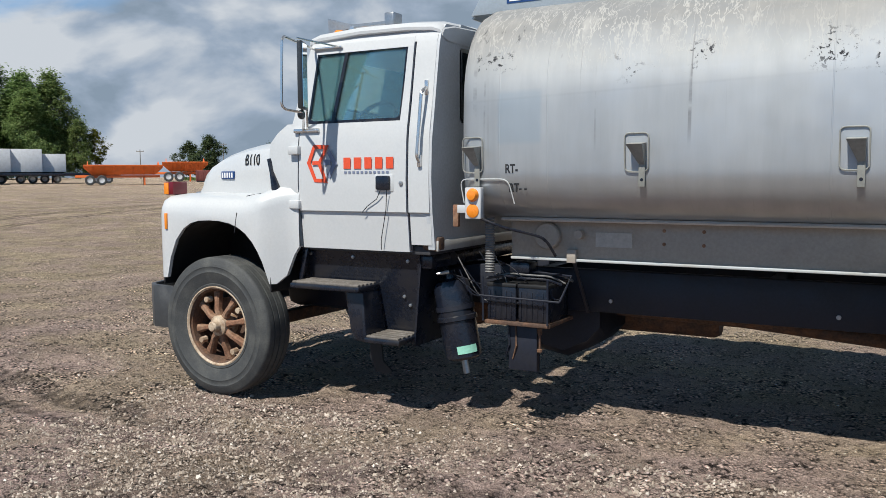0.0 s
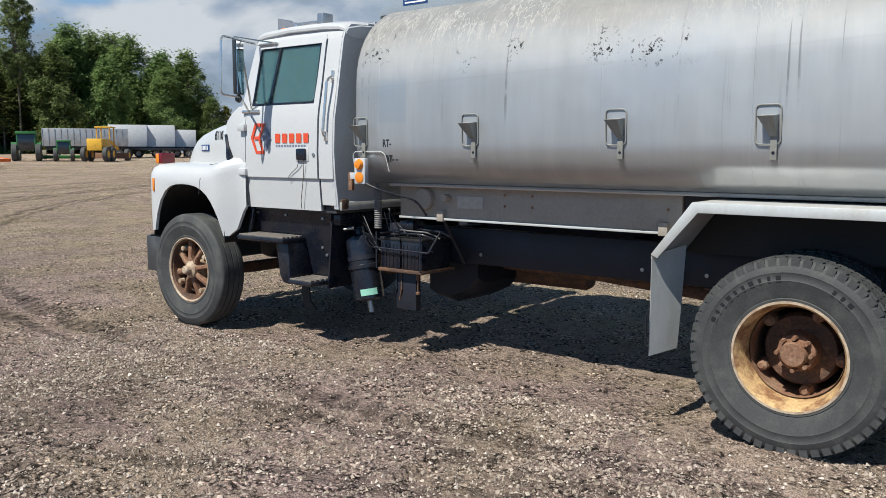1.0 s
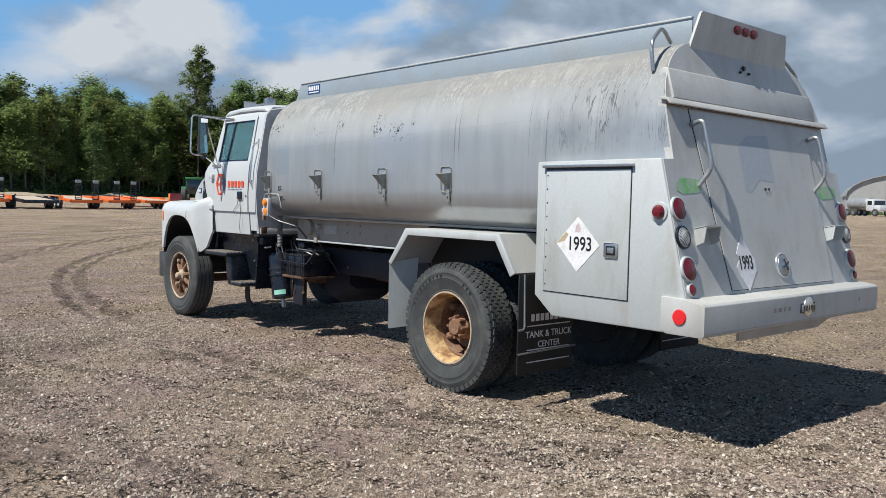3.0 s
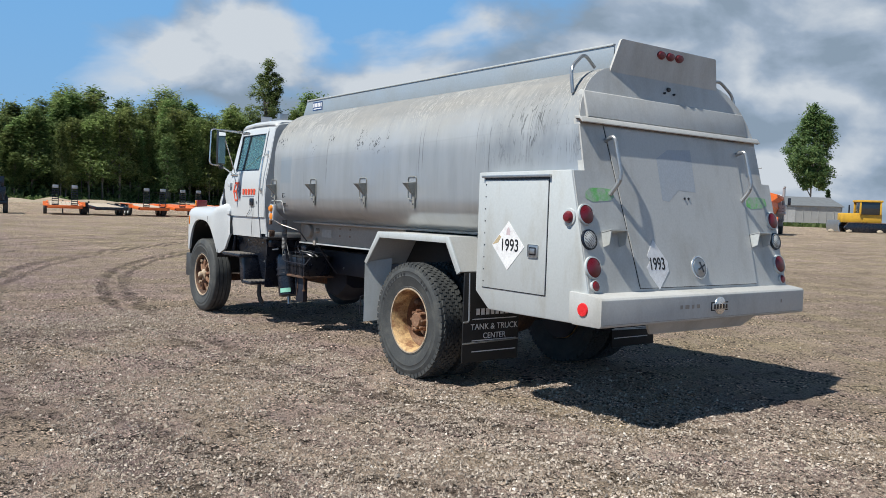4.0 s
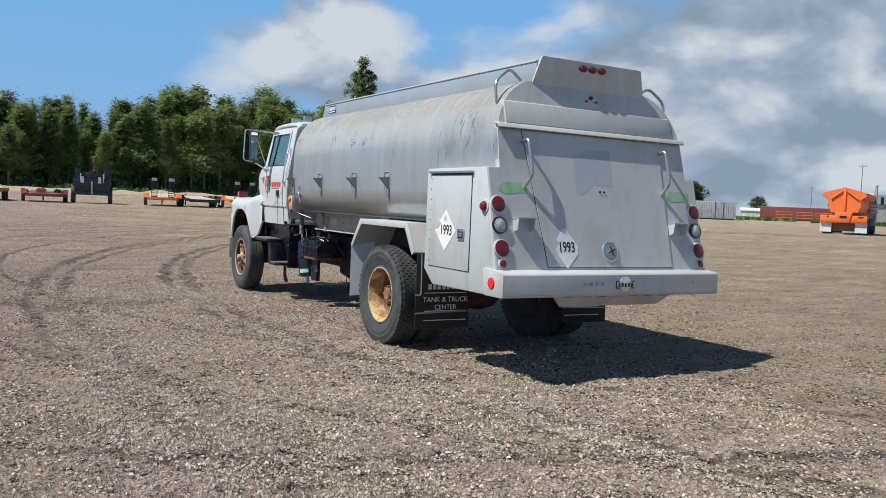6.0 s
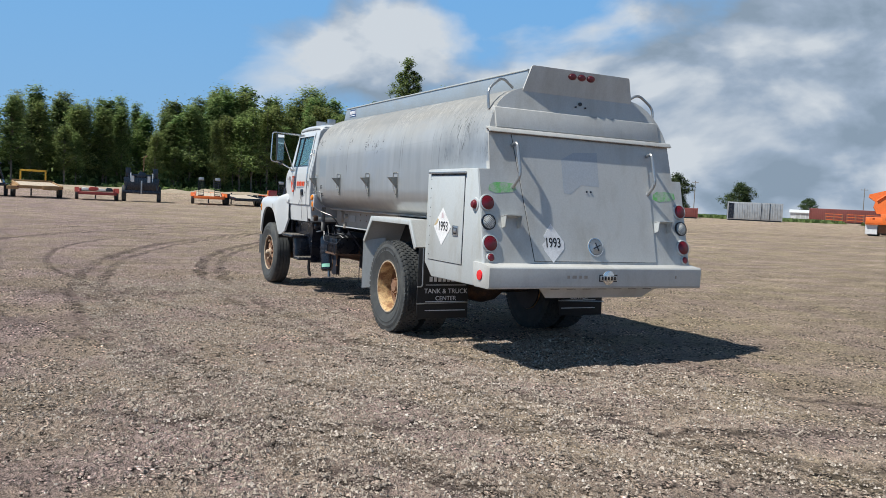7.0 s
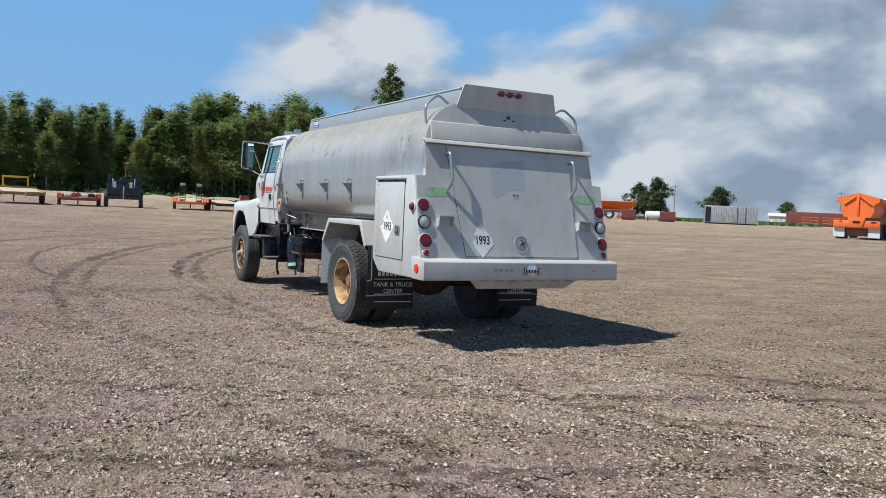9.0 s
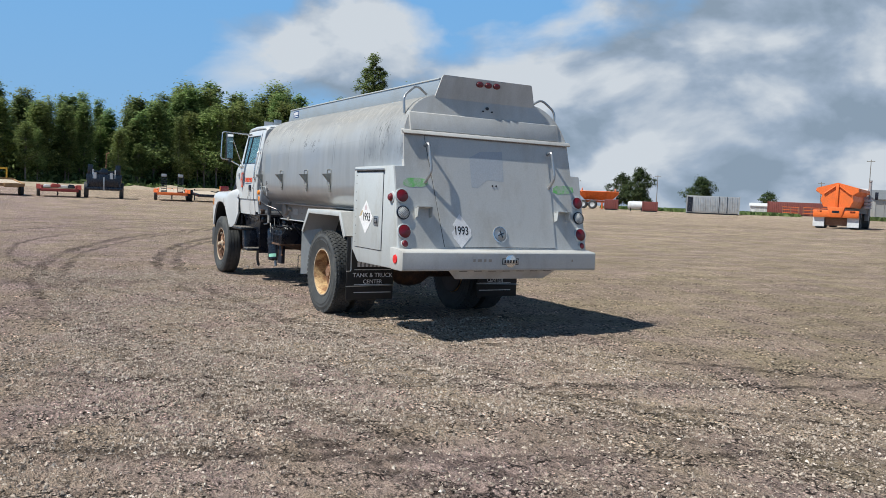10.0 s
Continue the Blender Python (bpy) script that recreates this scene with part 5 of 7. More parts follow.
for x, dz, k in ((-4.475, -0.035, 0.93), (-4.43, -0.005, 0.985), (-4.34, 0.015, 1.0), (-4.0, 0.035, 1.0), (-3.6, 0.03, 1.0), (-3.42, 0.015, 1.0), (-3.365, -0.005, 0.995), (-3.345, -0.03, 0.985)):
    prof = [(-0.970, 2.553), (-0.972, 2.572), (-0.945, 2.602), (-0.8, 2.632), (-0.4, 2.652), (0, 2.658), (0.4, 2.652), (0.8, 2.632), (0.945, 2.602), (0.972, 2.572), (0.970, 2.553)]
    rings.append([(x, y * k, z + dz) for y, z in prof] + [(x, y * k, 2.53 + dz) for y in (0.9, -0.9)])
part("cab_roof", loft(rings, cap=True), WHITE, truck, "white cab roof")
g = part("windscreen", loft([[(-4.575 + 0.10 * abs(y) ** 2, y * 0.97, 1.95), (-4.485 + 0.10 * abs(y) ** 2, y * 0.92, 2.53)] for y in (-1, -0.6, -0.2, 0.2, 0.6, 1)], closed=False), GLASS, truck, "tinted windscreen")
g.visible_shadow = False
part("dashboard", box(-4.50, -4.22, -1.03, 1.03, 1.60, 1.93, 0.05), INTERIOR, truck)
for y in (-0.55, 0.55):
    seat = part("seat", box(-4.0, -3.5, y - 0.27, y + 0.27, 1.45, 1.62, 0.05), SEAT, truck, "dark vinyl seat")
    part("seat_back", box(-3.62, -3.48, y - 0.25, y + 0.25, 1.55, 2.12, 0.05), SEAT, seat)
ring = [(-4.16 + 0.09 * math.sin(a), -0.52 + 0.22 * math.cos(a), 2.045 + 0.20 * math.sin(a) * 0.55) for a in (2 * math.pi * k / 28 for k in range(28))]
sw = part("steering_wheel", tube(ring, 0.016, 8, closed=True), BLACK, truck, "black steering wheel")
part("steering_column", tube([(-4.42, -0.52, 1.80), (-4.16, -0.52, 2.045)], 0.03, 8), BLACK, sw)
part("headliner", box(-4.38, -3.42, -0.93, 0.93, 2.555, 2.565, 0.0), HEADLINER, truck)
part("cab_lining", box(-3.425, -3.402, -0.98, 0.98, 1.2, 1.97, 0.0), HEADLINER, truck)
part("cab_underbody", box(-4.72, -3.42, -0.98, 0.98, 1.0, 1.10, 0.02), BLACK, truck)

# hood, fenders, bumper
rings = []
for x, top, zs, yr, ys_, z0 in ((-4.445, 1.99, 1.845, 1.00, 1.098, 1.55), (-4.56, 1.98, 1.84, 0.99, 1.085, 1.50), (-4.69, 1.96, 1.835, 0.955, 1.06, 1.46), (-4.85, 1.95, 1.84, 0.91, 1.005, 1.44), (-5.05, 1.925, 1.83, 0.86, 0.945, 1.44),
                                (-5.25, 1.89, 1.805, 0.80, 0.88, 1.45), (-5.45, 1.84, 1.765, 0.75, 0.825, 1.46), (-5.60, 1.785, 1.71, 0.71, 0.79, 1.46), (-5.69, 1.72, 1.65, 0.685, 0.77, 1.46), (-5.745, 1.60, 1.54, 0.665, 0.755, 1.46), (-5.765, 1.50, 1.47, 0.655, 0.745, 1.45)):
    half = [(ys_ + 0.008, z0), (ys_ + 0.004, (z0 + zs) / 2), (ys_, zs - 0.07), (ys_ - (ys_ - yr) * 0.35, zs - 0.012), (yr - 0.05, zs + 0.03), (yr * 0.6, top - 0.02), (yr * 0.3, top - 0.004)]
    rings.append([(x, -y, z) for y, z in half] + [(x, 0.0, top + 0.002)] + [(x, y, z) for y, z in half[::-1]])
bm = loft(rings, cap=True)
bmesh.ops.triangulate(bm, faces=bm.faces)
hood = part("hood", bm, WHITE, truck, "white sloping hood")
part("hood_seam", tube([(-4.69, -1.066, 1.47), (-4.69, -1.064, 1.72), (-4.685, -1.055, 1.79), (-4.66, -1.045, 1.828), (-4.56, -1.062, 1.832), (-4.45, -1.072, 1.836)], 0.005, 6), BLACK, truck)
part("grille", box(-5.92, -5.80, -0.66, 0.66, 0.95, 1.5, 0.02), STEEL, truck)


def fender(s):
    rings = []
    xs_ = [-5.93, -5.88, -5.80, -5.74, -5.70, -5.66, -5.62, -5.55, -5.45, -5.35, -5.25, -5.15, -5.05, -4.95, -4.87, -4.80, -4.74, -4.69, -4.66, -4.62, -4.58, -4.52, -4.47, -4.43]
    for x in xs_:
        f = smooth01(-5.93, -5.70, x)
        r = smooth01(-4.72, -4.43, x)
        yo = 0.90 + 0.37 * f - 0.150 * r
        top = 1.42 + 0.07 * f + 0.10 * smooth01(-4.85, -4.45, x)
        yi = 0.70 + 0.02 * f + 0.32 * smooth01(-5.2, -4.45, x)
        u = (x + 5.14) / 0.50
        arch = 0.88 + 0.425 * (1 - abs(u) ** 2.6) ** 0.5 if abs(u) < 1 else 0.86
        if x > -4.6:
            arch = 0.86 + 0.27 * smooth01(-4.56, -4.43, x)
        pts = [(yi, top + 0.012), (yi + (yo - yi) * 0.5, top + 0.004), (yo - 0.10, top - 0.012), (yo - 0.035, top - 0.045), (yo - 0.006, top - 0.10), (yo, top - 0.15)]
        low = [(yo + 0.002, (top - 0.15) * 0.5 + arch * 0.5), (yo, arch), (yo - 0.03, arch + 0.004)]
        rings.append([(x + 0.065 * (1 - smooth01(-5.65, -5.2, x)), s * y, z) for y, z in pts + low])
    bm = loft(rings, closed=False)
    f = part("fender", bm, WHITE, truck, "white flared front fender", smooth=50)
    md = []
    for k in range(19):
        a = math.pi * k / 18
        md.append((FRONT_AXLE - 0.005 + 0.53 * math.cos(a), 0.80 + 0.50 * math.sin(a)))
    outer = [(x * 1.0 + (x - FRONT_AXLE) * 0.02, z + 0.02) for x, z in md]
    part("wheel_arch_liner", prism(md + outer[::-1], "y", s * 1.225, s * 0.55, 0.0), FLAP, f, "black wheel arch liner")
    # Black panel added to shut out daylight and keep the arch dark.
    part("inner_wing", box(-5.60, -4.40, s * 0.58 - 0.012, s * 0.58 + 0.012, 0.78, 1.40, 0.004), FLAP, f, "black panel added to darken the wheel arch")
    part("seam", tube([(-4.88, s * 1.0, 1.497), (-4.88, s * 1.15, 1.482), (-4.87, s * 1.232, 1.43), (-4.875, s * 1.268, 1.36), (-4.90, s * 1.272, 1.22)], 0.004, 6), BLACK, f)
    part("marker_strip", box(-5.60, -5.575, s * 1.255, s * 1.282, 1.23, 1.35, 0.004), AMBER, f, "narrow amber marker")
    lamp = part("turn_signal", box(-5.75, -5.66, s * 0.98, s * 1.13, 1.485, 1.585, 0.01), RED_LENS, f, "red and amber signal lamp")
    part("amber_side", box(-5.755, -5.705, s * 1.128, s * 1.135, 1.49, 1.58, 0.003), AMBER, lamp)
    part("amber_front", box(-5.765, -5.75, s * 0.99, s * 1.12, 1.495, 1.58, 0.003), AMBER, lamp)
    part("lamp_stalk", tube([(-5.71, s * 1.05, 1.44), (-5.71, s * 1.05, 1.49)], 0.014, 8), BLACK, lamp)
    part("fender_bracket", prism([(-4.44, 1.12), (-4.40, 1.12), (-4.46, 0.88), (-4.50, 0.88)], "y", s * 1.06, s * 1.03, 0.003), BLACK, f)


for s in SIDES:
    fender(s)
outline = [(y, x + 0.17) for y, x in ((-1.24, -5.74), (-1.24, -5.96), (-1.17, -6.06), (-1.0, -6.12), (1.0, -6.12), (1.17, -6.06), (1.24, -5.96), (1.24, -5.74), (1.21, -5.74), (1.21, -5.95), (1.15, -6.035), (0.99, -6.09), (-0.99, -6.09), (-1.15, -6.035), (-1.21, -5.95), (-1.21, -5.74))]
part("front_bumper", prism([(x, y) for y, x in outline], "z", 0.46, 0.79, 0.004), mat("scuffed grey black bumper", (0.05, 0.052, 0.055), 0.5, spots=(0.13, 0.13, 0.13), scale=5), truck, "dark wrap-around steel bumper")
part("headlamp_panel", box(-5.88, -5.82, -1.0, 1.0, 0.95, 1.42, 0.02), WHITE, truck)

# mirrors
MIRROR_BACK = mat("dark mirror housing", (0.06, 0.065, 0.07), 0.3, metal=0.4)
for s in SIDES:
    loop = arc_path([(-4.36, s * 0.99, 2.51), (-4.24, s * 1.485, 2.53), (-4.24, s * 1.505, 2.06), (-4.17, s * 1.36, 2.04), (-4.40, s * 1.09, 1.94)], 0.05, 5)
    mr = part("mirror_arm", tube(loop, 0.0095, 8), CHROME, truck, "chrome tube mirror arm")
    part("mirror_brace", tube([(-4.17, s * 1.35, 2.48), (-4.36, s * 1.09, 1.95)], 0.008, 8), CHROME, mr)
    part("mirror_brace", tube([(-4.14, s * 1.0, 2.51), (-4.20, s * 1.39, 2.525)], 0.006, 8), CHROME, mr)
    hd = part("mirror_head", box(-0.018, 0.018, -0.072, 0.072, -0.22, 0.22, 0.012), MIRROR_BACK, mr, "tall dark backed mirror")
    hd.matrix_local = Matrix.Translation((-4.165, s * 1.38, 2.28)) @ Matrix.Rotation(radians(-26 * s), 4, "Z")
    part("mirror_glass", box(0.0175, 0.0205, -0.064, 0.064, -0.205, 0.205, 0.0), mat("mirror silver", (0.82, 0.86, 0.88), 0.03, metal=1.0, grain=0.0, amount=0.0, rough_var=0.0), hd)
    part("convex_mirror", lathe([(0.0, 0.012), (0.022, 0.009), (0.033, 0.0), (0.030, -0.014), (0.0, -0.02)], (0, 0, 0), "x", 18), MIRROR_BACK, mr, "round convex mirror").matrix_local = Matrix.Translation((-4.185, s * 1.365, 2.03))
    part("arm_foot", box(-4.47, -4.25, s * 1.08, s * 1.115, 1.925, 1.955, 0.008), CHROME, mr)
    part("arm_foot_top", box(-4.36, -4.12, s * 0.99, s * 1.008, 2.504, 2.518, 0.004), CHROME, mr)

# horns and lamps on the roof
for y in (-0.60, 0.05):
    bm = bmesh.new()
    loft([[(x, y - a, 2.725 - b), (x, y + a, 2.725 - b), (x, y + a, 2.725 + b), (x, y - a, 2.725 + b)] for x, a, b in ((-4.47, 0.085, 0.058), (-4.42, 0.05, 0.038), (-4.35, 0.025, 0.022), (-4.28, 0.011, 0.011), (-3.99, 0.010, 0.010))], bm, cap=True)
    horn = part("air_horn", bm, STEEL, truck, "dull metal roof air horn")
    part("horn_driver", box(-3.995, -3.915, y - 0.06, y + 0.06, 2.665, 2.785, 0.01), STEEL, horn)
    part("horn_foot", box(-4.34, -4.29, y - 0.02, y + 0.02, 2.64, 2.725, 0.004), CHROME, horn)
for y in (-0.7, -0.35, 0.0, 0.35, 0.7):
    part("cab_marker", lathe([(0.0, 0.05), (0.03, 0.045), (0.05, 0.02), (0.055, 0), (0, 0)], (-4.36, y, 2.665 - 0.04 * abs(y)), "z", 16), AMBER, truck, "amber cab marker lamp")

# ---- markings ----
def flat_left(pts, y, material, parent, name, label=""):
    return part(name, prism(pts, "y", y, y - 0.0012), material, parent, label, smooth=0)


logo = flat_left([(-4.348, 1.715), (-4.29, 1.84), (-4.268, 1.832), (-4.316, 1.715), (-4.262, 1.593), (-4.285, 1.582)], -1.1195, DECAL_RED, truck, "logo", "red hexagon logo outline")
flat_left([(-4.29, 1.84), (-4.155, 1.835), (-4.175, 1.808), (-4.278, 1.813)], -1.1200, DECAL_RED, logo, "logo_stroke")
flat_left([(-4.285, 1.582), (-4.170, 1.578), (-4.185, 1.604), (-4.275, 1.607)], -1.1205, DECAL_RED, logo, "logo_stroke")
flat_left([(-4.155, 1.835), (-4.225, 1.715), (-4.25, 1.72), (-4.182, 1.83)], -1.1210, DECAL_RED, logo, "logo_stroke")
flat_left([(-4.225, 1.715), (-4.170, 1.578), (-4.195, 1.58), (-4.25, 1.70)], -1.1215, DECAL_RED, logo, "logo_stroke")
flat_left([(-4.30, 1.728), (-4.225, 1.728), (-4.225, 1.702), (-4.30, 1.702)], -1.1220, DECAL_RED, logo, "logo_stroke")
flat_left([(-4.15, 1.81), (-4.085, 1.71), (-4.15, 1.605), (-4.17, 1.635), (-4.125, 1.71), (-4.17, 1.78)], -1.1225, DECAL_GREY, logo, "logo_arrow")
flat_left([(-4.20, 1.735), (-4.14, 1.735), (-4.14, 1.70), (-4.20, 1.70)], -1.1230, DECAL_GREY, logo, "logo_bar")
for i in range(5):
    x = -4.035 + 0.086 * i
    flat_left([(x, 1.672), (x, 1.748), (x + 0.058, 1.748), (x + 0.058, 1.672)], -1.1185, DECAL_RED, logo, "name_bar")
for i in range(11):
    x = -4.03 + 0.034 * i
    flat_left([(x, 1.640), (x, 1.656), (x + 0.020, 1.656), (x + 0.020, 1.640)], -1.1185, DECAL_GREY, logo, "name_bar")
number = lettering("B110", 0.115, Matrix.Translation((-4.99, -0.985, 1.745)) @ Matrix.Rotation(radians(-17), 4, "Z") @ left_face, DECAL_BLACK, truck, "fleet_number", 0.9, 0.002)
hull = bvhtree.BVHTree.FromPolygons([v.co for v in hood.data.vertices], [q.vertices for q in hood.data.polygons])
bm = bmesh.new()
bm.from_mesh(number.data)
for k in range(14):
    bmesh.ops.bisect_plane(bm, geom=bm.verts[:] + bm.edges[:] + bm.faces[:], plane_co=(0, 0, 1.675 + 0.01 * k), plane_no=(0, 0, 1))
bm.to_mesh(number.data)
bm.free()
for v in number.data.vertices:
    spot = hull.ray_cast(Vector((v.co.x, -2.0, v.co.z)), Vector((0, 1, 0)))[0]
    if spot:
        v.co.y = spot.y - 0.004
plate = part("model_badge", box(-0.095, 0.095, -0.006, 0.012, -0.03, 0.03, 0.004), DECAL_BLUE, truck, "dark blue badge with pale bars")
for i in range(5):
    part("badge_bar", box(-0.082 + 0.035 * i, -0.062 + 0.035 * i, -0.0075, -0.005, -0.02, 0.02, 0.0), DECAL_WHITE, plate)
plate.matrix_local = Matrix.Translation((-5.335, -0.866, 1.635)) @ Matrix.Rotation(radians(-16), 4, "Z")
lettering("RT-", 0.075, Matrix.Translation((-2.78, -1.1235, 1.66)) @ left_face, DECAL_BLACK, truck, "stencil", 0.75, 0.002)
lettering("RT- -", 0.075, Matrix.Translation((-2.74, -1.118, 1.545)) @ left_face, DECAL_BLACK, truck, "stencil", 0.75, 0.002)
sign = part("tank_maker_plate", box(-3.05, -2.80, -0.618, -0.6155, 2.755, 2.86, 0.0), DECAL_BLUE, truck, "dark blue plate with pale bars")
for i in range(6):
    part("name_bar", box(-3.035 + 0.038 * i, -3.008 + 0.038 * i, -0.6195, -0.6175, 2.795, 2.845, 0.0), DECAL_WHITE, sign)
part("name_bar", box(-3.03, -2.82, -0.6195, -0.6175, 2.768, 2.78, 0.0), DECAL_WHITE, sign)

# ---- steps, batteries and fittings behind the cab ----
rings = []
for z, y, xa, xb in ((1.115, 1.01, -4.52, -3.50), (0.87, 0.965, -4.50, -3.53), (0.855, 0.962, -4.02, -3.53), (0.47, 0.88, -3.95, -3.56)):
    rings.append([(xa, -y, z), (xb, -y, z), (xb, -y + 0.012, z), (xa, -y + 0.012, z)])
sp = part("step_panel", loft(rings, cap=True), BLACK, truck, "scuffed blue black step panel below the door", smooth=0)
part("panel_flange", prism([(-3.51, 1.115), (-3.495, 1.115), (-3.555, 0.47), (-3.57, 0.47)], "y", -0.99, -0.62, 0.0), BLACK, sp)
for x, z in ((-4.42, 1.07), (-4.05, 1.06), (-3.60, 1.05), (-3.62, 0.74), (-3.66, 0.80)):
    part("bolt", lathe([(0, -0.012), (0.012, -0.010), (0.013, 0), (0, 0)], (x, -0.915 - (z - 0.65) * 0.2 - 0.004, z), seg=8), STEEL, sp)


def step(x0, x1, z, y0, y1):
    st = part("step", box(x0, x1, y0, y1, z - 0.05, z - 0.012, 0.012), BLACK, truck, "worn metal cab step")
    n = 5
    for i in range(n):
        a = y0 + 0.012 + (y1 - y0 - 0.02) * i / n
        part("tread_rib", box(x0 + 0.015, x1 - 0.015, a, a + (y1 - y0) / n * 0.6, z - 0.016, z, 0.003), TREAD, st)
    return st


step(-4.44, -3.85, 0.895, -1.225, -0.965)
step(-3.84, -3.555, 0.555, -1.19, -0.885)
part("step_bracket", prism([(-4.02, 0.85), (-3.86, 0.85), (-3.84, 0.55), (-3.84, 0.50), (-3.93, 0.50), (-3.97, 0.56)], "y", -1.16, -0.90, 0.02), BLACK, truck)
part("under_step_flap", prism([(-3.98, 0.50), (-3.90, 0.50), (-3.88, 0.32), (-3.80, 0.25), (-3.84, 0.22), (-3.94, 0.24), (-3.99, 0.34)], "y", -0.90, -0.885, 0.0), FLAP, truck, "torn black rubber flap")

cyl = Matrix.Translation((-3.35, -0.77, 0.655)) @ Matrix.Rotation(radians(-11), 4, "Y")
ob = part("air_dryer", lathe([(0.0, -0.265), (0.09, -0.265), (0.105, -0.25), (0.108, -0.02), (0.118, -0.015), (0.118, 0.01), (0.108, 0.015), (0.108, 0.2), (0.095, 0.235), (0.04, 0.25), (0.035, 0.30), (0.0, 0.30)], (0, 0, 0), "z", 28), BLACK, truck, "black cylinder with straps and a green sticker")
ob.matrix_local = cyl @ Matrix.Diagonal((1.18, 1.18, 1.08, 1.0))
st = part("sticker", lathe([(0.1095, -0.225), (0.1095, -0.175)], (0, 0, 0), "z", 28), mat("pale green sticker", (0.30, 0.62, 0.48), 0.5), ob)
bm = bmesh.new()
bm.from_mesh(st.data)
bmesh.ops.delete(bm, geom=[f for f in bm.faces if f.calc_center_median().y > -0.03 or f.calc_center_median().x < 0.02], context="FACES")
bm.to_mesh(st.data)
bm.free()
part("dryer_strap", lathe([(0.1095, -0.03), (0.113, -0.03), (0.113, 0.0), (0.1095, 0.0)], (0, 0, 0.08), "z", 28, close=True), RAIL, ob)
part("drain", tube([(0, 0, -0.27), (0, 0, -0.36)], 0.02, 8), STEEL, ob)

tray = part("battery_tray", box(-3.0, -2.54, -1.04, -0.62, 0.66, 0.685, 0.004), RUST_DARK, truck, "rusty battery tray with two batteries")
for x in (-2.985, -2.765):
    b = part("battery", box(x, x + 0.205, -1.02, -0.66, 0.685, 0.925, 0.01), BLACK, tray, "black battery")
    for k in range(5):
        part("case_rib", box(x + 0.015 + 0.038 * k, x + 0.025 + 0.038 * k, -1.025, -1.018, 0.70, 0.88, 0.002), BLACK, b)
    part("battery_lid", box(x - 0.003, x + 0.208, -1.025, -0.655, 0.905, 0.93, 0.006), FLAP, b)
for p in ([(-3.0, -1.05, 0.68), (-3.0, -1.05, 0.97)], [(-2.55, -1.05, 0.68), (-2.55, -1.05, 0.97)], [(-3.02, -1.055, 0.845), (-2.47, -1.055, 0.835)], [(-2.47, -1.055, 0.835), (-2.43, -0.95, 0.99), (-2.85, -0.85, 1.0)]):
    part("hold_down", tube(p, 0.007, 6), RAIL, tray)
rnd = random.Random(4)
for k in range(4):
    y = -1.0 + 0.07 * k
    p = [(-3.0, y, 0.95 + rnd.random() * 0.02), (-2.88, y + 0.03, 0.97 + rnd.random() * 0.03), (-2.74, y - 0.02, 0.955 + rnd.random() * 0.03), (-2.58, y + 0.02, 0.96 + rnd.random() * 0.02), (-2.50, y + 0.06, 0.93)]
    part("battery_cable", tube(arc_path(p, 0.05), 0.006 if k % 3 else 0.009, 7), CABLE if k % 2 else BLACK, tray)
tray.matrix_local = Matrix.Translation((-0.07, 0.12, 0.0))
part("tray_post", box(-2.92, -2.72, -0.86, -0.80, 0.36, 0.66, 0.006), RAIL, truck)
part("tray_post", box(-2.80, -2.76, -0.85, -0.80, 0.40, 0.66, 0.006), RAIL, truck)
part("jack_screw", lathe([(0.0, -0.13), (0.018, -0.13), (0.018, -0.115), (0.007, -0.11), (0.007, -0.03), (0.016, -0.01), (0.016, 0.03), (0, 0.03)], (-2.70, -0.86, 0.625), "z", 12), RUST_DARK, truck)
# lines and hoses between cab and tank
for k in range(4):
    a = Vector((-3.36 + rnd.random() * 0.2, -0.75 + rnd.random() * 0.15, 1.05 + rnd.random() * 0.1))
    b = Vector((-3.0 + rnd.random() * 0.5, -0.95 + rnd.random() * 0.25, 0.75 + rnd.random() * 0.2))
    c = (a + b) / 2 + Vector((rnd.random() * 0.2 - 0.1, -0.12 * rnd.random(), -0.18 + rnd.random() * 0.3))
    part("air_line", tube(arc_path([a, c, b], 0.2, 6), 0.003 + 0.002 * rnd.random(), 6), BLACK if k else CABLE, truck)
part("valve", box(-2.95, -2.80, -0.80, -0.66, 0.98, 1.06, 0.02), BLACK, truck)
part("coupling", tube([(-3.40, -0.96, 0.97), (-3.33, -0.92, 0.985)], [0.008, 0.014], 10), STEEL, truck, "glad hand air coupling")
hose = []
for k in range(22):
    z = 1.36 - 0.0165 * k
    hose += [(0.033, z), (0.026, z - 0.008)]
part("corrugated_hose", lathe(hose, (-2.985, -1.0, 0), "z", 16), CABLE, truck, "ribbed grey hose")
lb = part("signal_box", box(-3.075, -2.965, -1.17, -1.125, 1.355, 1.55, 0.006), WHITE, truck, "white box with two round amber lamps")
part("box_tongue", box(-3.14, -3.08, -1.15, -1.14, 1.39, 1.44, 0.002), WHITE, lb)
for z, r in ((1.503, 0.042), (1.405, 0.042)):
    part("amber_lamp", lathe([(0.0, -0.03 if z > 1.45 else -0.01), (r * 0.7, -0.026 if z > 1.45 else -0.009), (r, -0.004), (r, 0), (0, 0)], (-3.02, -1.171, z), seg=24), AMBER, lb, "round amber lamp")
part("signal_cable", tube(arc_path([(-2.98, -1.15, 1.36), (-2.86, -1.12, 1.31), (-2.62, -0.98, 1.24), (-2.58, -0.90, 1.12)], 0.06), 0.009, 7), BLACK, truck)
part("rust_bracket", box(-3.19, -3.15, -1.12, -1.09, 1.30, 1.44, 0.006), RUST, truck)
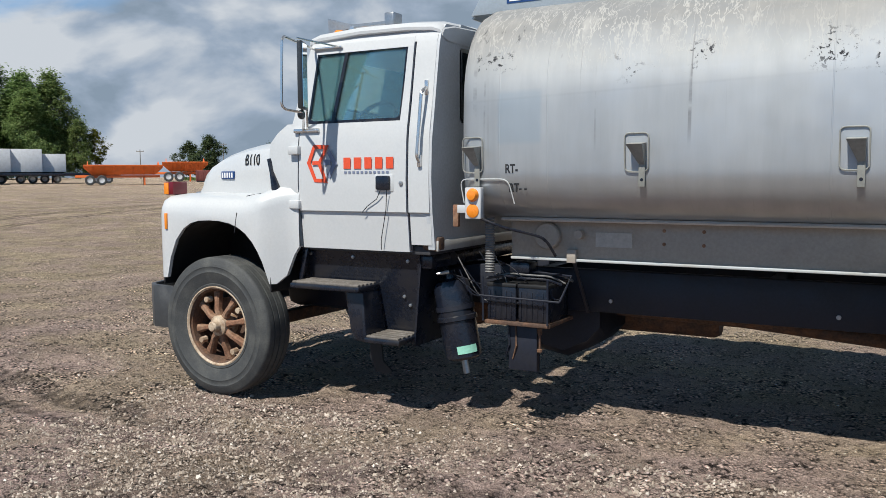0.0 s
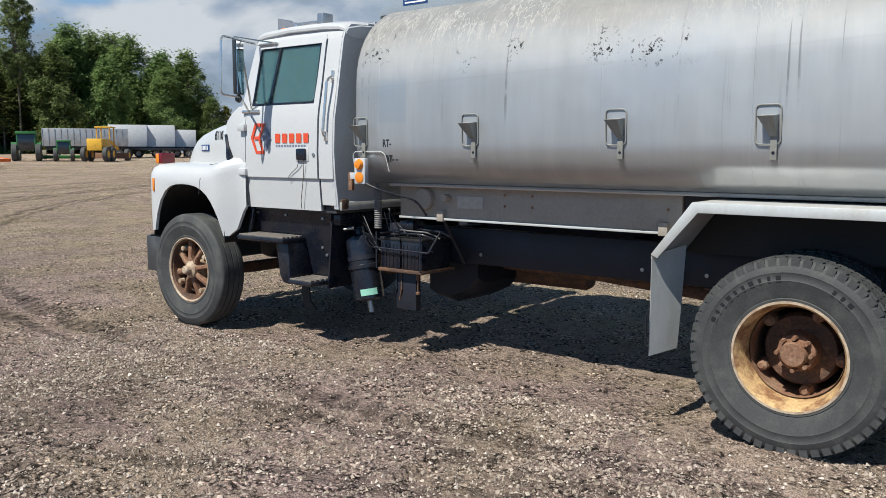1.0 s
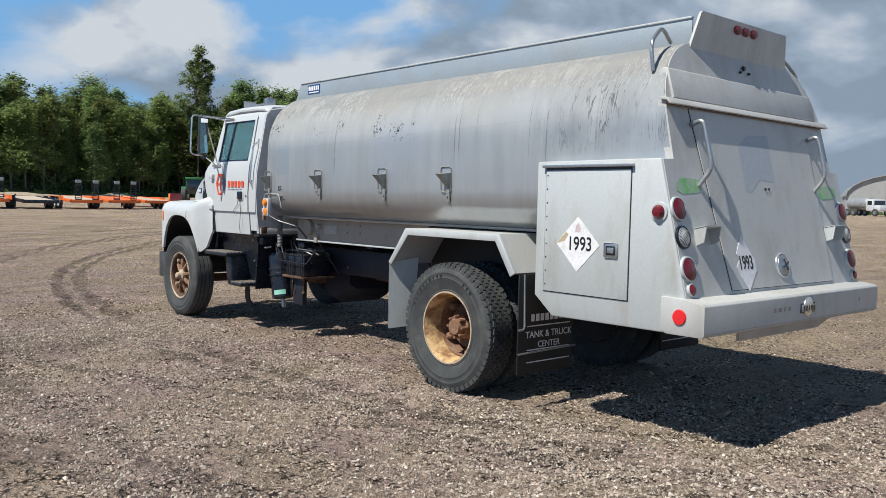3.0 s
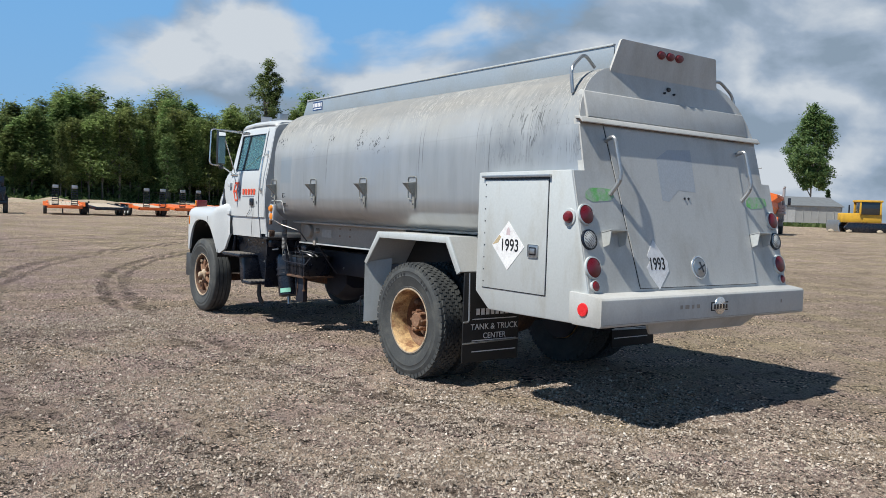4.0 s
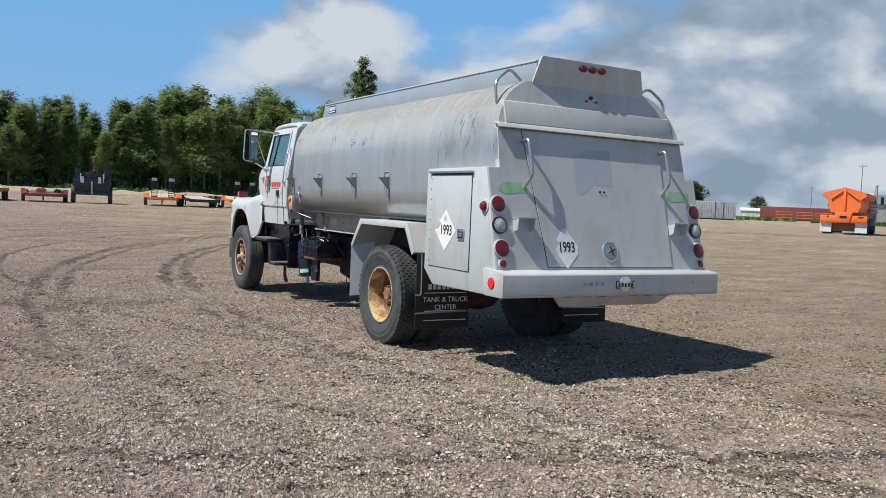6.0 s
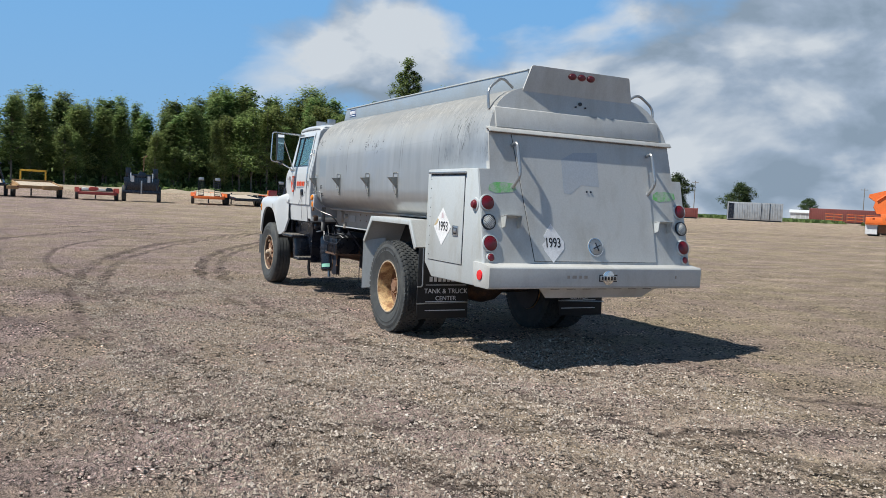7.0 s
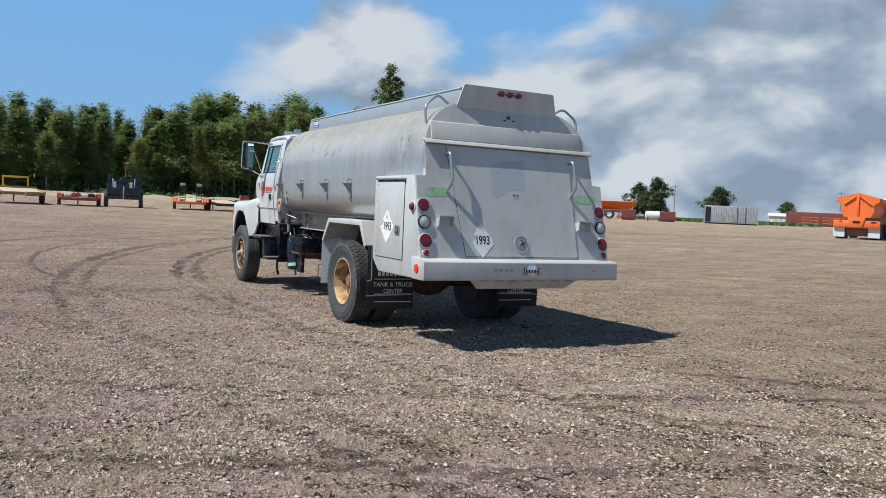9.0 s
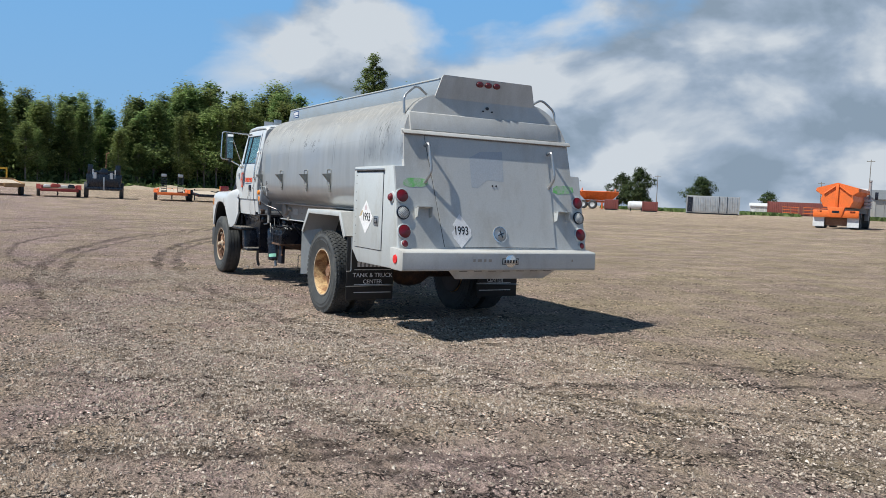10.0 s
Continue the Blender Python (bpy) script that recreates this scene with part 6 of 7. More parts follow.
part("cable_loop", tube(arc_path([(-3.10, -1.13, 1.45), (-3.13, -1.13, 1.60), (-2.80, -1.13, 1.60), (-2.76, -1.12, 1.45)], 0.05), 0.004, 6), ALU_SIDE, truck)
part("cab_sill", box(-3.352, -3.335, -1.05, 0.6, 1.13, 1.20, 0.004), ALU_PANEL, truck, "dull grey cab mount sill")
part("rusted_corner", box(-3.46, -3.33, -1.05, -0.96, 1.13, 1.225, 0.02), RUST_DARK, truck, "rusted through cab corner")
for x, z, r in ((-2.66, 1.24, 0.085), (-2.45, 1.255, 0.03)):
    part("skirt_port", lathe([(0.0, -0.05), (r * 0.9, -0.05), (r, -0.04), (r, 0), (0, 0)], (x, -0.81, z), seg=24), TAN_ALU, truck)
part("data_plate", box(-2.35, -2.12, -0.817, -0.81, 1.18, 1.27, 0.0), TAN_ALU_PALE, truck, "pale data plate")
for x, z in ((-1.93, 1.29), (-1.93, 1.21), (-1.70, 1.29), (-1.70, 1.21), (-0.70, 1.24)):
    part("skirt_hole", lathe([(0.0, -0.004), (0.009, -0.004), (0.011, 0), (0, 0)], (x, -0.81, z), seg=14), RUST, truck)
for x in (-2.5, -0.72):
    part("skirt_clip", box(x - 0.03, x + 0.03, -0.845, -0.805, 1.075, 1.16, 0.004), TAN_ALU, truck)
    part("tie_rod", tube([(x, -0.80, 1.09), (x, -0.52, 0.72)], 0.012, 8), RAIL, truck)
rnd = random.Random(17)
for k in range(5):
    a = Vector((-3.45 + rnd.random() * 0.25, -0.93 + rnd.random() * 0.15, 0.92 + rnd.random() * 0.16))
    b = Vector((-3.15 + rnd.random() * 0.35, -0.93 + rnd.random() * 0.12, 0.60 + rnd.random() * 0.25))
    c = (a + b) / 2 + Vector((rnd.random() * 0.16 - 0.08, -0.06 * rnd.random(), rnd.random() * 0.2 - 0.1))
    part("air_line", tube(arc_path([a, c, b], 0.15, 6), 0.003 + 0.002 * rnd.random(), 5), BLACK if k % 6 else CABLE, truck)
for k in range(2):
    x = -2.92 + 0.05 * k
    part("hanging_strap", tube([(x, -0.86, 0.68), (x + 0.01, -0.87, 0.52), (x - 0.02, -0.86, 0.40 + 0.08 * rnd.random())], 0.006, 5), RUST_DARK if k % 2 else BLACK, truck)


# ---- trees ----
def leaf_mat(name, dark, mid, light):
    m = bpy.data.materials.new(name)
    m.use_nodes = True
    add = nodes_of(m.node_tree)
    ran = add("ShaderNodeNewGeometry").outputs["Random Per Island"]
    who = add("ShaderNodeObjectInfo").outputs["Random"]
    r = add("ShaderNodeValToRGB", {0: ran})
    els = r.color_ramp.elements
    els[0].color, els[1].color = (*dark, 1), (*light, 1)
    els.new(0.55).color = (*mid, 1)
    v = add("ShaderNodeMapRange", {0: who, 3: 0.8, 4: 1.25}).outputs[0]
    h = add("ShaderNodeMapRange", {0: who, 3: 0.478, 4: 0.512}).outputs[0]
    c = add("ShaderNodeHueSaturation", {"Color": r.outputs[0], "Value": v, "Hue": h}).outputs[0]
    d = add("ShaderNodeBsdfPrincipled", {"Base Color": c, "Roughness": 0.6, "Specular IOR Level": 0.25})
    t = add("ShaderNodeBsdfTranslucent", {"Color": c})
    mx = add("ShaderNodeMixShader", {0: 0.6, 1: d.outputs[0], 2: t.outputs[0]})
    add("ShaderNodeOutputMaterial", {0: mx.outputs[0]})
    return m


LEAF = leaf_mat("green leaves", (0.078, 0.125, 0.042), (0.175, 0.25, 0.082), (0.29, 0.36, 0.145))
LEAF_DARK = leaf_mat("dark green needles", (0.06, 0.10, 0.038), (0.14, 0.205, 0.072), (0.235, 0.295, 0.125))
LEAF_LIGHT = leaf_mat("light green leaves", (0.10, 0.145, 0.045), (0.225, 0.285, 0.09), (0.35, 0.405, 0.165))
LEAF_PINE = leaf_mat("blackish green needles", (0.035, 0.06, 0.026), (0.08, 0.12, 0.052), (0.14, 0.185, 0.08))
LEAF_YELLOW = leaf_mat("yellow green leaves", (0.06, 0.085, 0.012), (0.14, 0.16, 0.022), (0.24, 0.24, 0.04))
BARK = mat("grey brown bark", (0.16, 0.14, 0.115), 0.9, spots=(0.26, 0.235, 0.20), amount=0.7, scale=6, grain=0.3, bump=0.3, bump_scale=25)


def crown_mesh(name, seed, height, base, spread, clumps, per, size, cone, material, point=0.6, loose=0.62, lump=1.0, flat=0.8):
    """A crown of many small bent leaves gathered in clumps, with an uneven outline."""
    rs = np.random.RandomState(seed)
    cs = []
    while len(cs) < clumps:
        u = rs.uniform(0, 1) ** 0.85
        z = base + (height - base) * u
        wide = spread * ((1 - u) ** 0.75 * 0.95 + 0.08 if cone else 1.35 * (u + 0.10) ** 0.45 * (1.02 - u) ** point)
        a = rs.uniform(0, 6.283)
        r = wide * rs.uniform(0.25, 1.0) ** 0.6 * (0.78 + 0.26 * math.sin(3 * a + seed) * math.sin(2 * a + 9 * u + seed) + 0.28 * math.sin(a + 7 * u + 2 * seed))
        cs.append((r * math.cos(a), r * math.sin(a), z))
    for k in range(clumps // 9):
        a, u = rs.uniform(0, 6.283), rs.uniform(0.0, 1.0)
        r = spread * 0.42 * rs.choice((0.0, 0.5, 1.0)) * (1 - u * 0.6)
        cs.append((r * math.cos(a), r * math.sin(a), height * (0.92 + 0.19 * u - 0.12 * r / spread)))
    cs = np.array(cs)
    clumps = len(cs)
    rad = rs.uniform(0.5, 1.25, clumps) * lump * spread * (0.14 if cone else 0.17)
    n = clumps * per
    ctr = np.repeat(cs, per, 0)
    off = rs.normal(0, loose, (n, 3)) * np.repeat(rad, per)[:, None]
    off[:, 2] *= flat
    p = ctr + off
    out = p - np.array((0, 0, base + 0.35 * (height - base)))
    out /= np.maximum(1e-6, np.linalg.norm(out, axis=1))[:, None]
    nrm = 0.8 * out + rs.normal(0, 0.5, (n, 3)) + np.array((0, 0, 0.45))
    nrm /= np.linalg.norm(nrm, axis=1)[:, None]
    t = np.cross(nrm, rs.normal(0, 1, (n, 3)))
    t /= np.linalg.norm(t, axis=1)[:, None]
    b = np.cross(nrm, t)
    s = (size * rs.uniform(0.55, 1.35, n))[:, None]
    leaf = np.stack([p - t * s, p - b * s * 0.6 + nrm * s * 0.1, p + t * s * 0.9 + b * s * 0.5], 1).reshape(-1, 3)
    me = bpy.data.meshes.new(name)
    me.from_pydata(leaf.tolist(), [], np.arange(n * 3).reshape(-1, 3).tolist())
    me.materials.append(material)
    return me, cs


def tree(label, seed, height, base, spread, clumps=170, per=22, size=0.135, cone=False, material=None, point=0.6, loose=0.62, lump=1.0, flat=0.8, category="tree", group=""):
    ob = thing("tree", label, category, group=group)
    me, cs = crown_mesh("crown", seed, height, base, spread, clumps, per, size, cone, material or LEAF, point, loose, lump, flat)
    cr = new("crown", me)
    cr.parent = ob
    rs = random.Random(seed)
    bm = tube([(0, 0, -0.3), (0.05, 0.02, height * 0.3), (-0.06, 0.05, height * 0.6), (0.02, 0, height * 0.9)], [0.007 * height + 0.02, 0.006 * height + 0.015, 0.004 * height + 0.01, 0.015], 8)
    for c in cs[:: max(1, len(cs) // 16)]:
        z = max(height * 0.2, c[2] * 0.72)
        tube([(0, 0, z), tuple(Vector((c[0] * 0.5, c[1] * 0.5, (z + c[2]) / 2))), tuple(c)], [0.006 * height, 0.004 * height, 0.012], 5, bm)
    part("trunk", bm, BARK, ob)
    return ob


WOOD = "trees along the yard edge"
kinds = [
    tree("tall green leafy tree at the yard edge", 11, 10.0, 2.8, 1.9, clumps=480, per=18, size=0.125, point=1.0, loose=0.7, lump=1.1, group=WOOD),
    tree("green leafy tree with a bare lower trunk", 12, 10.0, 3.6, 1.8, clumps=460, per=18, size=0.125, point=1.1, loose=0.7, lump=1.1, group=WOOD),
    tree("slim green tree with light foliage", 13, 10.0, 3.2, 1.5, clumps=360, per=20, size=0.115, material=LEAF, point=0.9, loose=0.75, lump=1.35, flat=0.35, group=WOOD),
    tree("dark green conical tree at the yard edge", 14, 10.0, 2.2, 2.2, clumps=420, per=19, size=0.12, cone=True, material=LEAF_DARK, loose=0.7, lump=1.4, flat=0.45, group=WOOD),
    tree("broad dark green leafy tree", 15, 10.0, 0.8, 2.6, clumps=260, per=24, size=0.19, material=LEAF_DARK, point=0.9, group=WOOD),
    tree("bushy yellow green tree", 16, 10.0, 2.6, 2.0, clumps=460, per=18, size=0.125, material=LEAF_LIGHT, point=0.95, loose=0.75, lump=1.3, group=WOOD),
    tree("thin pointed green tree with airy foliage", 17, 10.0, 3.0, 2.0, clumps=340, per=20, size=0.115, cone=True, material=LEAF_LIGHT, loose=0.75, lump=1.5, flat=0.35, group=WOOD),
]
EDGE = [(-102, -63, 12.0), (-102, -36, 12.6), (-103, -12, 12.3), (-108, 3, 12.3), (-114, 15, 12.9), (-122, 30, 15.9), (-138, 48, 18.9), (-152, 66, 20.7), (-163, 81, 20.1), (-158, 96, 18.3)]


def along(line, step):
    out, carry = [], 0.0
    for (xa, ya, ha), (xb, yb, hb) in zip(line, line[1:]):
        n = math.hypot(xb - xa, yb - ya)
        d = carry
        while d < n:
            t = d / n
            out.append((xa + (xb - xa) * t, ya + (yb - ya) * t, ha + (hb - ha) * t, (xb - xa) / n, (yb - ya) / n))
            d += step
        carry = d - n
    return out


rnd = random.Random(21)
first = set()
for row, (back, step_, k) in enumerate(((0.0, 3.7, 0.70), (3.2, 2.6, 0.84), (7.5, 2.7, 0.92), (12.0, 3.2, 1.0))):
    for x, y, h, tx, ty in along(EDGE, step_):
        x, y = x - ty * back + rnd.uniform(-2.2, 2.2), y + tx * back + rnd.uniform(-2.2, 2.2)
        i = rnd.choice(((0, 1, 2, 5, 6, 6, 2, 3), (0, 1, 3, 5, 2, 6, 0))[row] if row < 2 else (4, 0, 5, 6, 1, 5))
        f = 0.92 * h * k * (rnd.uniform(0.55, 1.25) if row < 1 else rnd.choice((rnd.uniform(0.74, 0.98), rnd.uniform(0.92, 1.10)))) / 10.0
        wide = rnd.uniform(1.1, 1.9) * (1.15 if f < 0.7 else 1.0) if row < 1 else rnd.uniform(1.1, 1.7)
        place = pose(x, y, land(x, y) - 0.1, 0, 0, rnd.uniform(0, 360)) @ Matrix.Diagonal((f * wide * rnd.uniform(0.8, 1.25), f * wide, f, 1))
        if i not in first:
            first.add(i)
            kinds[i].matrix_world = place
        else:
            c = copy_thing(kinds[i], place)
            c.matrix_world = place
# full broad trees where the wood ends
oak = tree("broad full dark green tree where the wood ends", 61, 12.5, 0.9, 5.0, clumps=230, per=90, size=0.22, material=LEAF, lump=1.25, loose=0.46, group=WOOD)
oak.matrix_world = pose(-141.1, 94.7, land(-141.1, 94.7) - 0.1) @ Matrix.Scale(1.4, 4)
for x, y, k, r in ((-146.0, 84.9, 1.12, 80), (-136.9, 87.0, 0.80, 200), (-148.8, 74.4, 1.18, 150), (-139.0, 76.5, 0.86, 20), (-141.8, 68.1, 0.95, 260), (-134.1, 95.0, 0.55, 120), (-141.8, 89.8, 0.98, 310), (-151.6, 80.7, 1.15, 60), (-157.2, 87.7, 1.2, 170), (-152.3, 95.4, 0.95, 40)):
    place = pose(x, y, land(x, y) - 0.1, 0, 0, r) @ Matrix.Scale(1.4 * k, 4)
    copy_thing(oak, place).matrix_world = place
tall = tree("very tall slender green tree above the others", 31, 26.0, 11.0, 5.2, clumps=230, per=60, size=0.24, point=0.42, lump=0.9, loose=0.5)
tall.matrix_world = pose(-145.7, 63.9, land(-145.7, 63.9))
for lab, x, y, h, w, m_, c in (("yellow green young tree beside the wood", -133.5, 97.9, 8.4, 3.6, LEAF_YELLOW, 46), ("round dark green tree standing alone", -122.4, 110.5, 6.4, 3.8, LEAF_PINE, 50),
                               ("rounded dark green pine beyond the yard", -116.0, 109.3, 7.2, 4.5, LEAF_PINE, 90), ("low spreading dark green pine", -107.9, 117.7, 6.0, 4.3, LEAF_PINE, 80),
                               ("large full green tree behind the grey building", -87.5, 159.2, 22.5, 6.3, LEAF_DARK, 190), ("small distant dark tree", -137.0, 172.0, 5.0, 4.0, LEAF_PINE, 40),
                               ("small dark conifer beside the grey building", -77.4, 147.7, 6.3, 1.7, LEAF_PINE, 30)):
    t = tree(lab, int(h * 100), h, h * (0.33 if h > 10 else 0.10), w, clumps=c * 3, per=44, size=0.30 if h > 10 else 0.18, cone="conifer" in lab, material=m_, loose=0.42, point=0.38 if h > 10 else 0.5)
    t.matrix_world = pose(x, y, land(x, y) - 0.1, 0, 0, h * 50)


def bushes():
    """Low growth under the trees, one mesh of small leaves."""
    rs = np.random.RandomState(8)
    quads = []
    for x, y, h, tx, ty in along(EDGE, 1.1):
        for back in (-2.2, 2.0, 6.5, 11.5):
            x1, y1 = x - ty * back + rs.uniform(-1.0, 1.0), y + tx * back + rs.uniform(-1.0, 1.0)
            z1 = land(x1, y1)
            hh = rs.uniform(0.3, 0.9) if back < 0 else rs.uniform(1.0, 3.2) if back < 5 else rs.uniform(2.4, 5.2)
            n = 30 if back < 0 else 80 if back < 5 else 150
            p = np.stack([x1 + rs.normal(0, 0.8, n), y1 + rs.normal(0, 0.8, n), z1 + hh * rs.uniform(0, 1, n)], 1)
            a = rs.normal(0, 0.16, (n, 3))
            b = rs.normal(0, 0.16, (n, 3))
            quads.append(np.stack([p - a, p - b, p + a, p + b], 1).reshape(-1, 3))
    v = np.concatenate(quads)
    me = bpy.data.meshes.new("undergrowth")
    me.from_pydata(v.tolist(), [], np.arange(len(v)).reshape(-1, 4).tolist())
    me.materials.append(LEAF_DARK)
    tagged(new("undergrowth", me), "dark green undergrowth and grass below the trees", "undergrowth", kind="stuff")


bushes()


# ---- things parked round the yard ----
def paint(name, c, rough=0.5, spots=None, metal=0.0):
    return mat(name, c, rough, metal=metal, spots=spots or tuple(v * 0.55 for v in c), amount=0.6, scale=2.5, grain=0.12, grain_scale=20)


ORANGE = paint("orange machine paint", (0.78, 0.16, 0.025), spots=(0.55, 0.14, 0.04))
YELLOW = paint("yellow machine paint", (0.70, 0.40, 0.03), spots=(0.40, 0.22, 0.04))
GREEN = paint("green machine paint", (0.03, 0.16, 0.04))
RED = paint("dull red paint", (0.32, 0.045, 0.035), spots=(0.20, 0.05, 0.035))
MAROON = paint("weathered maroon steel", (0.20, 0.055, 0.045), spots=(0.13, 0.05, 0.04))
DECK = paint("grey tan plank deck", (0.52, 0.43, 0.33), 0.8, spots=(0.36, 0.30, 0.23))
TANM = paint("weathered tan steel and timber", (0.36, 0.22, 0.10), 0.8, spots=(0.22, 0.12, 0.06))
GREYM = paint("grey machine paint", (0.30, 0.31, 0.32))
WHITEM = paint("white vehicle paint", (0.62, 0.63, 0.64), spots=(0.48, 0.48, 0.47))
SILVER = mat("corrugated bare metal", (0.42, 0.43, 0.44), 0.5, metal=0.5, spots=(0.26, 0.26, 0.26), amount=0.7, scale=1.5)
CLAD = mat("grey steel cladding", (0.34, 0.34, 0.33), 0.6, spots=(0.28, 0.28, 0.27), scale=1.2)
ROOF = mat("dark grey roof sheet", (0.17, 0.18, 0.19), 0.6, spots=(0.13, 0.13, 0.14), scale=1.2)
SANDM = mat("pale sand and soil", (0.38, 0.31, 0.23), 0.95, spots=(0.24, 0.20, 0.14), amount=0.8, scale=1.2, grain=0.2, bump=0.4, bump_scale=8)
CAB_GLASS = mat("dark vehicle glass", (0.02, 0.025, 0.03), 0.08, coat=0.5, grain=0.0)


def wheel(parent, x, y, r, w, rim=None, axis="y", name="wheel"):
    p = [(r * 0.55, -w / 2), (r * 0.9, -w / 2), (r, -w * 0.36), (r, w * 0.36), (r * 0.9, w / 2), (r * 0.55, w / 2)]
    t = part(name, lathe(p, (x, y, r), axis, 20, close=True), RUBBER, parent)
    part("rim", lathe([(0, -w * 0.3), (r * 0.3, -w * 0.36), (r * 0.56, -w * 0.42), (r * 0.56, w * 0.42), (r * 0.3, w * 0.36), (0, w * 0.3)], (x, y, r), axis, 16), rim or STEEL, t)
    return t


def at(ob, x, y, turn=0.0, size=1.0):
    ob.matrix_world = pose(x, y, land(x, y), 0, 0, turn) @ Matrix.Scale(size, 4)
    return ob


def equipment_trailer(label, frame_m, deck_m, length, width, ramps=False, lift=0.55):
    """A low trailer, its tail towards +x: deck planks, frame, tandem wheels with fenders, tongue, maybe raised ramps."""
    t = thing("equipment_trailer", label, "trailer", group="trailers by the trees")
    n = 7
    for k in range(n):
        y0 = -width / 2 + 0.12 + (width - 0.24) * k / n
        part("plank", box(-length, 0, y0, y0 + (width - 0.24) / n - 0.02, lift, lift + 0.05, 0.0), deck_m, t)
    for s in SIDES:
        part("side_rail", box(-length, 0.05, s * width / 2 - 0.06, s * width / 2 + 0.06, lift - 0.12, lift + 0.08, 0.01), frame_m, t)
        for x in (-length * 0.42, -length * 0.42 - 0.85):
            wheel(t, x, s * (width / 2 + 0.14), 0.36, 0.22, WHITEM)
        part("wheel_guard", prism([(-length * 0.42 - 1.35, lift), (-length * 0.42 - 1.2, 0.82), (-length * 0.42 + 0.35, 0.82), (-length * 0.42 + 0.5, lift), (-length * 0.42 + 0.42, lift), (-length * 0.42 + 0.3, 0.78), (-length * 0.42 - 1.15, 0.78), (-length * 0.42 - 1.27, lift)], "y", s * (width / 2 + 0.02), s * (width / 2 + 0.28)), frame_m, t)
        part("tongue", tube([(-length, s * width * 0.35, lift), (-length - 1.4, 0, lift - 0.05)], 0.06, 6), frame_m, t)
        part("tail_lamp", box(0.05, 0.08, s * width / 2 - 0.10, s * width / 2 + 0.02, lift - 0.08, lift, 0.0), RED_LENS, t)
        if ramps:
            r = part("ramp", box(0.02, 0.09, s * width * 0.28 - 0.2, s * width * 0.28 + 0.2, lift, lift + 0.12, 0.01), BLACK, t, "raised black ladder ramp")
            for k in range(7):
                part("rung", box(0.02, 0.10, s * width * 0.28 - 0.2, s * width * 0.28 + 0.2, lift + 0.15 + 0.14 * k, lift + 0.20 + 0.14 * k, 0.0), BLACK, r)
            for d in (-0.2, 0.17):
                part("stile", box(0.03, 0.08, s * width * 0.28 + d, s * width * 0.28 + d + 0.03, lift, lift + 1.2, 0.0), BLACK, r)
            part("foot_plate", box(0.0, 0.12, s * width * 0.28 - 0.17, s * width * 0.28 + 0.17, lift + 1.12, lift + 1.32, 0.01), SILVER, r)
    part("tail_beam", box(-0.02, 0.10, -width / 2, width / 2, lift - 0.14, lift + 0.06, 0.01), frame_m, t)
    part("jack", tube([(-length - 1.2, 0, 0.02), (-length - 1.2, 0, 0.9)], 0.05, 6), BLACK, t)
    # the bed climbs towards the tongue
    for o in t.children:
        if o.name.split(".")[0] in ("plank", "side_rail", "tongue"):
            o.data.transform(Matrix(((1, 0, 0, 0), (0, 1, 0, 0), (-0.045, 0, 1, 0), (0, 0, 0, 1))))
    return t


at(equipment_trailer("orange equipment trailer with two raised black ramps", ORANGE, DECK, 5.5, 1.95, True), -49.5, 6.5, -11)
at(equipment_trailer("dark car hauler trailer with a tan deck", BLACK, DECK, 5.0, 2.0, False, 0.5), -49.5, 9.3, -1)
at(equipment_trailer("orange tandem trailer with raised ramps and white wheels", ORANGE, DECK, 5.0, 1.9, True), -50.0, 12.2, -2)
at(equipment_trailer("orange tandem trailer standing in the row", ORANGE, ORANGE, 5.0, 2.0, True), -51.0, 15.0, 0)
at(equipment_trailer("orange low trailer at the end of the row", ORANGE, DECK, 5.0, 2.0, False), -53.0, 18.2, 4)
at(equipment_trailer("orange low trailer standing further back", ORANGE, ORANGE, 5.0, 2.0, False), -60.5, 21.2, 6)
rt = at(equipment_trailer("red low trailer with clutter on its deck", RED, DECK, 4.0, 2.2, False, 0.5), -49.8, -0.6, -3)
for y, w, h, m_ in ((-0.75, 0.30, 0.16, WHITEM), (-0.25, 0.42, 0.22, RED), (0.22, 0.34, 0.14, WHITEM), (0.72, 0.26, 0.20, BLACK)):
    part("load", prism([(y - w, 0.62), (y + w, 0.62), (y + w * 0.7, 0.62 + h), (y - w * 0.4, 0.62 + h * 1.2)], "x", -1.4, -0.4, 0.04), m_, rt)
for s in SIDES:
    part("stake", box(-0.05, 0.08, s * 1.02 - 0.06, s * 1.02 + 0.06, 0.5, 0.78, 0.01), RED, rt)
ft = at(equipment_trailer("tan deck flatbed trailer with a yellow headboard", TANM, DECK, 5.5, 2.5, False, 0.72), -49.8, -3.95, 4)
for s in SIDES:
    part("headboard_post", box(-5.5, -5.4, s * 0.78 - 0.05, s * 0.78 + 0.05, 1.0, 1.82, 0.01), YELLOW, ft)
part("headboard_rail", box(-5.5, -5.4, -0.83, 0.83, 1.72, 1.85, 0.01), YELLOW, ft)
part("headboard_sill", box(-5.5, -5.38, -1.3, 1.3, 0.98, 1.14, 0.01), TANM, ft)
part("tool_box", box(0.10, 0.40, 0.1, 0.95, 0.52, 0.80, 0.02), TANM, ft)
part("side_step", box(-1.2, -0.1, -1.9, -1.25, 0.50, 0.72, 0.02), TANM, ft)
dk = at(equipment_trailer("dark flatbed trailer with a black rack", BLACK, DECK, 5.5, 2.4, False, 0.8), -50.0, -7.2, 2)
